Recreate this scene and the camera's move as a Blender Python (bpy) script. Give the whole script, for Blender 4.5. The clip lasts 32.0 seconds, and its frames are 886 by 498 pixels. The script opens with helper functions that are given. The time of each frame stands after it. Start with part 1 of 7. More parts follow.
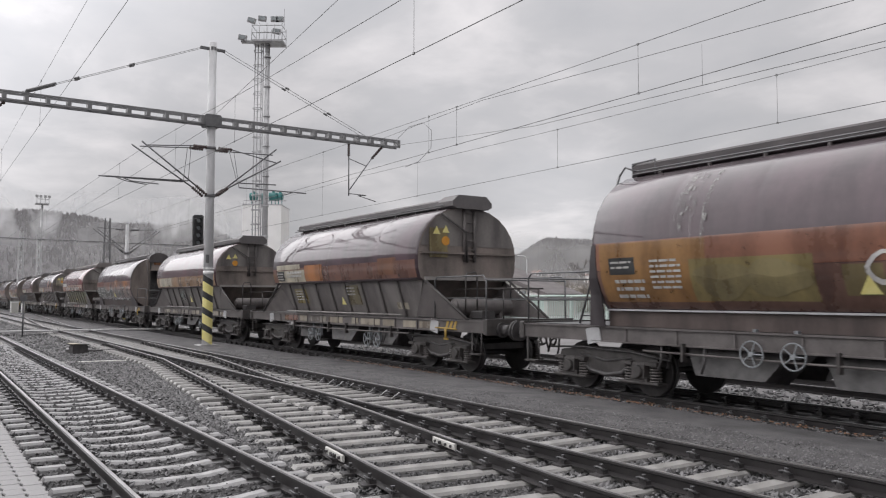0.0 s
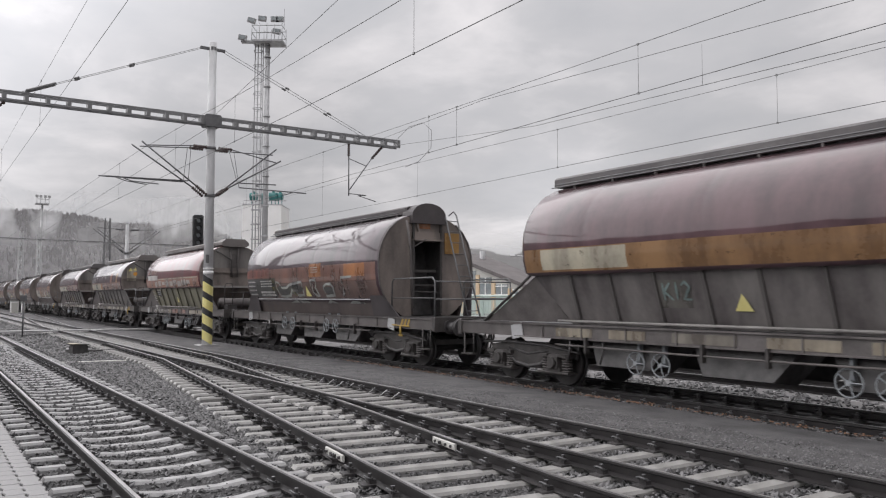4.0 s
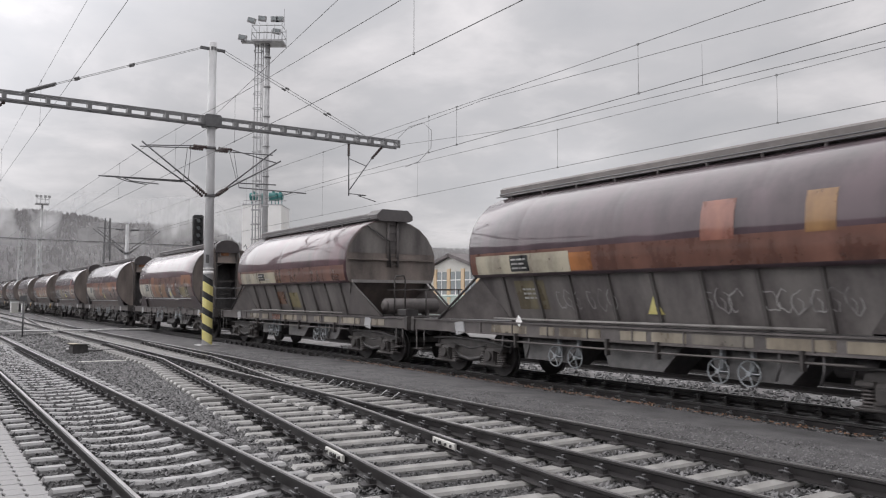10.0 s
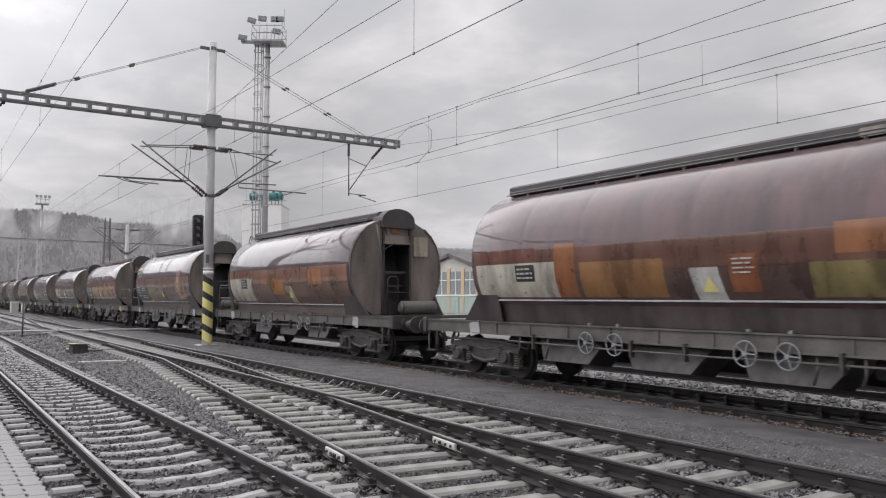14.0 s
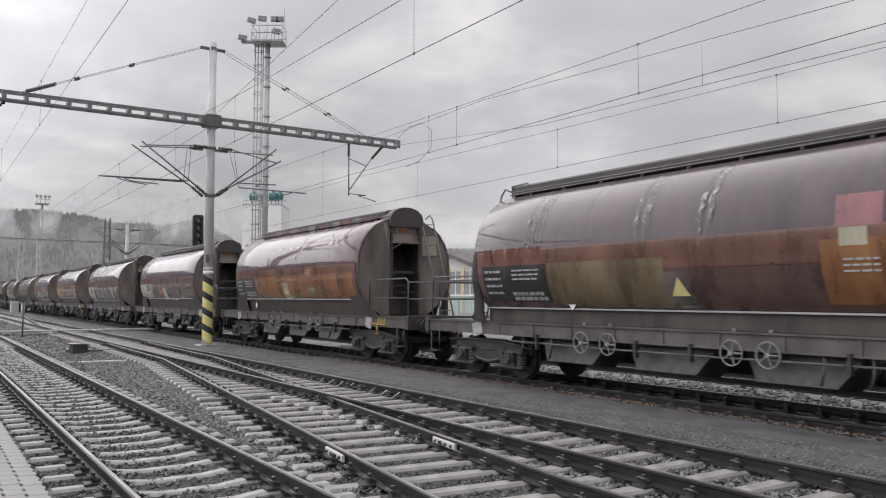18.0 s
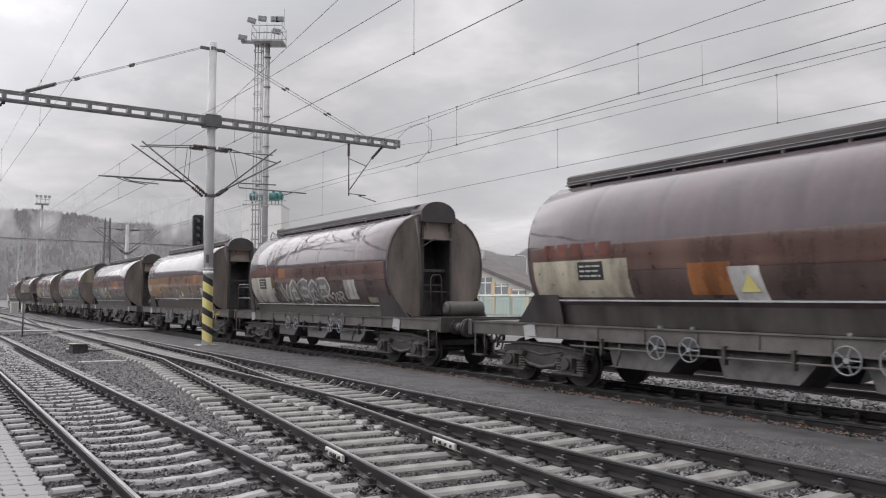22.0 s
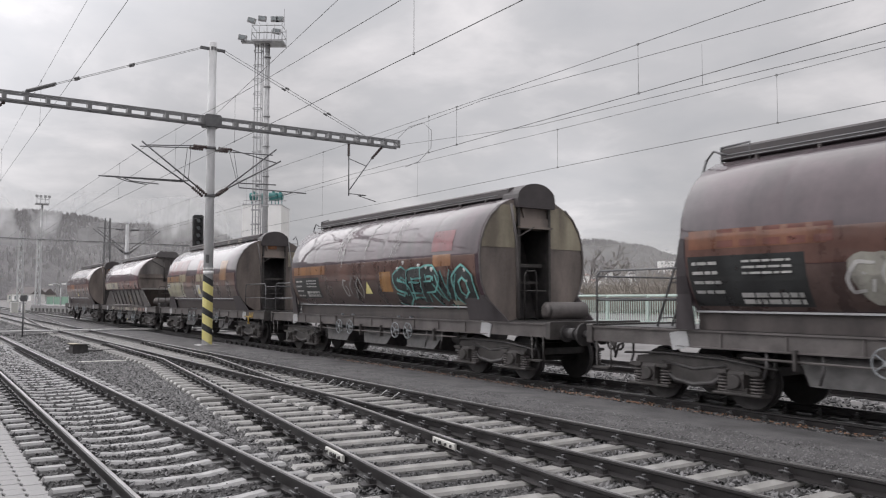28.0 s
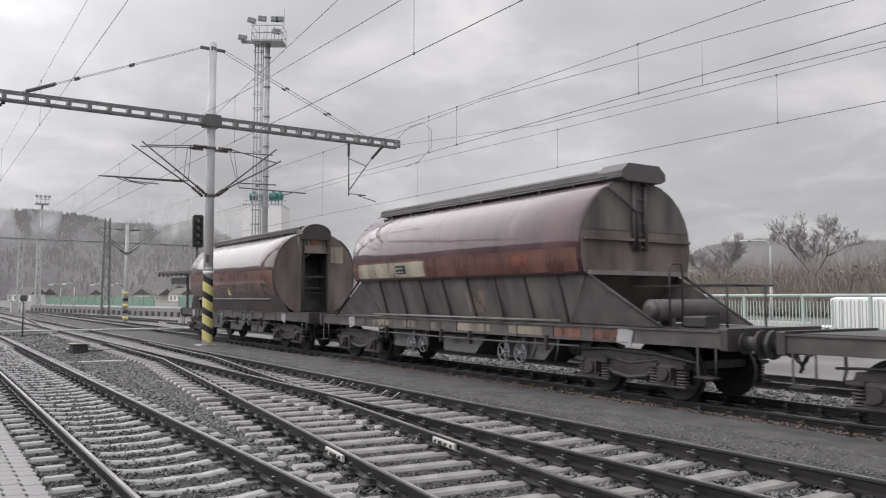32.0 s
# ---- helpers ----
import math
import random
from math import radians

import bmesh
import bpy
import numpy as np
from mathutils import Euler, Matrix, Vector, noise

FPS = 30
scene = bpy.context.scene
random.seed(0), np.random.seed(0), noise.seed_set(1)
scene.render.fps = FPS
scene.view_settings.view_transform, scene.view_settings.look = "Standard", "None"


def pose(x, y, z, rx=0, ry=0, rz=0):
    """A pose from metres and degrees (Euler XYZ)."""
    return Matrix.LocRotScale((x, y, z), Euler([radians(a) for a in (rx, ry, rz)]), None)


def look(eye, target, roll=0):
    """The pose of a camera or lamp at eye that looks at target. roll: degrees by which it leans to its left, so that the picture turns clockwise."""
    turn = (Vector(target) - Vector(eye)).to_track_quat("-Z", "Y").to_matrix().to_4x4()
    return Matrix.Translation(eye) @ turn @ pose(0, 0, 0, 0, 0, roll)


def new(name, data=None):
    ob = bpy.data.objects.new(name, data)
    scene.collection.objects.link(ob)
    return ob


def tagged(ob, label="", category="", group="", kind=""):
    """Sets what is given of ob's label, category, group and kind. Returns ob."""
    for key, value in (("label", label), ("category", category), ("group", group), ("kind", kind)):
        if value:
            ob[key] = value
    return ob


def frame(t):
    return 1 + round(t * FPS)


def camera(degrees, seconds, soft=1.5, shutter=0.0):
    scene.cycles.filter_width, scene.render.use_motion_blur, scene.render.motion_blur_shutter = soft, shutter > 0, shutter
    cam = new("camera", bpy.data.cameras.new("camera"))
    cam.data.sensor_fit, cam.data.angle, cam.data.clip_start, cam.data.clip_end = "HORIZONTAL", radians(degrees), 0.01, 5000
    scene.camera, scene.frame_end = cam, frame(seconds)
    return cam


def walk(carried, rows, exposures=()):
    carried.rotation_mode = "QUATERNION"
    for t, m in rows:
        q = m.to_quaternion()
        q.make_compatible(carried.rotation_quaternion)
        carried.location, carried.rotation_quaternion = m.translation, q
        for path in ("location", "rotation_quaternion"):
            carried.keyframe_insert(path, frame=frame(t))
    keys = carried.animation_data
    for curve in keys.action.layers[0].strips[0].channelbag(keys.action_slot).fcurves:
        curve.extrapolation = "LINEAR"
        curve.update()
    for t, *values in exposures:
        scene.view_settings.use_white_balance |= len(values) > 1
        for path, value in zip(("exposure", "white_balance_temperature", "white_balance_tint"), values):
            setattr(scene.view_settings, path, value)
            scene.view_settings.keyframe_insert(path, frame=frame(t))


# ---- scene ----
EYE = Vector((0.0, 0.0, 1.779))
YAW, PITCH, ROLL = radians(33.463), radians(3.549), 0.117
AIM = Vector((-math.cos(YAW) * math.cos(PITCH), math.sin(YAW) * math.cos(PITCH), math.sin(PITCH)))
cam = camera(58.40, 32.0, soft=1.15, shutter=0.15)
walk(cam, [(0.0, look(EYE, EYE + AIM, ROLL)), (32.0, look(EYE, EYE + AIM, ROLL))],
     exposures=[(0.0, 0.0), (32.0, 0.0)])

# ---- world, sun ----
world = bpy.data.worlds.new("overcast_sky")
scene.world = world
world.use_nodes = True
wn, wl = world.node_tree.nodes, world.node_tree.links
wn.clear()
w_out = wn.new("ShaderNodeOutputWorld")
w_bg = wn.new("ShaderNodeBackground")
w_sky = wn.new("ShaderNodeTexSky")
w_sky.sky_type, w_sky.sun_disc = "NISHITA", False
w_sky.sun_elevation, w_sky.sun_rotation = radians(54), radians(209)
w_co = wn.new("ShaderNodeTexCoord")
w_sep = wn.new("ShaderNodeSeparateXYZ")
wl.new(w_co.outputs["Generated"], w_sep.inputs[0])


def w_math(op, a, b=None, clamp=False):
    n = wn.new("ShaderNodeMath")
    n.operation, n.use_clamp = op, clamp
    for i, v in enumerate((a, b)):
        if v is None:
            continue
        if isinstance(v, (int, float)):
            n.inputs[i].default_value = v
        else:
            wl.new(v, n.inputs[i])
    return n.outputs[0]


# cloud layer seen as a flat ceiling: directions spread out towards the horizon
w_up = w_math("ADD", w_math("MAXIMUM", w_sep.outputs[2], 0.0), 0.22)
w_comb = wn.new("ShaderNodeCombineXYZ")
wl.new(w_math("DIVIDE", w_sep.outputs[0], w_up), w_comb.inputs[0])
wl.new(w_math("DIVIDE", w_sep.outputs[1], w_up), w_comb.inputs[1])
w_n1 = wn.new("ShaderNodeTexNoise")
w_n1.inputs["Scale"].default_value, w_n1.inputs["Detail"].default_value = 1.7, 5.0
w_n1.inputs["Roughness"].default_value, w_n1.inputs["Distortion"].default_value = 0.5, 0.5
wl.new(w_comb.outputs[0], w_n1.inputs["Vector"])
w_ramp = wn.new("ShaderNodeValToRGB")
w_ramp.color_ramp.elements[0].position, w_ramp.color_ramp.elements[0].color = 0.33, (0.54, 0.54, 0.565, 1)
w_ramp.color_ramp.elements[1].position, w_ramp.color_ramp.elements[1].color = 0.66, (0.83, 0.8, 0.815, 1)
w_mid = w_ramp.color_ramp.elements.new(0.5)
w_mid.color = (0.62, 0.61, 0.63, 1)
w_n2 = wn.new("ShaderNodeTexNoise")
w_n2.inputs["Scale"].default_value, w_n2.inputs["Detail"].default_value = 5.2, 7.0
w_n2.inputs["Roughness"].default_value, w_n2.inputs["Distortion"].default_value = 0.58, 0.25
wl.new(w_comb.outputs[0], w_n2.inputs["Vector"])
wl.new(w_math("ADD", w_math("MULTIPLY", w_n1.outputs["Fac"], 0.74), w_math("MULTIPLY", w_n2.outputs["Fac"], 0.26)), w_ramp.inputs[0])
w_mix = wn.new("ShaderNodeMix")
w_mix.data_type = "RGBA"
w_mix.inputs[0].default_value = 0.96
w_dim = wn.new("ShaderNodeMix")
w_dim.data_type, w_dim.blend_type = "RGBA", "MULTIPLY"
w_dim.inputs[0].default_value = 1.0
w_dim.inputs[7].default_value = (0.1, 0.1, 0.1, 1)
wl.new(w_sky.outputs[0], w_dim.inputs[6])
wl.new(w_dim.outputs[2], w_mix.inputs[6])
wl.new(w_ramp.outputs[0], w_mix.inputs[7])
wl.new(w_mix.outputs[2], w_bg.inputs["Color"])
# the cloud is thinner, so brighter, towards the sun behind the platform
w_glow = w_math("ADD", w_math("MULTIPLY", w_sep.outputs[0], -0.5), w_math("ADD", w_math("MULTIPLY", w_sep.outputs[1], -0.35), w_math("MULTIPLY", w_math("MAXIMUM", w_sep.outputs[2], 0.0), 1.9)))


def cloud_bank(way, wide, amount):
    """A soft bank of thicker (negative) or thinner cloud about a direction."""
    d = wn.new("ShaderNodeVectorMath")
    d.operation = "DOT_PRODUCT"
    wl.new(w_co.outputs["Generated"], d.inputs[0])
    d.inputs[1].default_value = Vector(way).normalized()
    near = w_math("DIVIDE", w_math("SUBTRACT", d.outputs["Value"], math.cos(radians(wide))), 1 - math.cos(radians(wide)), True)
    return w_math("MULTIPLY", w_math("MULTIPLY", near, near), amount)


w_power = w_math("ADD", w_math("MULTIPLY", w_glow, 0.34), 0.75)
for way, wide, amount in (((-0.952, 0.264, 0.15), 19, -0.24), ((-0.85, -0.15, 0.5), 37, 0.85), ((-0.74, 0.667, 0.1), 9, 0.2)):
    w_power = w_math("ADD", w_power, cloud_bank(way, wide, amount))
wl.new(w_power, w_bg.inputs["Strength"])
wl.new(w_bg.outputs[0], w_out.inputs["Surface"])

sun = new("sun", bpy.data.lights.new("sun", "SUN"))
sun.data.energy, sun.data.angle, sun.data.color = 2.4, radians(125), (1.0, 0.985, 0.985)
sun.matrix_world = look((-9, -16, 25), (0, 0, 0))


# ---- materials ----
def material(name, c1, c2, rough=0.6, metal=0.0, scale=3.0, fine=40.0, bump=0.3, island=False, objcol=False, streak=0.0, spec=0.5, bdist=0.01, rough2=None, wear=0.0, dents=0.0, coat=0.0):
    """A two-scale mix of two colours with grain, bump and varied gloss."""
    m = bpy.data.materials.new(name)
    m.use_nodes = True
    n, l = m.node_tree.nodes, m.node_tree.links
    b = n["Principled BSDF"]
    co = n.new("ShaderNodeTexCoord")
    big = n.new("ShaderNodeTexNoise")
    big.inputs["Scale"].default_value, big.inputs["Detail"].default_value = scale, 4.0
    small = n.new("ShaderNodeTexNoise")
    small.inputs["Scale"].default_value, small.inputs["Detail"].default_value = fine, 3.0
    src = co.outputs["Object"]
    if streak:
        mp = n.new("ShaderNodeMapping")
        mp.inputs["Scale"].default_value = (1.0, 1.0, streak)
        l.new(src, mp.inputs[0])
        l.new(mp.outputs[0], big.inputs["Vector"])
    else:
        l.new(src, big.inputs["Vector"])
    l.new(src, small.inputs["Vector"])
    add = n.new("ShaderNodeMath")
    add.operation = "MULTIPLY_ADD"
    add.inputs[1].default_value = 0.45
    l.new(small.outputs["Fac"], add.inputs[0])
    sc = n.new("ShaderNodeMath")
    sc.operation = "MULTIPLY_ADD"
    sc.inputs[1].default_value, sc.inputs[2].default_value = (3.0, -1.2) if streak else (1.5, -0.45)
    l.new(big.outputs["Fac"], sc.inputs[0])
    l.new(sc.outputs[0], add.inputs[2])
    fac = add.outputs[0]
    if island:
        geo = n.new("ShaderNodeNewGeometry")
        ad2 = n.new("ShaderNodeMath")
        ad2.operation = "MULTIPLY_ADD"
        ad2.inputs[1].default_value = 0.8
        l.new(geo.outputs["Random Per Island"], ad2.inputs[0])
        sb = n.new("ShaderNodeMath")
        sb.operation = "SUBTRACT"
        sb.inputs[1].default_value = 0.4
        l.new(fac, sb.inputs[0])
        l.new(sb.outputs[0], ad2.inputs[2])
        fac = ad2.outputs[0]
    cl = n.new("ShaderNodeClamp")
    l.new(fac, cl.inputs[0])
    mix = n.new("ShaderNodeMix")
    mix.data_type = "RGBA"
    mix.inputs[6].default_value, mix.inputs[7].default_value = (*c1, 1), (*c2, 1)
    l.new(cl.outputs[0], mix.inputs[0])
    if objcol:
        oi = n.new("ShaderNodeObjectInfo")
        l.new(oi.outputs["Color"], mix.inputs[7])
        if objcol == 2:
            dk = n.new("ShaderNodeMix")
            dk.data_type, dk.blend_type = "RGBA", "MULTIPLY"
            dk.inputs[0].default_value = 1.0
            dk.inputs[7].default_value = (0.42, 0.4, 0.42, 1)
            l.new(oi.outputs["Color"], dk.inputs[6])
            l.new(dk.outputs[2], mix.inputs[6])
    l.new(mix.outputs[2], b.inputs["Base Color"])
    rr = n.new("ShaderNodeMapRange")
    rr.inputs["To Min"].default_value, rr.inputs["To Max"].default_value = rough, rough if rough2 is None else rough2
    l.new(cl.outputs[0], rr.inputs[0])
    l.new(rr.outputs[0], b.inputs["Roughness"])
    b.inputs["Metallic"].default_value = metal
    b.inputs["Specular IOR Level"].default_value = spec
    if coat:
        b.inputs["Coat Weight"].default_value, b.inputs["Coat Roughness"].default_value = coat, 0.03
        b.inputs["Coat IOR"].default_value = 1.48
    if wear:
        # flaked paint: small holes and a thin, patchy cover
        hole = n.new("ShaderNodeTexNoise")
        hole.inputs["Scale"].default_value, hole.inputs["Detail"].default_value = 5.0, 6.0
        hole.inputs["Roughness"].default_value = 0.7
        l.new(src, hole.inputs["Vector"])
        al = n.new("ShaderNodeMapRange")
        al.inputs["From Min"].default_value, al.inputs["From Max"].default_value = wear - 0.05, wear + 0.06
        al.inputs["To Min"].default_value = 0.12
        l.new(hole.outputs["Fac"], al.inputs[0])
        l.new(al.outputs[0], b.inputs["Alpha"])
    if bump:
        bp = n.new("ShaderNodeBump")
        bp.inputs["Strength"].default_value, bp.inputs["Distance"].default_value = bump, bdist
        l.new(add.outputs[0], bp.inputs["Height"])
        l.new(bp.outputs[0], b.inputs["Normal"])
        if dents:
            # long shallow waves of the sheet metal
            dm = n.new("ShaderNodeMapping")
            dm.inputs["Scale"].default_value = (0.3, 1.0, 2.2)
            dn = n.new("ShaderNodeTexNoise")
            dn.inputs["Scale"].default_value, dn.inputs["Detail"].default_value = 1.0, 3.0
            l.new(src, dm.inputs[0])
            l.new(dm.outputs[0], dn.inputs["Vector"])
            db = n.new("ShaderNodeBump")
            db.inputs["Strength"].default_value, db.inputs["Distance"].default_value = 1.0, dents
            l.new(dn.outputs["Fac"], db.inputs["Height"])
            l.new(bp.outputs[0], db.inputs["Normal"])
            l.new(db.outputs[0], b.inputs["Normal"])
            l.new(db.outputs[0], b.inputs["Coat Normal"])
    return m


M = {}
M["ballast"] = material("ballast", (0.028, 0.027, 0.028), (0.085, 0.082, 0.084), 0.85, scale=6, fine=35, bump=1.0, bdist=0.03, spec=0.2)
M["stone"] = material("ballast_stone", (0.022, 0.0215, 0.022), (0.22, 0.214, 0.218), 0.28, scale=8, fine=60, island=True, rough2=0.6)
M["track_stone"] = material("dark_track_stone", (0.014, 0.0135, 0.014), (0.115, 0.112, 0.114), 0.3, scale=8, fine=60, island=True, rough2=0.6)
M["gravel"] = material("fine_gravel", (0.055, 0.053, 0.055), (0.17, 0.164, 0.167), 0.8, scale=1.6, fine=75, bump=1.0, bdist=0.05, spec=0.25)
M["far_ground"] = material("grey_yard_ground", (0.13, 0.125, 0.125), (0.3, 0.29, 0.29), 0.9, scale=0.4, fine=14, bump=0.4, spec=0.2)
M["sleeper"] = material("wet_concrete", (0.2, 0.196, 0.198), (0.5, 0.49, 0.494), 0.2, scale=5, fine=50, rough2=0.55)
M["timber"] = material("weathered_timber", (0.15, 0.145, 0.14), (0.42, 0.408, 0.395), 0.22, scale=4, fine=40, rough2=0.6)
M["rail"] = material("oily_dark_rail", (0.013, 0.0115, 0.012), (0.04, 0.036, 0.037), 0.45, metal=0.1, scale=2, fine=60)
M["railhead"] = material("polished_rail_head", (0.3, 0.29, 0.29), (0.5, 0.49, 0.49), 0.3, metal=1.0, scale=1, fine=30, bump=0.05, rough2=0.5)
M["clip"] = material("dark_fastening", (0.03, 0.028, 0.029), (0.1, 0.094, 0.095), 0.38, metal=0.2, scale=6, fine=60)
M["paver"] = material("concrete_paver", (0.22, 0.215, 0.217), (0.34, 0.333, 0.335), 0.5, scale=2, fine=60, bump=0.4, rough2=0.75)
M["mast"] = material("grey_painted_steel", (0.42, 0.42, 0.43), (0.62, 0.62, 0.63), 0.4, scale=3, fine=30, streak=0.3)
M["dark_steel"] = material("dark_grey_steel", (0.1, 0.1, 0.105), (0.2, 0.2, 0.205), 0.5, metal=0.3, scale=4, fine=40)
M["galv"] = material("galvanised_steel", (0.34, 0.34, 0.35), (0.52, 0.52, 0.53), 0.45, metal=0.15, scale=3, fine=30)
M["insulator"] = material("brown_insulator", (0.05, 0.035, 0.035), (0.1, 0.07, 0.065), 0.2, scale=5, fine=30)
M["wire"] = material("dark_wire", (0.16, 0.16, 0.165), (0.26, 0.26, 0.26), 0.5, metal=0.3, bump=0)
M["yellow"] = material("yellow_paint", (0.62, 0.54, 0.16), (0.82, 0.75, 0.36), 0.45, scale=3, fine=30)
M["black"] = material("black_paint", (0.02, 0.02, 0.021), (0.05, 0.05, 0.052), 0.5, scale=4, fine=30)
M["white"] = material("white_paint", (0.86, 0.85, 0.84), (0.95, 0.94, 0.93), 0.5, scale=1, fine=20)
M["paint"] = material("weathered_wagon_paint", (0.05, 0.04, 0.042), (0.1, 0.05, 0.04), 0.3, scale=1.5, fine=9, bump=0.03, objcol=2, spec=0.2, rough2=0.45, streak=0.22, dents=0.008, coat=1.0)
M["hood"] = material("sooty_hood_paint", (0.05, 0.04, 0.042), (0.1, 0.05, 0.04), 0.4, scale=1.2, fine=9, bump=0.05, objcol=2, rough2=0.6)
M["decal"] = material("sprayed_panel_paint", (0.1, 0.1, 0.1), (0.3, 0.3, 0.3), 0.22, scale=2.2, fine=14, bump=0.05, objcol=2, rough2=0.4, streak=0.25, wear=0.32, dents=0.008, coat=0.5)
M["grime"] = material("sooty_steel", (0.055, 0.049, 0.048), (0.17, 0.153, 0.15), 0.42, scale=2.5, fine=22, spec=0.5, rough2=0.65)
# grey end sheets, raised in colour to brighten the wagons' shaded end faces
M["end_sheet"] = material("lightened_sooty_end_sheet", (0.1, 0.085, 0.078), (0.25, 0.21, 0.19), 0.4, scale=1.6, fine=16, bump=0.08, streak=0.3, rough2=0.6)
M["bogie"] = material("brake_dust_steel", (0.024, 0.0215, 0.021), (0.085, 0.077, 0.075), 0.5, scale=5, fine=30)
M["dull_blue"] = material("dull_blue_paint", (0.17, 0.185, 0.2), (0.32, 0.335, 0.35), 0.5, scale=6, fine=40)
M["wheel"] = material("wheel_steel", (0.03, 0.028, 0.028), (0.075, 0.07, 0.07), 0.5, metal=0.2, scale=6, fine=40)
M["hill"] = material("bare_wooded_hillside", (0.085, 0.081, 0.084), (0.19, 0.182, 0.186), 0.95, scale=0.025, fine=0.22, bump=0.8, bdist=4.0, spec=0.05)
# grey bark, its colour lightened by the haze before the trees
M["bark"] = material("hazed_grey_bark", (0.2, 0.185, 0.185), (0.33, 0.31, 0.31), 0.9, scale=3, fine=20)
M["brush"] = material("brown_winter_brush", (0.17, 0.15, 0.13), (0.34, 0.305, 0.27), 0.9, scale=1, fine=8, island=True)
M["green"] = material("pale_green_paint", (0.4, 0.5, 0.46), (0.54, 0.62, 0.58), 0.5, scale=1, fine=20)
M["teal"] = material("teal_paint", (0.03, 0.14, 0.14), (0.06, 0.24, 0.23), 0.5, scale=1, fine=20)
M["wall"] = material("cream_render", (0.5, 0.49, 0.46), (0.66, 0.65, 0.62), 0.8, scale=0.5, fine=8)
M["ochre"] = material("ochre_render", (0.55, 0.4, 0.25), (0.7, 0.55, 0.38), 0.8, scale=0.5, fine=8)
M["roof"] = material("dark_roofing", (0.1, 0.09, 0.09), (0.18, 0.16, 0.16), 0.7, scale=1, fine=12)
M["glass"] = material("window_glass", (0.2, 0.22, 0.23), (0.34, 0.37, 0.38), 0.08, bump=0, spec=0.8)
M["slab"] = material("dark_low_wall", (0.2, 0.2, 0.2), (0.32, 0.31, 0.31), 0.7, scale=1, fine=10)
M["red"] = material("faded_red_roof", (0.2, 0.11, 0.09), (0.3, 0.19, 0.165), 0.7)
M["grass"] = material("dull_winter_grass", (0.1, 0.105, 0.06), (0.2, 0.19, 0.13), 0.9, scale=0.5, fine=6)
M["lever"] = material("dirty_yellow_paint", (0.3, 0.19, 0.04), (0.5, 0.34, 0.08), 0.5, scale=4, fine=30)
M["letter"] = material("faded_white_lettering", (0.3, 0.3, 0.29), (0.55, 0.54, 0.53), 0.5, scale=6, fine=30, wear=0.36)
M["spill"] = material("thin_spilled_dust", (0.2, 0.195, 0.19), (0.45, 0.44, 0.43), 0.5, scale=3, fine=25, streak=0.2, wear=0.56)
M["leaf"] = material("rusty_fallen_leaves", (0.2, 0.1, 0.06), (0.38, 0.22, 0.14), 0.7, scale=8, fine=60, island=True)
M["orange"] = material("orange_paint", (0.5, 0.2, 0.02), (0.7, 0.33, 0.05), 0.5)


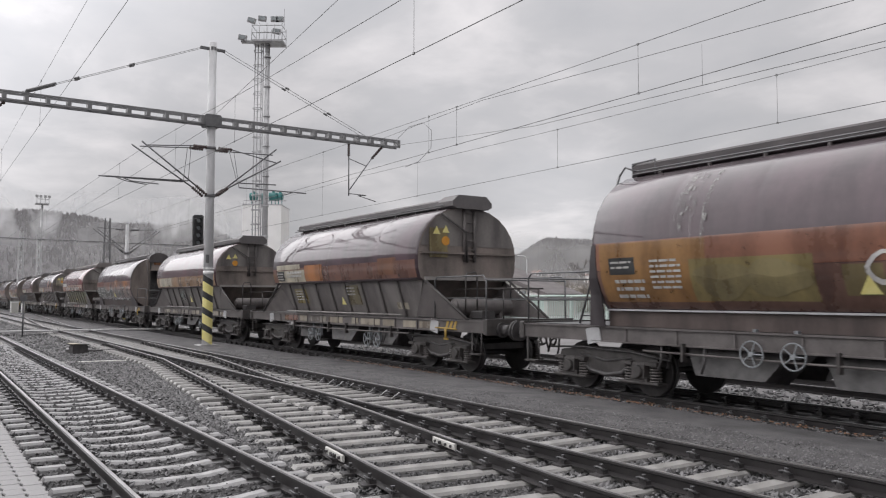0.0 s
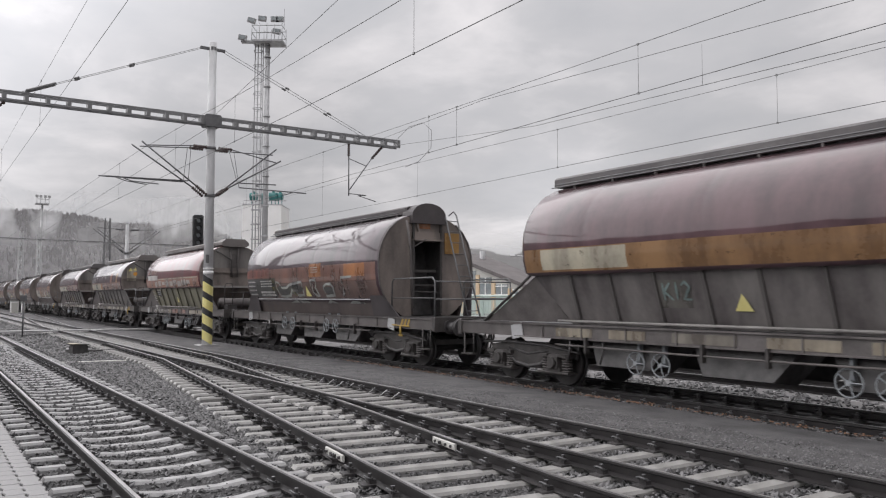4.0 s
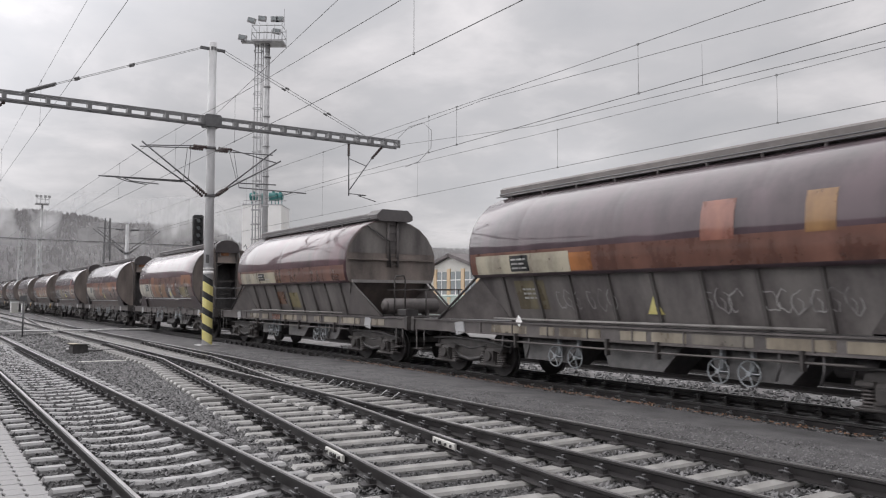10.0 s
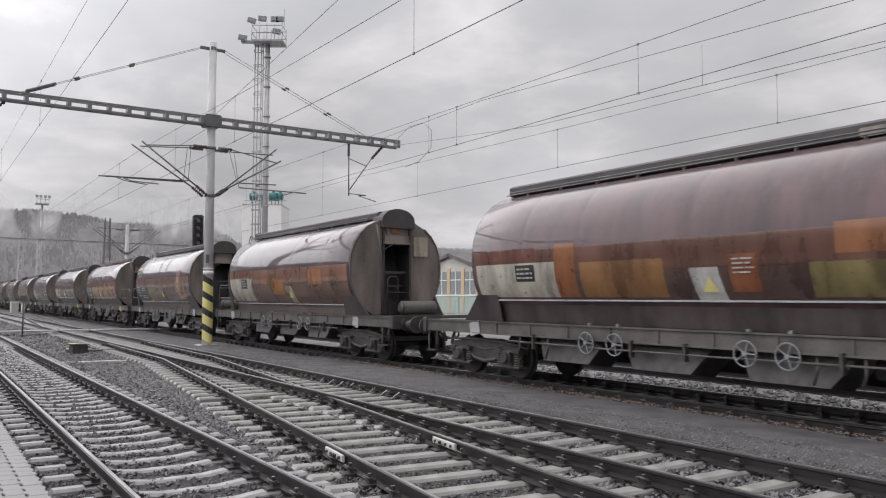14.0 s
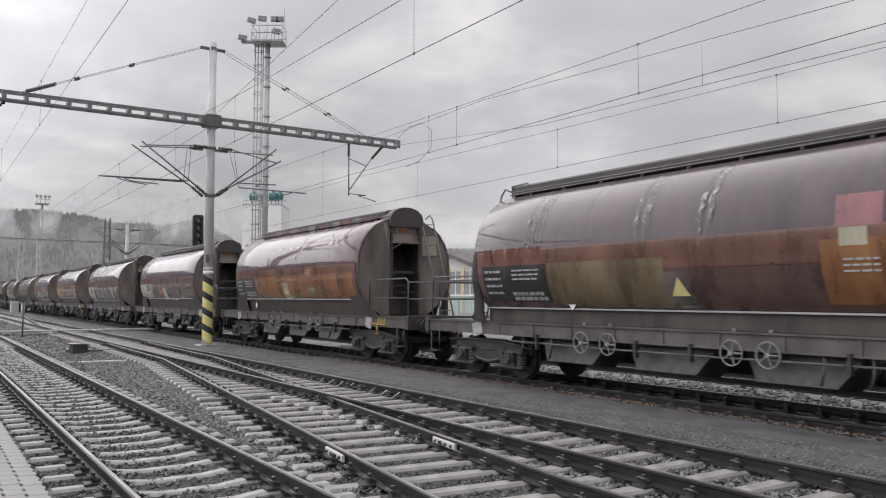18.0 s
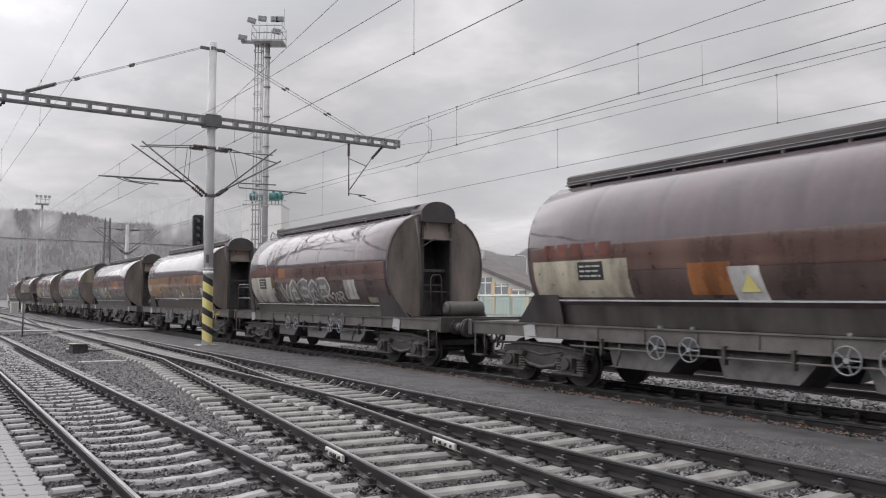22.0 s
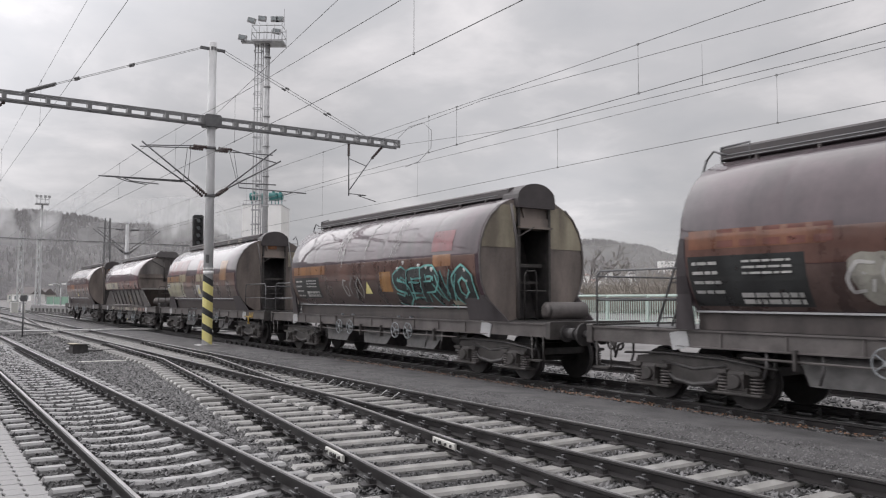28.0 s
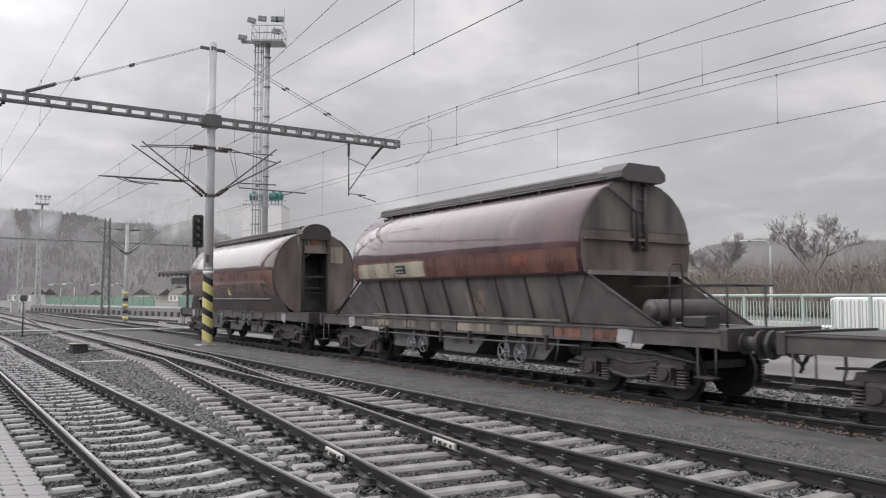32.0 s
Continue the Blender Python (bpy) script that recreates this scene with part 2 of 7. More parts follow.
# ---- mesh building ----
class Shape:
    """Vertices and faces gathered piece by piece, each with a material slot."""

    def __init__(self):
        self.v, self.f, self.s, self.smooth = [], [], [], []

    def add(self, v, f, slot=0, smooth=False):
        k = len(self.v)
        self.v.extend(tuple(p) for p in v)
        self.f.extend(tuple(i + k for i in q) for q in f)
        self.s.extend([slot] * len(f))
        self.smooth.extend([smooth] * len(f))
        return self

    def box(self, c, size, m=None, slot=0, ch=0.0):
        """A box with its edges along x chamfered by ch."""
        hx, hy, hz = (a / 2 for a in size)
        if ch:
            prof = [(-hy + ch, -hz), (hy - ch, -hz), (hy, -hz + ch), (hy, hz - ch), (hy - ch, hz), (-hy + ch, hz), (-hy, hz - ch), (-hy, -hz + ch)]
        else:
            prof = [(-hy, -hz), (hy, -hz), (hy, hz), (-hy, hz)]
        n = len(prof)
        v = [Vector((x, y, z)) for x in (-hx, hx) for y, z in prof]
        if m is not None:
            v = [m @ p for p in v]
        v = [p + Vector(c) for p in v]
        f = [tuple(reversed(range(n))), tuple(range(n, 2 * n))] + [(i, (i + 1) % n, n + (i + 1) % n, n + i) for i in range(n)]
        return self.add(v, f, slot)

    def tube(self, p, q, r, n=8, r2=None, slot=0, caps=True):
        p, q = Vector(p), Vector(q)
        d = (q - p).normalized()
        a = d.orthogonal().normalized()
        b = d.cross(a)
        r2 = r if r2 is None else r2
        v = [o + (a * math.cos(t) + b * math.sin(t)) * k for o, k in ((p, r), (q, r2)) for t in (2 * math.pi * i / n for i in range(n))]
        f = [(i, (i + 1) % n, n + (i + 1) % n, n + i) for i in range(n)]
        self.add(v, f, slot, n > 5)
        if caps:
            k = len(self.v) - 2 * n
            self.f += [tuple(k + i for i in reversed(range(n))), tuple(k + n + i for i in range(n))]
            self.s += [slot] * 2
            self.smooth += [False] * 2
        return self

    def path(self, pts, r, n=6, slot=0):
        """A bent rod: one ring of vertices at each point."""
        pts = [Vector(p) for p in pts]
        v, a = [], None
        for i, p in enumerate(pts):
            d = (pts[min(i + 1, len(pts) - 1)] - pts[max(i - 1, 0)]).normalized()
            a = d.orthogonal().normalized() if a is None else (a - d * a.dot(d)).normalized()
            b = d.cross(a)
            v += [p + (a * math.cos(2 * math.pi * k / n) + b * math.sin(2 * math.pi * k / n)) * r for k in range(n)]
        f = [(i * n + k, i * n + (k + 1) % n, (i + 1) * n + (k + 1) % n, (i + 1) * n + k) for i in range(len(pts) - 1) for k in range(n)]
        f += [tuple(reversed(range(n))), tuple(range(len(v) - n, len(v)))]
        return self.add(v, f, slot, True)

    def prism(self, prof, x0, x1, slot=0, smooth=False, caps=True):
        """A closed profile in (y, z) drawn from x0 to x1."""
        n = len(prof)
        v = [(x, y, z) for x in (x0, x1) for y, z in prof]
        self.add(v, [(i, (i + 1) % n, n + (i + 1) % n, n + i) for i in range(n)], slot, smooth)
        if caps:
            k = len(self.v) - 2 * n
            self.f += [tuple(k + i for i in reversed(range(n))), tuple(k + n + i for i in range(n))]
            self.s += [slot] * 2
            self.smooth += [False] * 2
        return self

    def wheel(self, c, axis, r, w, n=24, hub=0.0):
        a = Vector(axis).normalized() * w / 2
        return self.tube(Vector(c) - a, Vector(c) + a, r, n)

    def ring(self, c, axis, r, t, n=16, m=6):
        """A torus of radius r and thickness t about axis."""
        d = Vector(axis).normalized()
        a = d.orthogonal().normalized()
        b = d.cross(a)
        v = []
        for i in range(n):
            u = 2 * math.pi * i / n
            o = a * math.cos(u) + b * math.sin(u)
            for j in range(m):
                w = 2 * math.pi * j / m
                v.append(Vector(c) + o * (r + t * math.cos(w)) + d * t * math.sin(w))
        f = [(i * m + j, ((i + 1) % n) * m + j, ((i + 1) % n) * m + (j + 1) % m, i * m + (j + 1) % m) for i in range(n) for j in range(m)]
        return self.add(v, f, 0, True)

    def mesh(self, name, mats, weld=0.0):
        me = bpy.data.meshes.new(name)
        me.from_pydata([tuple(p) for p in self.v], [], self.f)
        for m in mats if isinstance(mats, (list, tuple)) else [mats]:
            me.materials.append(m)
        me.polygons.foreach_set("material_index", self.s)
        me.polygons.foreach_set("use_smooth", self.smooth)
        if weld:
            bm = bmesh.new()
            bm.from_mesh(me)
            bmesh.ops.remove_doubles(bm, verts=bm.verts, dist=weld)
            bmesh.ops.recalc_face_normals(bm, faces=bm.faces)
            bm.to_mesh(me)
            bm.free()
        me.update()
        return me


def part(name, shape, mat, parent=None, label="", colour=None, at=None):
    """One mesh object under a thing; shape may be a ready mesh."""
    me = shape if isinstance(shape, bpy.types.Mesh) else shape.mesh(name, mat)
    ob = new(name, me)
    if parent is not None:
        ob.parent = parent
    if label:
        ob["label"] = label
    if colour:
        ob.color = (*colour, 1)
    if at is not None:
        ob.matrix_basis = at
    return ob


def empty(name, m=None):
    ob = new(name)
    ob.empty_display_size = 0.3
    if m is not None:
        ob.matrix_basis = m
    return ob


def blobs(pts, sizes, seed, flat=0.8):
    """Many small uneven eight-sided stones or clumps as one Shape."""
    rng = np.random.default_rng(seed)
    n = len(pts)
    base = np.array([(1, 0, 0), (0, 1, 0), (-1, 0, 0), (0, -1, 0), (0, 0, 1), (0, 0, -1)], float)
    tri = np.array([(0, 1, 4), (1, 2, 4), (2, 3, 4), (3, 0, 4), (1, 0, 5), (2, 1, 5), (3, 2, 5), (0, 3, 5)])
    v = base[None] * rng.uniform(0.6, 1.25, (n, 6, 1)) + rng.uniform(-0.25, 0.25, (n, 6, 3))
    ang = rng.uniform(0, 6.28, n)
    c, s = np.cos(ang)[:, None], np.sin(ang)[:, None]
    x, y, z = v[..., 0], v[..., 1], v[..., 2]
    tl = rng.uniform(-0.7, 0.7, n)[:, None]
    x, z = x * np.cos(tl) - z * np.sin(tl), x * np.sin(tl) + z * np.cos(tl)
    v = np.stack([x * c - y * s, x * s + y * c, z * flat], -1) * np.asarray(sizes)[:, None, None] + np.asarray(pts)[:, None, :]
    f = (tri[None] + 6 * np.arange(n)[:, None, None]).reshape(-1, 3)
    sh = Shape()
    sh.v, sh.f = v.reshape(-1, 3).tolist(), f.tolist()
    sh.s, sh.smooth = [0] * len(sh.f), [False] * len(sh.f)
    return sh


# ---- ground ----
YT1, YT3, YT4, YT5 = 2.45, 7.05, 12.0, 16.6
LOW = -0.30


def yt2(x):
    """Centre line of the diverging track, which leaves track 3 at a switch."""
    if x > -5.5:
        return 4.62 + 0.02 * min(x + 5.5, 6)
    if x > -24:
        return 4.62 - 0.118 * (x + 5.5) + 0.0
    return min(YT3, 4.62 + 0.118 * 18.5 + 0.02 * -(x + 24))


def ground():
    xs = [-1500, -700, -400, -250, -160] + [-120 + 3 * i for i in range(48)] + [60, 150, 400, 1500]
    rows = [(-1500, -0.3, 0), (-300, -0.3, 0), (-12, -0.3, 0), (0.8, -0.24, 0), (1.0, -0.235, 0), (1.6, -0.215, 0), (2.45, -0.222, 0), (3.5, -0.215, 0), (4.3, -0.215, 0), (5.6, -0.22, 0), (7.4, -0.21, 0), (7.86, -0.17, 1), (8.05, -0.05, 1), (8.6, -0.02, 1), (9.5, -0.03, 1), (10.5, -0.07, 1), (10.95, -0.14, 0), (11.1, -0.19, 0), (12.9, -0.2, 0), (13.3, -0.22, 2), (14.5, -0.25, 2), (15.4, -0.22, 2), (16.6, -0.22, 2), (18, -0.22, 2), (19, -0.25, 2), (24, -0.2, 2), (30, -0.2, 2), (33.6, -0.1, 2), (34.2, 0.28, 2), (45, 0.28, 2), (60, 0.3, 3), (120, 0.5, 3), (300, 3, 3), (1500, 10, 3)]
    sh = Shape()
    n = len(rows)
    for x in xs:
        for y, z, _ in rows:
            wob = 0.02 * noise.noise((x * 0.3, y * 0.7, 1.0)) if 0.5 < y < 32 else 0
            sh.v.append((x, y, z + wob))
    for i in range(len(xs) - 1):
        for j in range(n - 1):
            sh.f.append((i * n + j, (i + 1) * n + j, (i + 1) * n + j + 1, i * n + j + 1))
            sh.s.append(rows[j][2])
            sh.smooth.append(True)
    ob = part("ground", sh, [M["ballast"], M["gravel"], M["far_ground"], M["grass"]])
    tagged(ob, "wet ballast, cinder path and gravel of a railway yard", "ground", kind="structure")


ground()

# ---- tracks ----
HEAD = [(-0.036, -0.035), (-0.034, -0.009), (-0.017, 0.0), (0.02, 0.0), (0.034, -0.009), (0.036, -0.035)]
FOOT = [(-0.036, -0.035), (-0.009, -0.05), (-0.008, -0.125), (-0.07, -0.148), (-0.07, -0.16), (0.07, -0.16), (0.07, -0.148), (0.008, -0.125), (0.009, -0.05), (0.036, -0.035)]


def rail_shape(pts):
    """A rail swept along (x, y, z) points of its head's top; slot 1 is the worn running surface."""
    sh = Shape()
    prof = FOOT + HEAD[1:-1][::-1]
    n = len(prof)
    v = []
    for i, (x, y, z) in enumerate(pts):
        a, b = pts[max(i - 1, 0)], pts[min(i + 1, len(pts) - 1)]
        t = Vector((b[0] - a[0], b[1] - a[1], 0)).normalized()
        side = Vector((-t.y, t.x, 0))
        v += [(x + side.x * p, y + side.y * p, z + q) for p, q in prof]
    f, s = [], []
    for i in range(len(pts) - 1):
        for j in range(n):
            k = (j + 1) % n
            f.append((i * n + j, i * n + k, (i + 1) * n + k, (i + 1) * n + j))
            s.append(1 if j == 11 else 0)
    f += [tuple(range(n)), tuple(reversed(range((len(pts) - 1) * n, len(pts) * n)))]
    s += [0, 0]
    sh.v, sh.f, sh.s, sh.smooth = v, f, s, [False] * len(f)
    return sh


def sleeper_mesh(name, length, width, mat, dip=0.03):
    sh = Shape()
    ys = [-length / 2, -length / 2 + 0.03, -0.55, -0.28, 0.28, 0.55, length / 2 - 0.03, length / 2]
    tops = [-0.035, 0, 0, -dip, -dip, 0, 0, -0.035]
    v = []
    for y, t in zip(ys, tops):
        w = width / 2
        v += [(-w, y, -0.2), (-w, y, t - 0.03), (-w + 0.025, y, t), (w - 0.025, y, t), (w, y, t - 0.03), (w, y, -0.2)]
    f = []
    for i in range(len(ys) - 1):
        for j in range(5):
            f.append((i * 6 + j, i * 6 + j + 1, (i + 1) * 6 + j + 1, (i + 1) * 6 + j))
    f += [(0, 5, 4, 3, 2, 1), tuple(range(42, 48))]
    sh.add(v, f)
    return sh.mesh(name, mat)


SLEEPER = sleeper_mesh("sleeper", 2.55, 0.17, M["sleeper"])
TIMBER = sleeper_mesh("sleeper", 2.6, 0.22, M["timber"], 0.0)


def fastening(sh, x, y, z, t=0.0):
    """Ribbed plate with a bolt and clip each side of a rail."""
    m = Matrix.Rotation(t, 3, "Z")
    o = Vector((x, y, z))
    sh.box(o + Vector((0, 0, -0.155)), (0.17, 0.4, 0.02), m)
    for s in (-1, 1):
        sh.box(o + m @ Vector((0, s * 0.085, -0.128)), (0.09, 0.08, 0.05), m)
        sh.tube(o + m @ Vector((0, s * 0.105, -0.14)), o + m @ Vector((0, s * 0.105, -0.05)), 0.02, 5)
        sh.box(o + m @ Vector((0, s * 0.105, -0.1)), (0.06, 0.06, 0.03), m)
        sh.path([o + m @ Vector(q) for q in ((-0.05, s * 0.1, -0.1), (-0.055, s * 0.15, -0.075), (0.0, s * 0.17, -0.06), (0.055, s * 0.15, -0.075), (0.05, s * 0.1, -0.1))], 0.011, 4, 1)
        sh.tube(o + m @ Vector((0, s * 0.105, -0.05)), o + m @ Vector((0, s * 0.105, -0.042)), 0.022, 5, slot=1)


def track(name, label, yc, x0, x1, z, mesh, pitch, near, phase=0.0, gauge=1.5, detail=True, gap=None, wide=None):
    root = tagged(empty(name), label, "railway track", kind="structure")
    step = 1.5
    xs = [x0 + step * i for i in range(int((x1 - x0) / step) + 1)]
    for s in (-1, 1):
        part("rail", rail_shape([(x, yc(x) + s * gauge / 2, z) for x in xs]), [M["rail"], M["railhead"]], root)
    clips = Shape()
    far = Shape()
    i = 0
    x = x1 - phase
    while x > x0:
        y = yc(x)
        t = math.atan((yc(x + 0.5) - yc(x - 0.5)))
        rj = random.Random(int(x * 100))
        if gap and x < gap:
            break
        if wide and wide[0] < x < wide[1]:
            ln = YT3 - yt2(x) + 2.55
            ob = part("sleeper", sleeper_mesh("sleeper", ln, 0.22, M["timber"], 0.0), None, root)
            ob.matrix_basis = Matrix.Translation((x, (YT3 + yt2(x)) / 2, z - 0.166))
            for yy in (y - gauge / 2, y + gauge / 2, yt2(x) - gauge / 2, yt2(x) + gauge / 2):
                fastening(clips, x, yy, z, 0)
        elif x > near:
            ob = part("sleeper", mesh, None, root)
            ob.matrix_basis = Matrix.Translation((x, y, z - 0.165)) @ Matrix.Rotation(t + rj.uniform(-0.012, 0.012), 4, "Z")
            if detail and x > -34:
                for s in (-1, 1):
                    fastening(clips, x, y + s * gauge / 2, z, t)
        else:
            far.box((x, y, z - 0.23), (0.26, 2.5, 0.13))
        x -= pitch * rj.uniform(0.97, 1.03)
    if clips.v:
        tagged(part("rail_fastening", clips, [M["clip"], M["dark_steel"]], root), kind="stuff")
    if far.v:
        tagged(part("far_sleepers", far, M["sleeper"], root), kind="stuff")
    return root


DARKSLEEPER = sleeper_mesh("sleeper", 2.35, 0.25, M["clip"], 0.0)
track("track_1", "railway track with wet concrete sleepers beside the platform", lambda x: YT1, -300, 24, 0.0, SLEEPER, 0.6, -60)
track("track_2", "diverging railway track with pale worn sleepers", yt2, -33, 24, 0.0, TIMBER, 0.6, -15, 0.2, gap=-15)
track("track_3", "railway track with worn rails and a switch", lambda x: YT3, -300, 24, 0.045, TIMBER, 0.6, -70, 0.35, wide=(-31, -15))
track("track_4", "railway track with oily sleepers under the freight train", lambda x: YT4, -300, 24, 0.0, DARKSLEEPER, 0.62, -60, 0.1)
track("track_5", "railway track behind the freight train", lambda x: YT5, -62, 24, -0.05, SLEEPER, 0.6, -40, 0.3, detail=False)


def crossover(x0, x1, y0, y1):
    """Centre line that swings from one track to another."""
    def yc(x):
        u = min(1.0, max(0.0, (x - x0) / (x1 - x0)))
        return y0 + (y1 - y0) * u
    return yc


track("track_6", "crossover track with worn rails in the far yard", crossover(-52, -135, YT3, YT4), -135, -52, 0.03, TIMBER, 0.65, 50, detail=False)
track("track_7", "side track beside the far platform", crossover(-64, -120, YT5, YT4 + 0.4), -120, -64, -0.03, TIMBER, 0.65, 50, detail=False)


def ballast_stones():
    rng = np.random.default_rng(5)
    pts, size = [], []
    for n, x0, x1, s0, s1 in ((36000, -15.0, -0.5, 0.018, 0.042), (16000, -32.0, -15.0, 0.026, 0.055), (12000, -75.0, -32.0, 0.045, 0.085)):
        x = rng.uniform(x0, x1, n)
        y = rng.uniform(0.98, 7.9, n)
        pts.append(np.stack([x, y, -0.231 + rng.uniform(-0.012, 0.02, n) + 0.03 * ((y > 3.8) & (y < 4.2)) + 0.04 * (y > 5.7) + 0.006], 1))
        size.append(rng.uniform(s0, s1, n))
    allp, alls = np.concatenate(pts), np.concatenate(size)
    shoulder = ((allp[:, 1] > 3.72) & (allp[:, 1] < 0.118 * -(allp[:, 0] + 5.5) + 3.4)) | ((allp[:, 1] > 5.7) & (allp[:, 0] > -13))
    tagged(part("track_stones", blobs(allp[~shoulder], alls[~shoulder], 8), M["track_stone"]), "small dark stones between the sleepers", "ballast", kind="stuff")
    pts, size = [allp[shoulder]], [alls[shoulder] * 1.15]
    n = 6500
    x = rng.uniform(-28, -5, n)
    pts.append(np.stack([x, 3.72 + rng.uniform(0, 1, n) * np.clip(0.118 * -(x + 5.5) - 0.3, 0.02, 9), np.full(n, -0.215)], 1))
    size.append(rng.uniform(0.02, 0.05, n))
    n = 2600
    pts.append(np.stack([rng.uniform(-24, -4, n), rng.normal(10.95, 0.13, n), np.full(n, -0.12)], 1))
    size.append(rng.uniform(0.012, 0.035, n))
    n = 2500
    pts.append(np.stack([rng.uniform(-30, -2, n), rng.uniform(13.4, 15.6, n), np.full(n, -0.22)], 1))
    size.append(rng.uniform(0.03, 0.09, n))
    n = 30000
    pts.append(np.stack([-3.0 - 24 * rng.power(0.8, n), rng.uniform(8.05, 10.85, n), np.full(n, -0.045)], 1))
    size.append(rng.uniform(0.005, 0.02, n))
    pts[-1][:, 2] -= np.clip((pts[-1][:, 1] - 9.5) * 0.06, -0.02, 0.09)
    tagged(part("ballast_stones", blobs(np.concatenate(pts), np.concatenate(size), 7), M["stone"]), "loose wet grey ballast stones between the tracks", "ballast", kind="stuff")


ballast_stones()


def fallen_leaves():
    rng = np.random.default_rng(15)
    n = 700
    pts = np.stack([rng.uniform(-22, -3, n), 10.86 + np.abs(rng.normal(0, 0.13, n)), np.full(n, -0.1)], 1)
    tagged(part("fallen_leaves", blobs(pts, rng.uniform(0.012, 0.03, n), 16, 0.4), M["leaf"]), "scattered rusty fallen leaves along the rail", "leaves", kind="stuff")


fallen_leaves()


def platform():
    root = tagged(empty("platform"), "low concrete-paved platform edge beside the track", "platform", kind="structure")
    part("slab", Shape().prism([(-7, -0.4), (0.86, -0.4), (0.86, 0.225), (-7, 0.225)], -200, 30), M["slab"], root)
    part("edge_wall", Shape().prism([(0.862, -0.4), (0.9, -0.4), (0.9, 0.2), (0.862, 0.2)], -200, 30), M["slab"], root)
    pv = Shape()
    a, b, h = 0.097, 0.072, 0.03
    out = [(-a, -b), (-a * 0.4, -b - 0.012), (a * 0.4, -b + 0.012), (a, -b), (a + 0.01, 0), (a, b), (a * 0.4, b + 0.012), (-a * 0.4, b - 0.012), (-a, b), (-a + 0.01, 0)]
    n = len(out)
    v = [(x, y, 0) for x, y in out] + [(x, y, h * 0.8) for x, y in out] + [(x * 0.95, y * 0.93, h) for x, y in out]
    f = [(k * n + i, k * n + (i + 1) % n, (k + 1) * n + (i + 1) % n, (k + 1) * n + i) for k in range(2) for i in range(n)] + [tuple(range(2 * n, 3 * n))]
    me = pv.add(v, f).mesh("paver", M["paver"])
    rng = random.Random(4)
    for i in range(46):
        for j in range(6):
            part("paver", me, None, root, at=Matrix.Translation((-14.4 + 0.2 * i + 0.1 * (j % 2), 0.83 - 0.15 * j, 0.228 + rng.uniform(0, 0.004))))
    rest = Shape()
    for x0, x1, y1 in ((-200, -14.55, 0.9), (-5.1, 30, 0.9), (-14.55, -5.1, 0.0)):
        rest.box(((x0 + x1) / 2, (y1 - 7) / 2, 0.242), (x1 - x0, y1 + 7, 0.03))
    tagged(part("far_paving", rest, M["paver"], root), kind="stuff")


platform()


M["board"] = material("pale_weathered_board", (0.3, 0.27, 0.2), (0.5, 0.46, 0.36), 0.7, scale=4, fine=40)


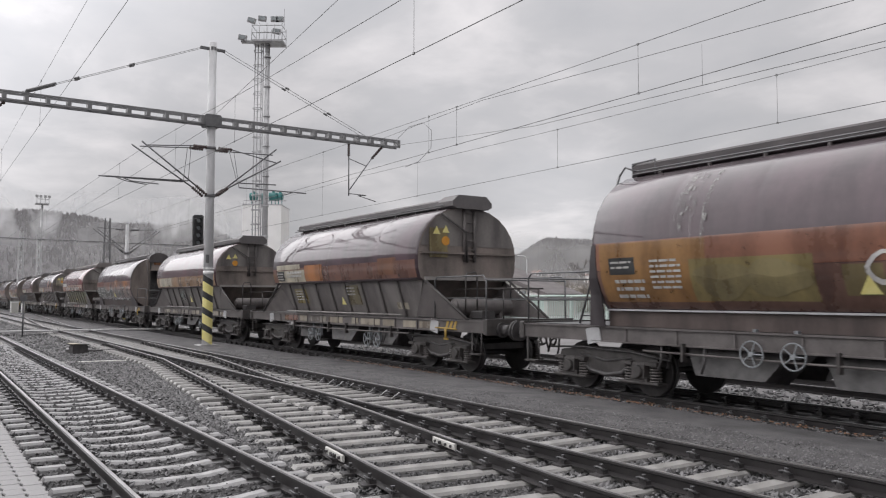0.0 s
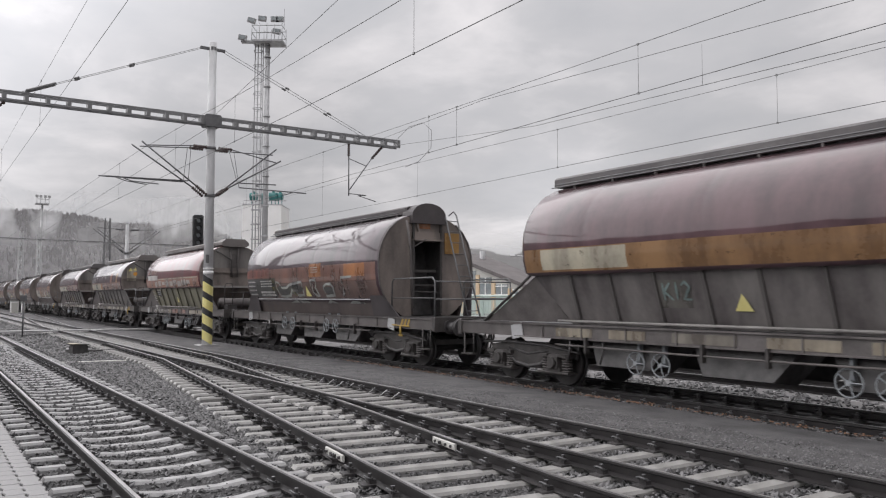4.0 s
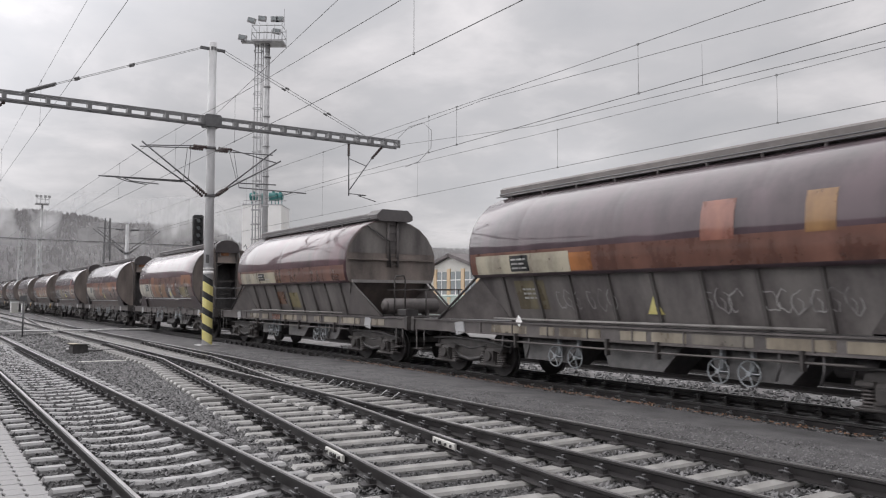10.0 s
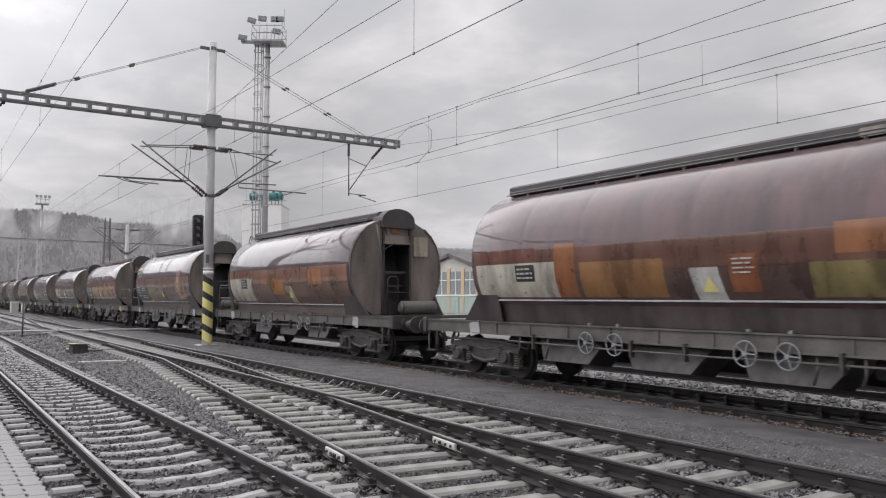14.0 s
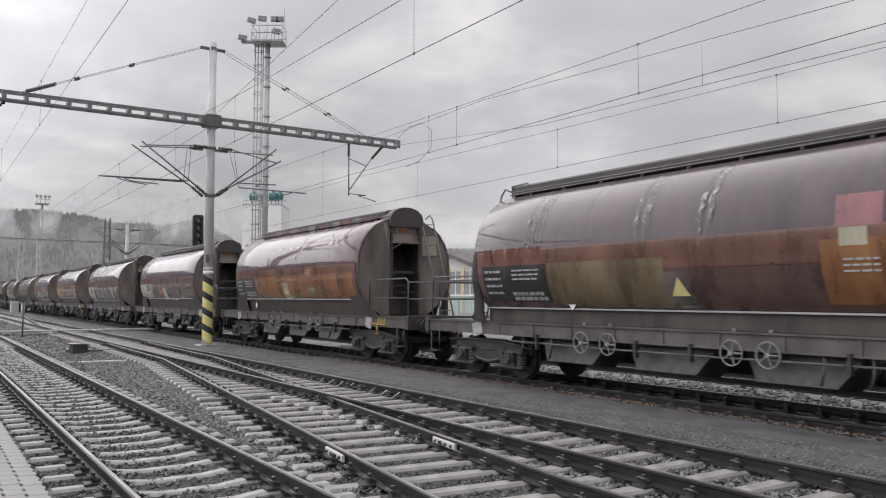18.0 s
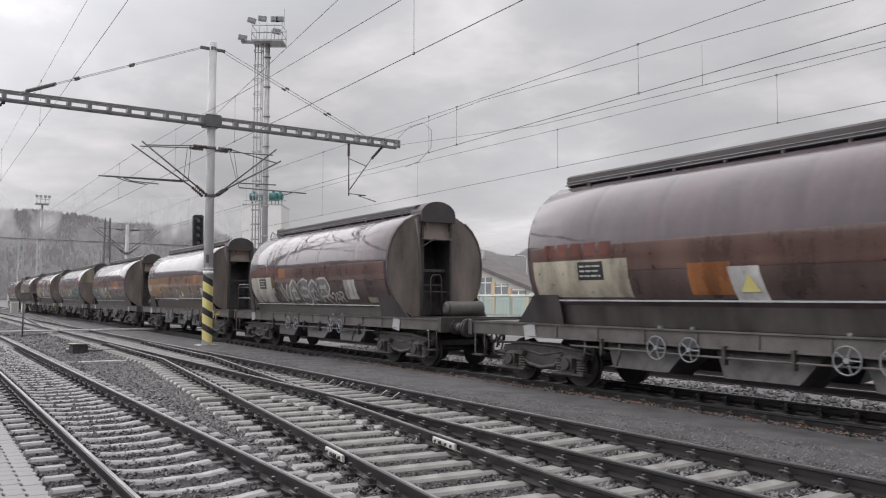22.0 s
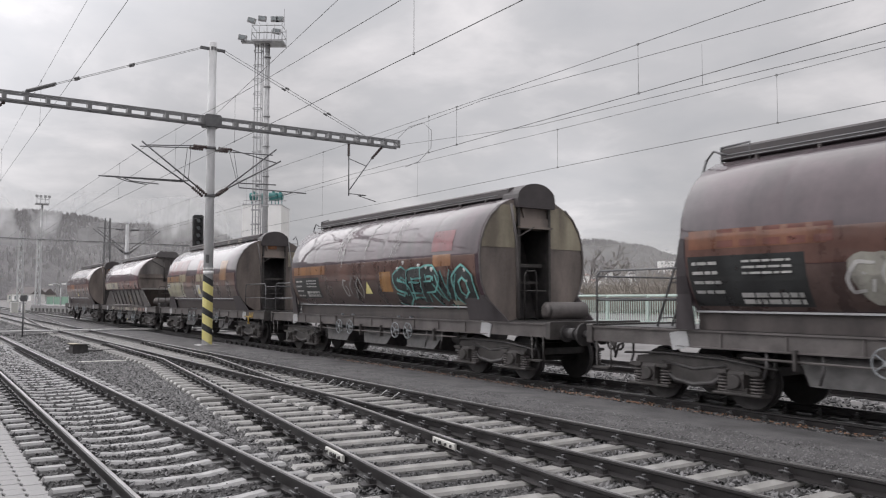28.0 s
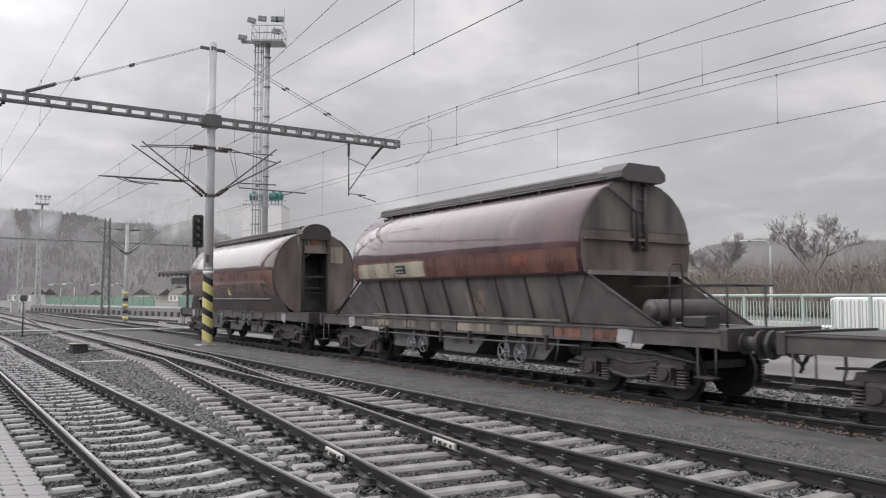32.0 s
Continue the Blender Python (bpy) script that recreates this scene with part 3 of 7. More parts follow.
def small_track_things():
    for x, y in ((-8.68, yt2(-8.68) - 0.75), (-8.56, yt2(-8.56) + 0.75)):
        root = tagged(empty("insulated_rail_joint", Matrix.Translation((x, y, 0)) @ Matrix.Rotation(math.atan(-0.118), 4, "Z")), "pale insulated fishplate joint on a rail", "rail joint", "rail joints")
        part("fishplate", Shape().box((0, -0.045, -0.075), (0.62, 0.03, 0.085), ch=0.01), M["wall"], root)
        part("fishplate", Shape().box((0, 0.045, -0.075), (0.62, 0.03, 0.085), ch=0.01), M["wall"], root)
        for k in range(4):
            part("bolt", Shape().tube((-0.22 + 0.147 * k, -0.06, -0.075), (-0.22 + 0.147 * k, -0.085, -0.075), 0.018, 6), M["clip"], root)
    rods = tagged(empty("rail_brace_row", pose(-15.4, 7.72, 0)), "row of pale slanted braces along a rail", "rail brace")
    me = Shape().tube((-0.09, -0.06, -0.15), (0.07, 0.02, -0.02), 0.012, 5).mesh("brace", M["galv"])
    for k in range(10):
        part("brace", me, None, rods, at=pose(-2.2 + 0.48 * k, 0, 0))
    root = tagged(empty("point_machine", pose(-31.0, 4.85, -0.24, 0, 0, 4)), "low dark point machine box with a pale board on top", "point machine")
    part("housing", Shape().box((0, 0, 0.17), (0.62, 0.5, 0.32), ch=0.04), M["clip"], root)
    part("lid", Shape().box((0, 0, 0.345), (0.7, 0.58, 0.03), ch=0.01), M["bogie"], root)
    part("lid_edge", Shape().box((0.0, -0.16, 0.37), (0.68, 0.26, 0.02)), M["board"], root, "pale yellowed strip")
    part("foot", Shape().box((0.22, 0, 0.02), (0.12, 0.66, 0.06), ch=0.01), M["clip"], root)
    part("rod", Shape().tube((0.1, 0.3, 0.1), (0.1, 1.6, 0.14), 0.025, 6), M["clip"], root)
    part("cable_cover", Shape().box((-0.55, -0.1, 0.1), (0.5, 0.3, 0.2), ch=0.06), M["clip"], root)
    tagged(part("pale_board", Shape().box((0, 0, 0.02), (0.22, 1.9, 0.04), ch=0.01), M["wall"], at=pose(-26.5, 4.6, -0.22, 0, 0, -6)), "pale weathered board lying on the ballast", "board")
    root = tagged(empty("foot_crossing", pose(-46.4, 0, 0)), "pale boarded foot crossing over the tracks", "crossing", kind="structure")
    for y0, y1 in ((0.95, 1.6), (1.78, 3.1), (3.3, 5.8), (5.9, 6.2), (6.4, 7.7), (7.9, 11.15), (11.35, 12.65), (12.85, 15.8)):
        for k in range(3):
            part("plank", Shape().box((-0.32 + 0.32 * k, (y0 + y1) / 2, 0.02), (0.29, y1 - y0, 0.07), ch=0.01), M["sleeper"], root)
    root = tagged(empty("marker_post", pose(-44.6, 4.4, -0.22)), "thin dark marker post beside the foot crossing", "post")
    part("post", Shape().tube((0, 0, 0), (0, 0, 2.1), 0.04, 8), M["dark_steel"], root)
    part("plate", Shape().box((0.03, 0, 1.95), (0.02, 0.3, 0.3)), M["dark_steel"], root)


small_track_things()


# ---- hopper wagons ----
M["dust"] = material("dusty_grey_steel", (0.16, 0.15, 0.148), (0.34, 0.32, 0.31), 0.5, scale=2.5, fine=22)
M["lowside"] = material("dusty_hopper_paint", (0.1, 0.1, 0.1), (0.3, 0.3, 0.3), 0.4, scale=2.0, fine=12, bump=0.08, objcol=2, rough2=0.6, streak=0.2)
B_SIDE = [(0.72, 1.24), (0.98, 1.42), (1.24, 1.68), (1.36, 1.9), (1.45, 2.15), (1.49, 2.45), (1.5, 2.75), (1.46, 3.05), (1.36, 3.35), (1.18, 3.64), (0.95, 3.86), (0.66, 4.02), (0.34, 4.1), (0.0, 4.13)]
A_SIDE = [(1.36, 2.24), (1.42, 2.29), (1.485, 2.55), (1.5, 2.85), (1.47, 3.08), (1.38, 3.35), (1.2, 3.63), (0.96, 3.86), (0.66, 4.02), (0.34, 4.1), (0.0, 4.13)]
A_LOW = [(1.0, 1.27), (1.33, 2.24)]
B_SIDE = [(y * 1.06, z + 0.05 * (z > 3)) for y, z in B_SIDE]
A_SIDE = [(y * 1.06, z + 0.05 * (z > 3)) for y, z in A_SIDE]


def side_y(kind, z):
    """Half width of the body at height z."""
    pts = B_SIDE if kind == "B" else (A_LOW + A_SIDE[1:])
    for (y0, z0), (y1, z1) in zip(pts, pts[1:]):
        if z0 <= z <= z1:
            return y0 + (y1 - y0) * (z - z0) / (z1 - z0)
    return pts[0][0] if z < pts[0][1] else 0.0


def closed(side):
    return [(-y, z) for y, z in side] + [(y, z) for y, z in reversed(side[:-1])]


BL, AL = 5.15, 4.9
CACHE = {}


def wagon_meshes():
    c = CACHE
    # rounded body
    sh = Shape()
    prof = closed(B_SIDE)
    n = len(prof)
    secs = [(-BL, 0.985), (-BL + 0.06, 1.0)]
    for x in (-3.35, -1.7, 0.9, 3.3):
        secs += [(x - 0.16, 1.0), (x - 0.05, 1.0), (x, 0.997), (x + 0.05, 1.0), (x + 0.16, 1.0)]
    secs += [(BL - 0.06, 1.0), (BL, 0.985)]
    v = [(x, y * k, 2.7 + (z - 2.7) * k) for x, k in secs for y, z in prof]
    f = [(i * n + j, i * n + (j + 1) % n, (i + 1) * n + (j + 1) % n, (i + 1) * n + j) for i in range(len(secs) - 1) for j in range(n)]
    sh.add(v, f, 0, True)
    # end sheets with a deep recess between them
    w = 0.5
    for s in (-1, 1):
        for side in (-1, 1):
            pts = [(s * BL, side * w, 1.3), (s * BL, side * w, 4.05)] + [(s * BL, side * y * 0.985, 2.7 + (z - 2.7) * 0.985) for y, z in reversed(B_SIDE) if y > w] + [(s * BL, side * 0.71, 1.26)]
            sh.add(pts, [tuple(range(len(pts)))], 2)
            # recess walls in a darker material: the recess's shade put into the colour
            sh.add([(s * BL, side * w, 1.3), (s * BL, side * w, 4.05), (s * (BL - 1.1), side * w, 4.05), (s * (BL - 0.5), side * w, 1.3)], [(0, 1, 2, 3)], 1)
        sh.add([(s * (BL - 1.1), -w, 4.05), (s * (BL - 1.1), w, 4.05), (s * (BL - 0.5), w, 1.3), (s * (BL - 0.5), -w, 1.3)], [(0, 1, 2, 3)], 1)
        sh.add([(s * BL, -w, 3.62), (s * BL, w, 3.62), (s * BL, w, 4.06), (s * BL, -w, 4.06)], [(0, 1, 2, 3)], 2)
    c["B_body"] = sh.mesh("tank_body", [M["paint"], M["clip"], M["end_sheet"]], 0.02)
    # plates that carry the body's lower corners out to the frame: a low flare, and a tall one beside the ladder
    for side in (-1, 1):
        for tall in (0, 1):
            sh = Shape()
            zs = [2.75, 2.45, 2.15, 1.85, 1.55, 1.27] if tall else [1.85, 1.66, 1.47, 1.27]
            top, low = (side_y("B", zs[0]), 1.36) if tall else (side_y("B", 1.85), 1.27)
            for z in zs:
                u = (zs[0] - z) / (zs[0] - 1.27)
                y = max(top + (low - top) * u, side_y("B", z) + 0.01)
                x = BL - 0.01 + (0.3 * u if tall else 0.68 * u)
                a = BL - (0.1 if tall else 0.75)
                sh.v += [(a, side * y, z), (x, side * y, z), (x, side * (y - 0.03), z), (a, side * (y - 0.03), z)]
            n = len(zs)
            for i in range(n - 1):
                for j in range(4):
                    k = (j + 1) % 4
                    sh.f.append((i * 4 + j, i * 4 + k, i * 4 + 4 + k, i * 4 + 4 + j))
            sh.f += [(0, 1, 2, 3), tuple(4 * n - 4 + j for j in (3, 2, 1, 0))]
            sh.s, sh.smooth = [0] * len(sh.f), [False] * len(sh.f)
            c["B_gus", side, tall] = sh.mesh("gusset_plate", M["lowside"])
    # ribs, hinges and a leaning pole on the end sheets
    for side in (-1, 1):
        c["B_edge", side] = Shape().path([(BL + 0.02, side * y * 0.985, 2.7 + (z - 2.7) * 0.985) for y, z in B_SIDE if 1.5 < z < 4.05], 0.025, 5).mesh("edge_bead", M["grime"])
    c["B_pole"] = Shape().path([(BL + 0.1, -0.72, 3.95), (BL + 0.14, -0.6, 3.1), (BL + 0.16, -0.56, 1.3)], 0.035).tube((BL + 0.1, -0.5, 3.2), (BL + 0.3, -0.2, 3.42), 0.015, 5).mesh("end_pole", M["grime"])
    c["B_shelf"] = Shape().box((BL - 0.1, 0, 3.42), (0.5, 0.98, 0.05)).box((BL + 0.02, 0, 3.55), (0.06, 0.98, 0.2)).box((BL + 0.03, -0.3, 3.75), (0.05, 0.06, 0.4), Matrix.Rotation(0.3, 3, "X")).mesh("hatch_gear", M["end_sheet"])
    # trapezoid hopper body
    sh = Shape()
    prof = closed(A_SIDE)
    n = len(prof)
    secs = [(-AL, 0.98), (-AL + 0.08, 1.0)]
    for x in (-3.1, -0.4, 2.6):
        secs += [(x - 0.16, 1.0), (x - 0.05, 1.0), (x, 0.997), (x + 0.05, 1.0), (x + 0.16, 1.0)]
    secs += [(AL - 0.08, 1.0), (AL, 0.98)]
    v = [(x, y * k, 3.0 + (z - 3.0) * k) for x, k in secs for y, z in prof]
    sh.add(v, [(i * n + j, i * n + (j + 1) % n, (i + 1) * n + (j + 1) % n, (i + 1) * n + j) for i in range(len(secs) - 1) for j in range(n)], 0, True)
    sh.add(v[:n], [tuple(range(n))], 1)
    sh.add(v[-n:], [tuple(reversed(range(n)))], 1)
    c["A_body"] = sh.mesh("upper_body", [M["paint"], M["end_sheet"]], 0.01)
    sh = Shape()
    lo, hi = A_LOW
    xl, xh = AL - 0.9, AL - 0.12
    v = [(-xl, -lo[0], lo[1]), (xl, -lo[0], lo[1]), (xh, -hi[0], hi[1]), (-xh, -hi[0], hi[1]), (-xl, lo[0], lo[1]), (xl, lo[0], lo[1]), (xh, hi[0], hi[1]), (-xh, hi[0], hi[1])]
    sh.add(v, [(0, 1, 2, 3), (5, 4, 7, 6), (1, 5, 6, 2), (4, 0, 3, 7), (0, 4, 5, 1)])
    c["A_low"] = sh.mesh("hopper_side", M["lowside"])
    for s in (-1, 1):
        c["A_rib", s] = Shape().box((0, s * 1.185, 1.76), (0.06, 0.075, 1.0), Matrix.Rotation(s * -0.3, 3, "X")).mesh("rib", M["lowside"])
    # triangular corner gussets with their tube
    for s in (-1, 1):
        for side in (-1, 1):
            y = side * 1.3
            o = [(s * xh, y, 2.24), (s * xl, y * 0.8, 1.3), (s * (AL + 1.7), y * 0.94, 1.28)]
            sh = Shape().add(o + [(a, b * 0.98, d) for a, b, d in o], [(0, 1, 2), (5, 4, 3), (0, 2, 5, 3), (1, 0, 3, 4), (2, 1, 4, 5)])
            c["A_gus", s, side] = sh.mesh("gusset_plate", M["grime"])
        sh = Shape()
        sh.tube((s * (AL - 0.1), -1.36, 2.3), (s * (AL + 1.75), -1.24, 1.27), 0.032)
        c["A_strut", s, -1] = sh.mesh("corner_strut", M["bogie"])
        sh = Shape()
        sh.tube((s * (AL - 0.1), 1.36, 2.3), (s * (AL + 1.75), 1.24, 1.27), 0.032)
        c["A_strut", s, 1] = sh.mesh("corner_strut", M["bogie"])
    # roof hoods
    up = 0.04
    hood = [(-0.5, 4.12), (-0.57, 4.14), (-0.57, 4.29), (-0.5, 4.34), (0.5, 4.34), (0.57, 4.29), (0.57, 4.14), (0.5, 4.12)]
    sh = Shape().prism(hood, -5.0, 4.45).prism([(-0.5, 4.06), (-0.62, 4.12), (-0.62, 4.25), (-0.44, 4.41), (0.44, 4.41), (0.62, 4.25), (0.62, 4.12), (0.5, 4.06)], 4.4, 5.1)
    sh.v = [(x, y, z + up) for x, y, z in sh.v]
    c["A_hood"] = sh.mesh("roof_hood", M["hood"])
    c["coaming"] = Shape().prism([(-0.42, 4.05), (-0.42, 4.25), (0.42, 4.25), (0.42, 4.05)], -4.9, 4.9).mesh("hatch_coaming", M["grime"])
    c["walk_rail"] = Shape().path([(-4.9, -0.66, 4.2), (4.7, -0.66, 4.2)], 0.014).path([(-4.9, -0.74, 4.13), (4.7, -0.74, 4.13)], 0.012).mesh("hatch_rail", M["dark_steel"])
    c["dog"] = Shape().box((0, -0.53, 4.14), (0.04, 0.06, 0.09)).mesh("hatch_clamp", M["grime"])
    arch = [(0.56 * math.cos(a), 4.06 + 0.36 * math.sin(a)) for a in (math.pi * i / 12 for i in range(13))]
    sh = Shape().prism([(-0.44, 4.1), (-0.51, 4.13), (-0.51, 4.3), (-0.42, 4.35), (0.42, 4.35), (0.51, 4.3), (0.51, 4.13), (0.44, 4.1)], -5.1, 4.9)
    sh.prism([(0.56, 3.84)] + arch + [(-0.56, 3.84)], 4.72, 5.3)
    sh.v = [(x, y, z + up) for x, y, z in sh.v]
    c["B_hood"] = sh.mesh("roof_hood", M["hood"])
    # frame
    sh = Shape()
    for s in (-1, 1):
        y = s * 1.22
        sh.prism([(y - 0.05, 0.98), (y + 0.05, 0.98), (y + 0.05, 1.0), (y - s * 0.03, 1.02), (y - s * 0.03, 1.2), (y + 0.05, 1.22), (y + 0.05, 1.24), (y - 0.05, 1.24)], -7.5, 7.5)
    for y in (-1.28, 1.28):
        sh.box((0, y, 1.25), (15.0, 0.06, 0.03)).box((0, y, 0.985), (11.0, 0.04, 0.025))
    c["stiff"] = Shape().box((0, -1.265, 1.11), (0.025, 0.07, 0.22)).mesh("stiffener", M["grime"])
    for x in (-5.32, -2.6, 0, 2.6, 5.32):
        sh.box((x, 0, 1.1), (0.24, 2.4, 0.22))
    sh.box((0, 0, 1.1), (15.0, 0.5, 0.2))
    c["frame"] = sh.mesh("underframe", M["grime"])
    sh = Shape().box((0, 0, 1.12), (0.14, 2.62, 0.36), ch=0.02)
    c["headstock"] = sh.mesh("headstock", M["bogie"])
    sh = Shape().tube((0, 0, 1.06), (0.3, 0, 1.06), 0.12, 12).tube((0.3, 0, 1.06), (0.5, 0, 1.06), 0.085, 12).tube((0.5, 0, 1.06), (0.56, 0, 1.06), 0.23, 16, 0.22).tube((0, 0, 1.06), (0.04, 0, 1.06), 0.18, 12)
    c["buffer"] = sh.mesh("buffer", M["clip"])
    sh = Shape().box((0, 0, 1.26), (14.6, 2.3, 0.03))
    c["floor"] = sh.mesh("end_platform", M["clip"])
    # screw coupling
    sh = Shape().tube((0, 0, 1.0), (0.35, 0, 0.9), 0.03).ring((0.42, 0, 0.84), (0, 1, 0), 0.1, 0.025)
    c["coupling"] = sh.mesh("screw_coupling", M["bogie"])
    c["hose"] = Shape().path([(0, 0.25, 0.95), (0.2, 0.25, 0.85), (0.3, 0.25, 0.6)], 0.025).mesh("brake_hose", M["bogie"])
    # bogie: side frames, springs, axle boxes, bolster
    sh = Shape()
    for s in (-1, 1):
        y = s * 1.0
        sh.prism([(0.62, -1.3), (0.76, -1.24), (0.86, -0.5), (0.86, 0.5), (0.76, 1.24), (0.62, 1.3), (0.6, 0.64), (0.34, 0.4), (0.34, -0.4), (0.6, -0.64)], y - 0.07, y + 0.07)
    sh.v = [(z, x, y) for x, y, z in sh.v]
    sh2 = Shape()
    sh2.v, sh2.f, sh2.s, sh2.smooth = [(a, b, c2) for a, b, c2 in sh.v], sh.f, sh.s, sh.smooth
    sh2.box((0, 0, 0.62), (0.4, 2.1, 0.2), ch=0.03)
    for x in (-1.2, 1.2):
        sh2.box((x, 0, 0.62), (0.1, 2.0, 0.14))
    c["bogie"] = sh2.mesh("bogie_frame", M["bogie"])
    sh = Shape().box((0, 0, 0.47), (0.3, 0.28, 0.34), ch=0.05)
    sh.tube((0, -0.14, 0.47), (0, -0.2, 0.47), 0.12, 12, 0.1).tube((0, 0.14, 0.47), (0, 0.2, 0.47), 0.12, 12, 0.1)
    sh.box((0, 0, 0.27), (0.9, 0.26, 0.05), ch=0.015).box((0, 0, 0.33), (0.4, 0.24, 0.1))
    for dx in (-0.3, 0.3):
        sh.box((dx, 0, 0.62), (0.25, 0.26, 0.06)).tube((dx, 0, 0.28), (dx, 0, 0.62), 0.06, 8)
    c["axle_box"] = sh.mesh("axle_box", M["bogie"])
    sh = Shape()
    for k in range(6):
        sh.ring((0, 0, 0.315 + 0.052 * k), (0, 0, 1), 0.095, 0.018, 12, 5)
    c["spring"] = sh.mesh("coil_spring", M["grime"])
    sh = Shape().box((-0.52, 0, 0.45), (0.06, 0.1, 0.36)).box((0.52, 0, 0.45), (0.06, 0.1, 0.36)).box((0, 0, 0.3), (0.5, 0.05, 0.05))
    c["brake"] = sh.mesh("brake_rigging", M["grime"])
    sh = Shape()
    for s in (-1, 1):
        y = s * 0.75
        sh.tube((0, y - 0.055, 0), (0, y + 0.055, 0), 0.455, 28)
        sh.tube((0, y - s * 0.1, 0), (0, y - s * 0.055, 0), 0.485, 28)
        sh.tube((0, y - 0.1, 0), (0, y + 0.1, 0), 0.13, 12)
        for k in range(3):
            a = 2.1 * k
            sh.tube((0.28 * math.cos(a), y - 0.06, 0.28 * math.sin(a)), (0.28 * math.cos(a), y + 0.06, 0.28 * math.sin(a)), 0.03, 6)
    sh.tube((0, -0.98, 0), (0, 0.98, 0), 0.07, 10)
    c["wheelset"] = sh.mesh("wheelset", M["wheel"])
    # discharge chutes, hand wheels, air tank, ladders, railings
    for s in (-1, 1):
        sh = Shape()
        sh.add([(-1.15, s * 0.95, 1.24), (1.15, s * 0.95, 1.24), (0.55, s * 1.12, 0.5), (-0.75, s * 1.12, 0.5), (-1.15, s * 0.1, 1.24), (1.15, s * 0.1, 1.24), (0.55, s * 0.5, 0.42), (-0.75, s * 0.5, 0.42)],
               [(0, 1, 2, 3), (5, 4, 7, 6), (1, 5, 6, 2), (4, 0, 3, 7), (3, 2, 6, 7)])
        c["chute", s] = sh.mesh("discharge_chute", M["clip"])
    sh = Shape().ring((0, 0, 0), (0, 1, 0), 0.2, 0.013, 20, 6).tube((0, -0.03, 0), (0, 0.12, 0), 0.04, 8)
    for k in range(5):
        a = 2 * math.pi * k / 5
        sh.tube((0, 0, 0), (0.2 * math.cos(a), 0, 0.2 * math.sin(a)), 0.012, 5)
    sh.box((0, 0.12, 0.17), (0.06, 0.08, 0.42))
    c["hand_wheel"] = sh.mesh("hand_wheel", M["dull_blue"])
    sh = Shape().tube((-0.55, 0, 0), (0.55, 0, 0), 0.2, 14).tube((-0.62, 0, 0), (-0.55, 0, 0), 0.1, 14, 0.2).tube((0.55, 0, 0), (0.62, 0, 0), 0.2, 14, 0.1)
    c["air_tank"] = sh.mesh("air_tank", M["grime"])
    sh = Shape()
    for y in (-0.2, 0.2):
        sh.tube((0, y, 4.15), (1.15, y, 1.27), 0.022, 6)
    for k in range(9):
        u = (k + 0.5) / 9
        sh.tube((1.15 * u, -0.2, 4.15 - 2.88 * u), (1.15 * u, 0.2, 4.15 - 2.88 * u), 0.014, 5)
    sh.path([(0, -0.2, 4.15), (-0.15, -0.2, 4.3), (-0.4, -0.2, 4.2)], 0.02).path([(0, 0.2, 4.15), (-0.15, 0.2, 4.3), (-0.4, 0.2, 4.2)], 0.02)
    c["ladder"] = sh.mesh("ladder", M["dark_steel"])
    sh = Shape()
    for y in (-0.5, 0.5):
        sh.path([(0, y, 4.05), (0.02, y, 4.38), (-0.55, y, 4.4), (-0.55, y, 4.1)], 0.02)
    sh.tube((0.02, -0.5, 4.38), (0.02, 0.5, 4.38), 0.02)
    c["cage"] = sh.mesh("roof_guard_rail", M["dark_steel"])
    # ladder and pipes on the flat end of the trapezoid body
    sh = Shape()
    for y in (-0.16, 0.16):
        sh.tube((AL + 0.06, y, 2.72), (AL + 0.05, y, 4.1), 0.045, 6)
    for k in range(6):
        sh.tube((AL + 0.06, -0.16, 2.8 + 0.24 * k), (AL + 0.06, 0.16, 2.8 + 0.24 * k), 0.015, 5)
    c["A_endladder"] = sh.mesh("end_ladder", M["grime"])
    c["A_endpipe"] = Shape().path([(AL + 0.08, -0.9, 3.95), (AL + 0.1, -0.15, 3.5), (AL + 0.1, -0.1, 2.7)], 0.03).mesh("end_pipe", M["bogie"])
    c["A_endlip"] = Shape().box((AL + 0.05, 0, 2.94), (0.08, 2.98, 0.05)).mesh("end_lip", M["end_sheet"])
    c["A_endlip2"] = Shape().box((AL + 0.02, 0, 2.28), (0.16, 2.75, 0.09)).mesh("end_lip", M["dust"])
    c["A_endpanel"] = Shape().add([(AL + 0.012, y * 0.955, 3.0 + (z - 3.0) * 0.955) for y, z in closed(A_SIDE) if z > 2.98], [tuple(range(len([1 for y, z in closed(A_SIDE) if z > 2.98])))]).mesh("end_panel", M["lowside"])
    c["A_pipe"] = Shape().path([(-4.2, -1.2, 1.33), (3.6, -1.2, 1.33)], 0.028).mesh("side_pipe", M["dust"])
    xs_ = AL - 0.12
    c["A_endslope"] = Shape().add([(xs_, -1.28, 2.24), (xs_, 1.28, 2.24), (xs_ - 0.75, 1.0, 1.3), (xs_ - 0.75, -1.0, 1.3)], [(0, 1, 2, 3)]).add([(xs_ + 0.03, -1.28, 2.24), (xs_ + 0.03, 1.28, 2.24), (xs_ - 0.72, 1.0, 1.3), (xs_ - 0.72, -1.0, 1.3)], [(3, 2, 1, 0)]).mesh("end_sheet", M["end_sheet"])
    c["stanchion"] = Shape().path([(0, -0.55, 1.27), (0, -0.55, 2.3), (0, -0.5, 2.4), (0, -0.25, 2.42), (0, -0.2, 2.3), (0, -0.2, 1.27)], 0.02).mesh("grab_rail", M["bogie"])
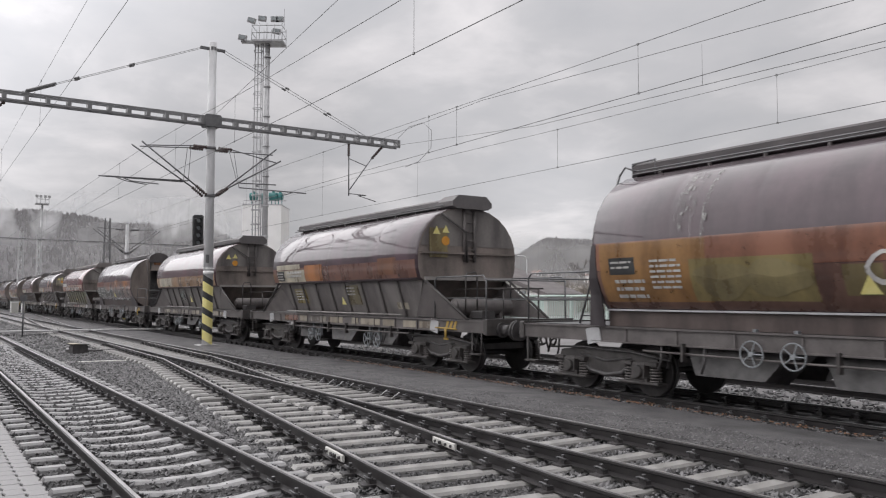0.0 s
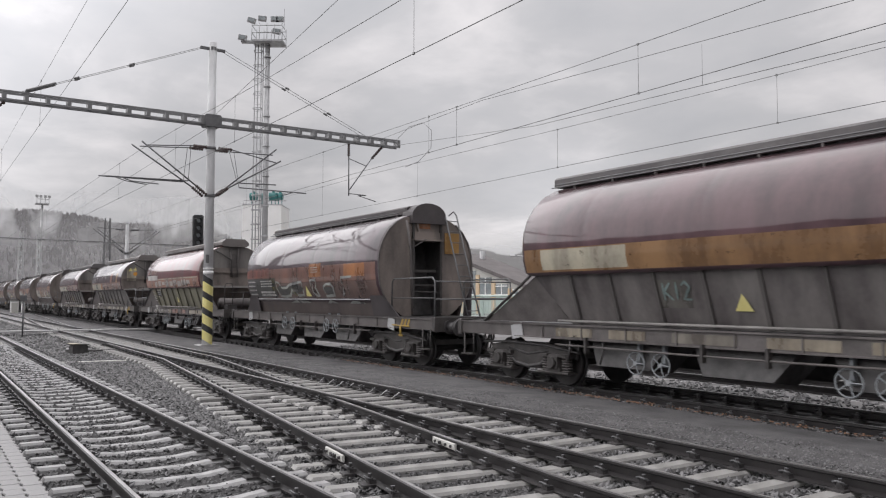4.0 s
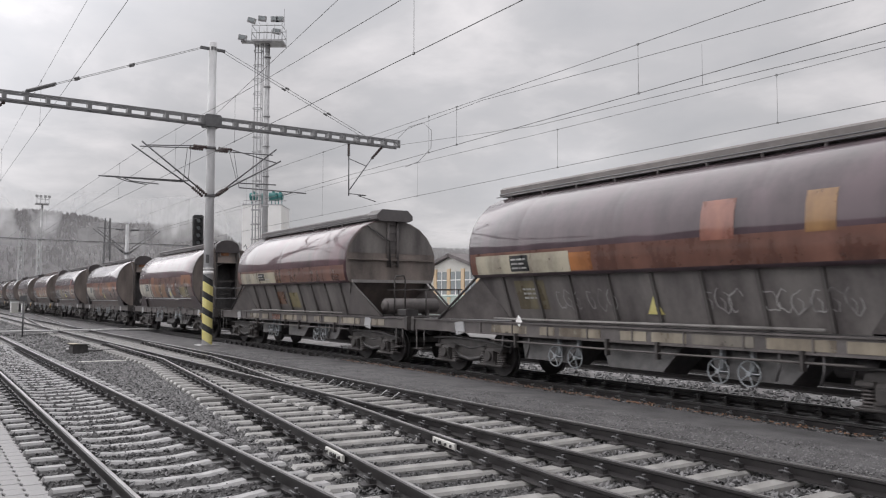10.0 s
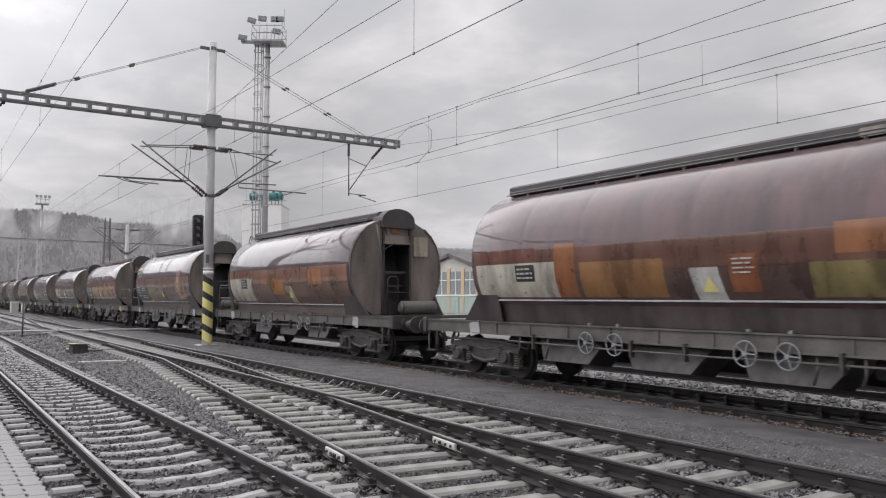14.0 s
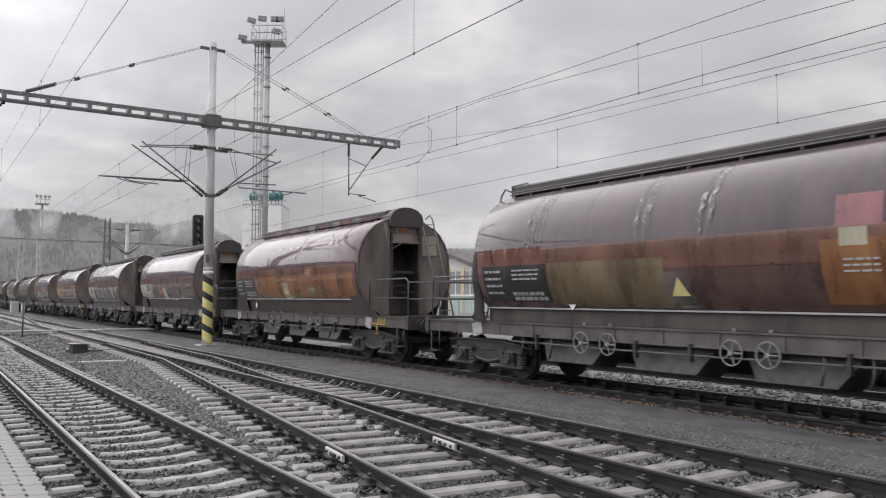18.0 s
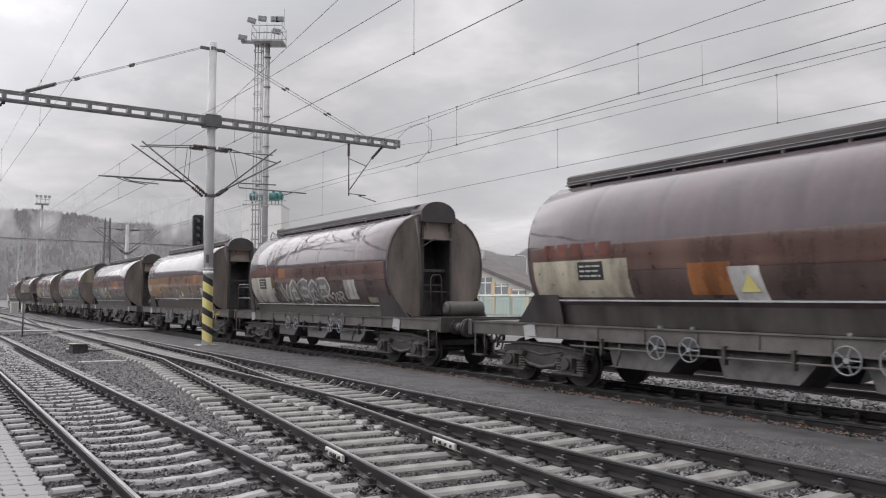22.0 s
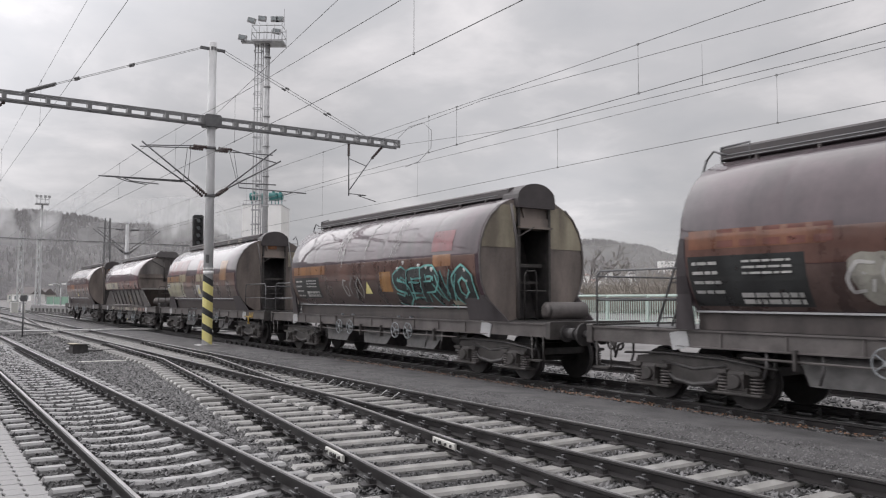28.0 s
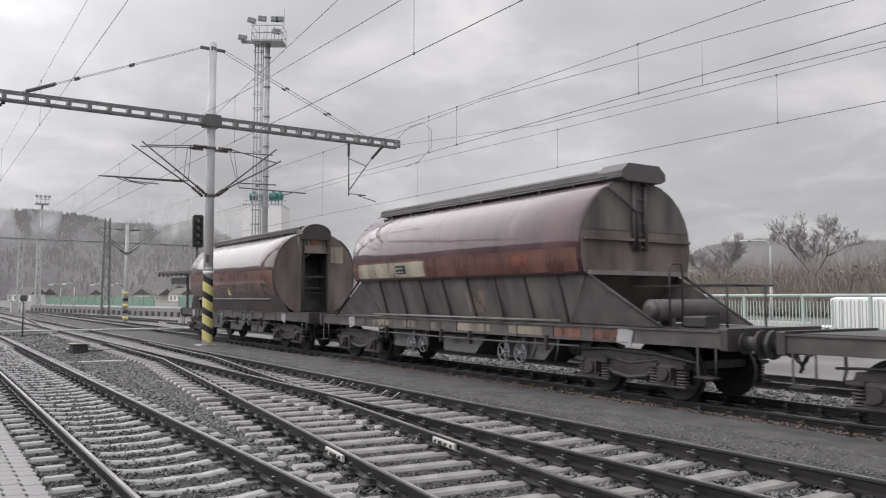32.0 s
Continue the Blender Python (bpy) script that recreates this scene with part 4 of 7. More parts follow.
    c["endbox"] = Shape().tube((0, -0.95, 1.56), (0, 0.75, 1.56), 0.21, 14).tube((0, 0.75, 1.56), (0, 0.84, 1.56), 0.21, 14, 0.1).tube((0, -1.04, 1.56), (0, -0.95, 1.56), 0.1, 14, 0.21).box((0, -0.5, 1.36), (0.3, 0.08, 0.2)).box((0, 0.4, 1.36), (0.3, 0.08, 0.2)).mesh("air_tank", M["grime"])
    c["A_walk"] = Shape().box((0.9, -0.2, 2.02), (2.3, 0.06, 0.035)).box((0.9, 0.9, 2.02), (2.3, 0.06, 0.035)).tube((1.9, -0.2, 1.27), (1.9, -0.2, 2.02), 0.02, 6).tube((1.9, 0.9, 1.27), (1.9, 0.9, 2.02), 0.02, 6).tube((2.03, -0.2, 2.02), (2.03, 0.9, 2.02), 0.02, 6).mesh("end_walk_rail", M["bogie"])
    c["A_toolbox"] = Shape().box((0, 0, 1.38), (0.45, 0.4, 0.2), ch=0.03).mesh("tool_box", M["clip"])
    c["door_frame"] = Shape().box((BL + 0.03, -0.46, 2.7), (0.08, 0.06, 2.7)).box((BL + 0.03, 0.46, 2.7), (0.08, 0.06, 2.7)).box((BL - 0.2, 0, 2.55), (0.1, 0.84, 0.08)).box((BL - 0.3, 0, 2.15), (0.06, 0.84, 0.06)).mesh("recess_frame", M["bogie"])
    c["rung"] = Shape().path([(BL - 0.1, -0.4, 1.95), (BL + 0.1, -0.2, 1.95), (BL + 0.1, 0.3, 1.95), (BL - 0.1, 0.4, 1.95)], 0.018).mesh("grab_bar", M["bogie"])
    c["step"] = Shape().path([(0, 0, 1.0), (0, 0, 0.5), (0.36, 0, 0.5), (0.36, 0, 1.0)], 0.018).box((0.18, 0, 0.5), (0.36, 0.2, 0.03)).mesh("step", M["bogie"])
    c["bracket"] = Shape().box((0, 0, 0), (0.05, 0.1, 0.3)).mesh("bracket", M["bogie"])
    c["pipe"] = Shape().path([(-4.2, -1.28, 0.86), (-1, -1.3, 0.84), (1, -1.3, 0.84), (4.2, -1.28, 0.86)], 0.02).mesh("brake_pipe", M["grime"])
    c["leaf"] = Shape().box((0, 0, 0.52), (1.1, 0.12, 0.05)).box((0, 0, 0.47), (0.8, 0.12, 0.05)).box((0, 0, 0.42), (0.5, 0.12, 0.05)).mesh("damper_beam", M["bogie"])
    c["gear"] = Shape().path([(-1.5, 0, 0.8), (-0.6, 0, 0.84), (0.7, 0, 0.8), (1.6, 0, 0.7)], 0.022).mesh("brake_rod", M["clip"])
    c["hanger"] = Shape().path([(0, 0, 0.98), (0.02, -0.03, 0.75), (-0.03, -0.05, 0.55)], 0.022).mesh("brake_hanger", M["clip"])
    c["beam"] = Shape().path([(-0.72, 0, 0.64), (-0.4, 0, 0.4), (0, 0, 0.34), (0.4, 0, 0.4), (0.72, 0, 0.64)], 0.045).path([(-0.66, 0, 0.7), (0, 0, 0.6), (0.66, 0, 0.7)], 0.03).mesh("spring_plank", M["clip"])
    c["cyl"] = Shape().tube((-0.35, 0, 0.8), (0.3, 0, 0.8), 0.16, 12).tube((0.3, 0, 0.8), (0.6, 0, 0.8), 0.03, 6).mesh("brake_cylinder", M["clip"])
    c["side_rail"] = Shape().path([(0, 0, 1.27), (0, 0, 2.2), (0.1, 0, 2.3), (2.05, 0, 2.3), (2.15, 0, 2.2), (2.15, 0, 1.27)], 0.02).mesh("railing_hoop", M["dark_steel"])
    c["mid_rail"] = Shape().tube((0, 0, 1.78), (2.15, 0, 1.78), 0.014, 6).mesh("middle_rail", M["dark_steel"])
    c["cross_rail"] = Shape().tube((2.15, -1.2, 0), (2.15, 1.2, 0), 0.018, 6).mesh("cross_rail", M["dark_steel"])
    for low, zf, yf in ((0, 1.74, 1.32), (1, 1.57, 1.2)):
        for y in (-1, 1):
            c["flange", y, low] = Shape().box((0, y * yf, zf), (2 * BL - 0.1, 0.13, 0.03)).mesh("side_flange", M["galv"])
            c["skirt", y, low] = Shape().prism([(y * (yf - 0.02), zf - 0.01), (y * (yf - 0.08), zf - 0.01), (y * 1.12, 1.27), (y * 1.18, 1.27)], -BL + 0.05, BL - 0.05).mesh("lower_skirt", M["lowside"])
    c["rope"] = Shape().box((0, 0, 0), (0.36, 0.02, 0.3)).mesh("tow_plate", M["galv"])
    c["lever"] = Shape().tube((0.45, 0, 0.04), (-0.45, 0, 0.06), 0.018).tube((0, 0, 0.05), (0, 0, -0.2), 0.028).box((0, 0.01, -0.2), (0.16, 0.04, 0.05)).mesh("brake_lever", M["lever"])
    c["stripe"] = Shape().add([(0, 0, 0), (0.1, 0, 0), (0.2, 0, 0.2), (0.1, 0, 0.2)], [(0, 1, 2, 3)]).mesh("stripe", M["lever"])


wagon_meshes()


def patch(kind, x0, x1, z0, z1, skew=0.0):
    """A thin panel that follows the near side of the body."""
    sh = Shape()
    prof = B_SIDE if kind == "B" else (A_LOW + A_SIDE[1:])
    zs = [z0] + [z for _, z in prof if z0 + 0.005 < z < z1 - 0.005] + [z1]
    nz = len(zs)
    v = []
    for z in zs:
        y = -(side_y(kind, z) + 0.006)
        k = skew * (z - z0)
        v += [(x0 + k, y, z), (x1 + k, y, z)]
    sh.add(v, [(2 * i, 2 * i + 1, 2 * i + 3, 2 * i + 2) for i in range(nz - 1)], 0, True)
    return sh


def ribbon(kind, pts, w):
    """A painted stroke on the near side through (x, z) points, as one strip."""
    sh = Shape()
    v = []
    for i, p in enumerate(pts):
        a, b = pts[max(i - 1, 0)], pts[min(i + 1, len(pts) - 1)]
        d = Vector((b[0] - a[0], b[1] - a[1]))
        d = d.normalized() if d.length > 1e-6 else Vector((1, 0))
        m = Vector((-d.y, d.x)) * w / 2 * (0.75 + 0.5 * math.sin(math.pi * i / max(1, len(pts) - 1)))
        for s in (1, -1):
            x, z = p[0] + m.x * s, p[1] + m.y * s
            v.append((x, -(side_y(kind, z) + 0.026 + 0.0005 * i), z))
    return sh.add(v, [(2 * i, 2 * i + 1, 2 * i + 3, 2 * i + 2) for i in range(len(pts) - 1)])


def bars(kind, x, z, rows, width, height=0.045, gap=0.09, seed=0):
    """Unreadable lettering as short bars in rows."""
    rng = random.Random(seed)
    sh = Shape()
    for r in range(rows):
        u = x
        while u < x + width - 0.05:
            w = rng.uniform(0.06, 0.22)
            zz = z - r * gap
            e = min(u + w, x + width)
            y0, y1 = -(side_y(kind, zz) + 0.031), -(side_y(kind, zz + height) + 0.031)
            sh.add([(u, y0, zz), (e, y0, zz), (e, y1, zz + height), (u, y1, zz + height)], [(0, 1, 2, 3)])
            u = e + 0.03
    return sh


WAGONS = []
# how much further forward the rear and the front of the body stand than the pattern's, by wagon
REACH = {1: (0.22, 0.15), 5: (0.22, 0.15), 6: (0.0, -0.38), 17: (0.0, -0.33), 8: (0.0, 0.38), 9: (0.0, 0.4), 12: (0.0, 0.2), 14: (0.0, 0.3), 15: (0.0, 0.38), 11: (0.0, 0.1), 7: (0.0, 0.08), 10: (0.0, 0.07), 13: (0.0, -0.08)}
BODY_PARTS = ("tank_body", "side_flange", "lower_skirt", "roof_hood", "edge_bead", "gusset_plate", "upper_body", "hopper_side", "hatch_coaming", "hatch_rail", "waist_band", "lower_band", "corner_strut")
FRONT_PARTS = ("recess_frame", "grab_bar", "end_pole", "hatch_gear", "end_ladder", "end_pipe", "end_lip", "end_sheet", "end_panel", "end_label", "warning_disc")


def reach(index):
    """Stretch the body of one wagon between its own two ends, and move the fittings of its front."""
    rear, front = REACH.get(index, (0.0, 0.0))
    half = BL if TRAIN[index][0] == "B" else AL
    k = 1 + (front - rear) / (2 * half)
    for ob in WAGONS[index][0].children:
        kind = ob.name.split(".")[0]
        at_end = kind == "warning_triangle" and ob.data.vertices[0].co.x > 4.8
        if kind in BODY_PARTS:
            ob.matrix_basis = Matrix.Translation(((rear + front) / 2, 0, 0)) @ Matrix.Diagonal((k, 1, 1, 1)) @ ob.matrix_basis
        elif kind in FRONT_PARTS or at_end:
            ob.matrix_basis = Matrix.Translation((front, 0, 0)) @ ob.matrix_basis


def wagon(index, kind, front, paint, waist, label, hood=(0.11, 0.1, 0.1), low=(0.11, 0.105, 0.1), ladder=0, rail_front=False, rail_rear=False):
    c = CACHE
    root = tagged(empty("hopper_wagon"), label, "freight wagon", "wagons of the freight train")
    if kind == "B":
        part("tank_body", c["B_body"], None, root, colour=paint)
        for y in (-1, 1):
            part("side_flange", c["flange", y, int(ladder < 0)], None, root)
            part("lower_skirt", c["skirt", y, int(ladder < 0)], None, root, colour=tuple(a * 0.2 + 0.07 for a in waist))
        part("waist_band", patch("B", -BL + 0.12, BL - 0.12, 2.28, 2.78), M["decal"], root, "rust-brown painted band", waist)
        # waist paint again, darkened below where the side reflects the dark ground
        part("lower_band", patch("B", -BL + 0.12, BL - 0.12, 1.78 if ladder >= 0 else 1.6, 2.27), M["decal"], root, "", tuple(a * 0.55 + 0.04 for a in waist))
        part("roof_hood", c["B_hood"], None, root, colour=hood)
        part("recess_frame", c["door_frame"], None, root)
        part("grab_bar", c["rung"], None, root)
        part("end_pole", c["B_pole"], None, root)
        part("hatch_gear", c["B_shelf"], None, root)
        for y in (-1, 1):
            part("edge_bead", c["B_edge", y], None, root)
            for e in (-1, 1):
                tall = int(e == ladder and y == e)
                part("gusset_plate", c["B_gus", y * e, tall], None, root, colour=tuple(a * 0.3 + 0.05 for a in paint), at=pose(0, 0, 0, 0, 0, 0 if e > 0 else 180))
        if ladder < 0:
            part("roof_guard_rail", c["cage"], None, root, at=pose(-BL + 0.05, 0, 0, 0, 0, 180))
            part("grab_rail", c["stanchion"], None, root, at=pose(BL + 0.5, 0.2, 0))
    else:
        part("upper_body", c["A_body"], None, root, colour=paint)
        part("waist_band", patch("A", -AL + 0.1, AL - 0.1, 2.3, 2.76), M["decal"], root, "rust-brown painted band", waist)
        part("hopper_side", c["A_low"], None, root, colour=low)
        # ribs in a darkened hopper colour that carries their vertical shadows
        for k in range(8):
            for y in (-1, 1):
                part("rib", c["A_rib", y], None, root, colour=tuple(a * 0.7 for a in low), at=pose(-3.7 + 1.05 * k, 0, 0))
        for s in (-1, 1):
            for y in (-1, 1):
                part("gusset_plate", c["A_gus", s, y], None, root)
                part("corner_strut", c["A_strut", s, y], None, root)
        part("roof_hood", c["A_hood"], None, root, colour=hood)
        part("end_ladder", c["A_endladder"], None, root)
        part("end_pipe", c["A_endpipe"], None, root)
        part("end_lip", c["A_endlip"], None, root)
        part("end_lip", c["A_endlip2"], None, root)
        part("end_sheet", c["A_endslope"], None, root)
        part("end_panel", c["A_endpanel"], None, root, "dusty grey end sheet", (0.22, 0.205, 0.195))
        part("side_pipe", c["A_pipe"], None, root)
        part("grab_rail", c["stanchion"], None, root, at=pose(AL + 1.1, -0.2, 0))
        part("air_tank", c["endbox"], None, root, at=pose(AL + 0.75, 0.1, 0))
        part("end_walk_rail", c["A_walk"], None, root, at=pose(AL, 0, 0))
        part("tool_box", c["A_toolbox"], None, root, at=pose(AL + 1.75, -0.7, 0))
    part("hatch_coaming", c["coaming"], None, root)
    part("hatch_rail", c["walk_rail"], None, root)
    for k in range(9):
        part("hatch_clamp", c["dog"], None, root, at=pose(-4.4 + 1.1 * k, 0, 0))
    part("brake_pipe", c["pipe"], None, root)
    part("brake_cylinder", c["cyl"], None, root, at=pose(3.9, -0.8, 0))
    for x in (-3.8, -2.9, 2.9, 3.6):
        part("brake_hanger", c["hanger"], None, root, at=pose(x, -1.26, 0))
    for x in (-3.3, -0.6, 0.6, 3.3):
        part("bracket", c["bracket"], None, root, at=pose(x, -1.3, 0.88))
    for s in (-1, 1):
        part("step", c["step"], None, root, at=pose(s * 7.2 - 0.18, -1.28, 0))
    part("underframe", c["frame"], None, root)
    part("end_platform", c["floor"], None, root)
    for k in range(9):
        part("stiffener", c["stiff"], None, root, at=pose(-4.6 + 1.15 * k, 0, 0))
    for s in (-1, 1):
        part("headstock", c["headstock"], None, root, at=pose(s * 7.55, 0, 0))
        for y in (-0.875, 0.875):
            part("buffer", c["buffer"], None, root, at=pose(s * 7.62, y, 0, 0, 0, 0 if s > 0 else 180))
        part("screw_coupling", c["coupling"], None, root, at=pose(s * 7.62, 0, 0, 0, 0, 0 if s > 0 else 180))
        part("brake_hose", c["hose"], None, root, at=pose(s * 7.62, 0, 0, 0, 0, 0 if s > 0 else 180))
        bog = part("bogie_frame", c["bogie"], None, root, at=pose(s * 5.32, 0, 0))
        for x in (-0.9, 0.9):
            for y in (-1.0, 1.0):
                part("axle_box", c["axle_box"], None, bog, at=pose(x, y * 1.05, 0))
                for dx in (-0.3, 0.3):
                    part("coil_spring", c["spring"], None, bog, at=pose(x + dx, y * 1.05, 0))
            part("damper_beam", c["leaf"], None, bog, at=pose(x * 0.0 + (0.0 if x < 0 else 0.0), -1.0 if x < 0 else 1.0, 0))
        part("brake_rigging", c["brake"], None, bog, at=pose(0, -0.75, 0))
        part("brake_rod", c["gear"], None, bog, at=pose(0, -1.12, 0))
        part("spring_plank", c["beam"], None, bog, at=pose(0, -1.06, 0))
        for x in (-1.45, 1.45):
            part("brake_hanger", c["hanger"], None, bog, at=pose(x, -0.95, 0))
        for x in (-0.9, 0.9):
            ws = part("wheelset", c["wheelset"], None, root, at=pose(s * 5.32 + x, 0, 0.46))
            WHEELS.append((ws, s * 5.32 + x))
    for x in (-2.45, 0.0, 2.45):
        for y in (-1, 1):
            part("discharge_chute", c["chute", y], None, root, at=pose(x, 0, 0))
    if kind == "B":
        for x in ((-1.74, -1.0, 1.76, 2.48) if index == 7 else (-1.98, -1.28, 1.4, 2.05)):
            part("hand_wheel", c["hand_wheel"], None, root, "pale blue-grey spoked hand wheel", at=pose(x, -1.33, 0.93))
    else:
        for x in (-2.1, -1.53, 1.8, 2.37):
            part("hand_wheel", c["hand_wheel"], None, root, at=pose(x, -1.25, 0.62, 0, 0, 0))
    if ladder < 0:
        part("air_tank", c["air_tank"], None, root, at=pose(6.3, 0.3, 1.5, 0, 0, 90))
    for s in (-1, 1):
        part("tow_plate", c["rope"], None, root, at=pose(s * 5.42, -1.29, 1.09, 0, 12 * s, 0))
    if ladder:
        part("ladder", c["ladder"], None, root, at=pose(ladder * (BL + 0.12 if kind == "B" else AL + 0.2), 0.75 if ladder > 0 else -0.5, 0, 0, 0, 0 if ladder > 0 else 180))
    for on, sx in ((rail_front, 1), (rail_rear, -1)):
        if not on:
            continue
        turn = pose(sx * 5.3, 0, 0, 0, 0, 0 if sx > 0 else 180)
        for y in (-1.2, 1.2):
            part("railing_hoop", c["side_rail"], None, root, at=turn @ pose(0, y, 0))
            part("middle_rail", c["mid_rail"], None, root, at=turn @ pose(0, y, 0))
        for z in (1.75, 2.2):
            part("cross_rail", c["cross_rail"], None, root, at=turn @ pose(0, 0, z))
    if rail_front or ladder > 0:
        part("brake_lever", c["lever"], None, root, "yellow brake lever", at=pose(5.95, -1.31, 1.0))
        for k in range(3):
            part("stripe", c["stripe"], None, root, "yellow warning stripe", at=pose(5.86 + 0.17 * k, -1.278, 1.03))
    WAGONS.append((root, front))
    return root


WHEELS = []
DARK = (0.095, 0.062, 0.075)
PLUM = (0.125, 0.067, 0.078)
BROWN = (0.2, 0.095, 0.07)
RUST = (0.26, 0.115, 0.072)
CREAM, ORANGE, BLACK, WHITE, SIGN, RED = (0.5, 0.46, 0.36), (0.42, 0.17, 0.06), (0.035, 0.037, 0.038), (0.66, 0.65, 0.63), (0.75, 0.5, 0.06), (0.3, 0.07, 0.06)
OLIVE, MAROON, TEAL, PALE = (0.26, 0.21, 0.09), (0.24, 0.075, 0.075), (0.2, 0.5, 0.47), (0.42, 0.41, 0.4)
# kind, centre of the wagon at the start, body paint, waist paint, ladder end, front and rear railings
TRAIN = [
    ("B", -5.6, DARK, RUST, -1, 0, 1), ("A", -22.0, DARK, BROWN, 0, 1, 0), ("A", -38.1, PLUM, (0.3, 0.17, 0.08), 0, 0, 0),
    ("B", -54.35, DARK, BROWN, 1, 1, 0), ("A", -70.6, (0.19, 0.06, 0.065), (0.3, 0.12, 0.07), 0, 0, 1), ("A", -87.15, DARK, BROWN, 0, 1, 0),
    ("A", -102.6, PLUM, BROWN, 0, 0, 0), ("B", -118.9, PLUM, (0.16, 0.07, 0.048), 1, 1, 0), ("B", -135.7, DARK, RUST, -1, 0, 1),
    ("B", -152.0, DARK, BROWN, -1, 0, 1), ("B", -168.1, PLUM, (0.19, 0.08, 0.052), 1, 1, 0), ("B", -184.2, DARK, (0.13, 0.07, 0.056), 1, 1, 0),
    ("B", -200.6, DARK, (0.12, 0.06, 0.05), -1, 0, 1), ("B", -216.5, DARK, (0.24, 0.12, 0.06), 1, 0, 0), ("B", -233.0, DARK, (0.14, 0.068, 0.052), -1, 0, 1),
    ("B", -249.3, DARK, (0.13, 0.065, 0.05), -1, 0, 1), ("B", -265.2, DARK, (0.15, 0.075, 0.052), 1, 1, 0), ("A", -281.3, PLUM, (0.2, 0.09, 0.07), 0, 0, 0),
    ("B", -297.4, (0.1, 0.05, 0.05), BROWN, 0, 0, 0)]
LABELS = {4: "maroon ribbed hopper wagon with peeling rust-orange waist", 12: "dark rounded hopper wagon with large white graffiti", 15: "dark rounded hopper wagon with teal graffiti", 14: "dark rounded hopper wagon with grey bubble graffiti",
          16: "rounded hopper wagon patched in maroon, cream and brown", 3: "dark rounded hopper wagon with pale outline graffiti"}
for i, (k, fr, paint, waist, lad, rf, rr) in enumerate(TRAIN):
    what = LABELS.get(i, "dark rounded covered hopper wagon with rust-brown waist" if k == "B" else "dark ribbed covered hopper wagon with sloping corner struts")
    wagon(i, k, fr, paint, waist, what, ladder=lad, rail_front=bool(rf), rail_rear=bool(rr), hood=(0.24, 0.22, 0.21) if i in (4, 5) else (0.17, 0.16, 0.16) if k == "A" else (0.1, 0.088, 0.09), low=(0.25, 0.24, 0.18) if i == 4 else (0.21, 0.195, 0.188))


LAYER = {}


def paint_on(i, name, x0, x1, z0, z1, colour, skew=0.0, label=""):
    root, kind = WAGONS[i][0], TRAIN[i][0]
    ob = part(name, patch(kind, x0, x1, z0, z1, skew), M["decal"], root, label, colour)
    LAYER[i] = LAYER.get(i, 0) + 1
    for v in ob.data.vertices:
        v.co.y -= 0.001 + 0.0009 * LAYER[i]
    return ob


def black_panel(i, x0, x1, z0, z1, rows=4):
    paint_on(i, "data_panel", x0, x1, z0, z1, BLACK, label="black data panel")
    root, kind = WAGONS[i][0], TRAIN[i][0]
    w = x1 - x0
    if w > 1:
        part("lettering", bars(kind, x0 + 0.1, z1 - 0.14, rows, w * 0.26, 0.05, 0.15, i), M["letter"], root, "white lettering bars")
        part("lettering", bars(kind, x0 + w * 0.5, z1 - 0.12, 3, w * 0.4, 0.035, 0.09, i + 50), M["letter"], root, "white lettering bars")
        part("pictogram", bars(kind, x0 + w * 0.45, z0 + 0.14, 2, w * 0.5, 0.07, 0.1, i + 90), M["letter"], root, "white pictogram bars")
    else:
        part("lettering", bars(kind, x0 + 0.06, z1 - 0.1, max(2, int((z1 - z0) / 0.11)), w - 0.12, 0.035, 0.09, i), M["letter"], root, "white lettering bars")


def brand_bars(i, x0, x1, z0, z1):
    """A worn company mark drawn as plain orange blocks."""
    n = 5
    w = (x1 - x0) / n
    root, kind = WAGONS[i][0], TRAIN[i][0]
    sh = Shape()
    for k in range(n):
        a = x0 + k * w
        sh.add([(a, -(side_y(kind, z0) + 0.016), z0), (a + w * 0.72, -(side_y(kind, z0) + 0.016), z0), (a + w * 0.72, -(side_y(kind, z1) + 0.016), z1), (a, -(side_y(kind, z1) + 0.016), z1)], [(0, 1, 2, 3)])
    part("mark", sh, M["decal"], root, "faded orange mark of plain blocks", (0.17, 0.055, 0.04))


def triangle(i, x, z, s=0.3, plate=None):
    root, kind = WAGONS[i][0], TRAIN[i][0]
    if plate:
        paint_on(i, "sign_plate", x - 0.28, x + 0.28, z - 0.16, z + 0.4, plate, -0.15, "pale sign plate")
    sh = Shape()
    pts = [(x - s * 0.6, z), (x + s * 0.6, z), (x + 0.02, z + s)]
    sh.add([(a, -(side_y(kind, b) + 0.032), b) for a, b in pts], [(0, 1, 2)])
    part("warning_triangle", sh, M["yellow"], root, "yellow warning triangle")


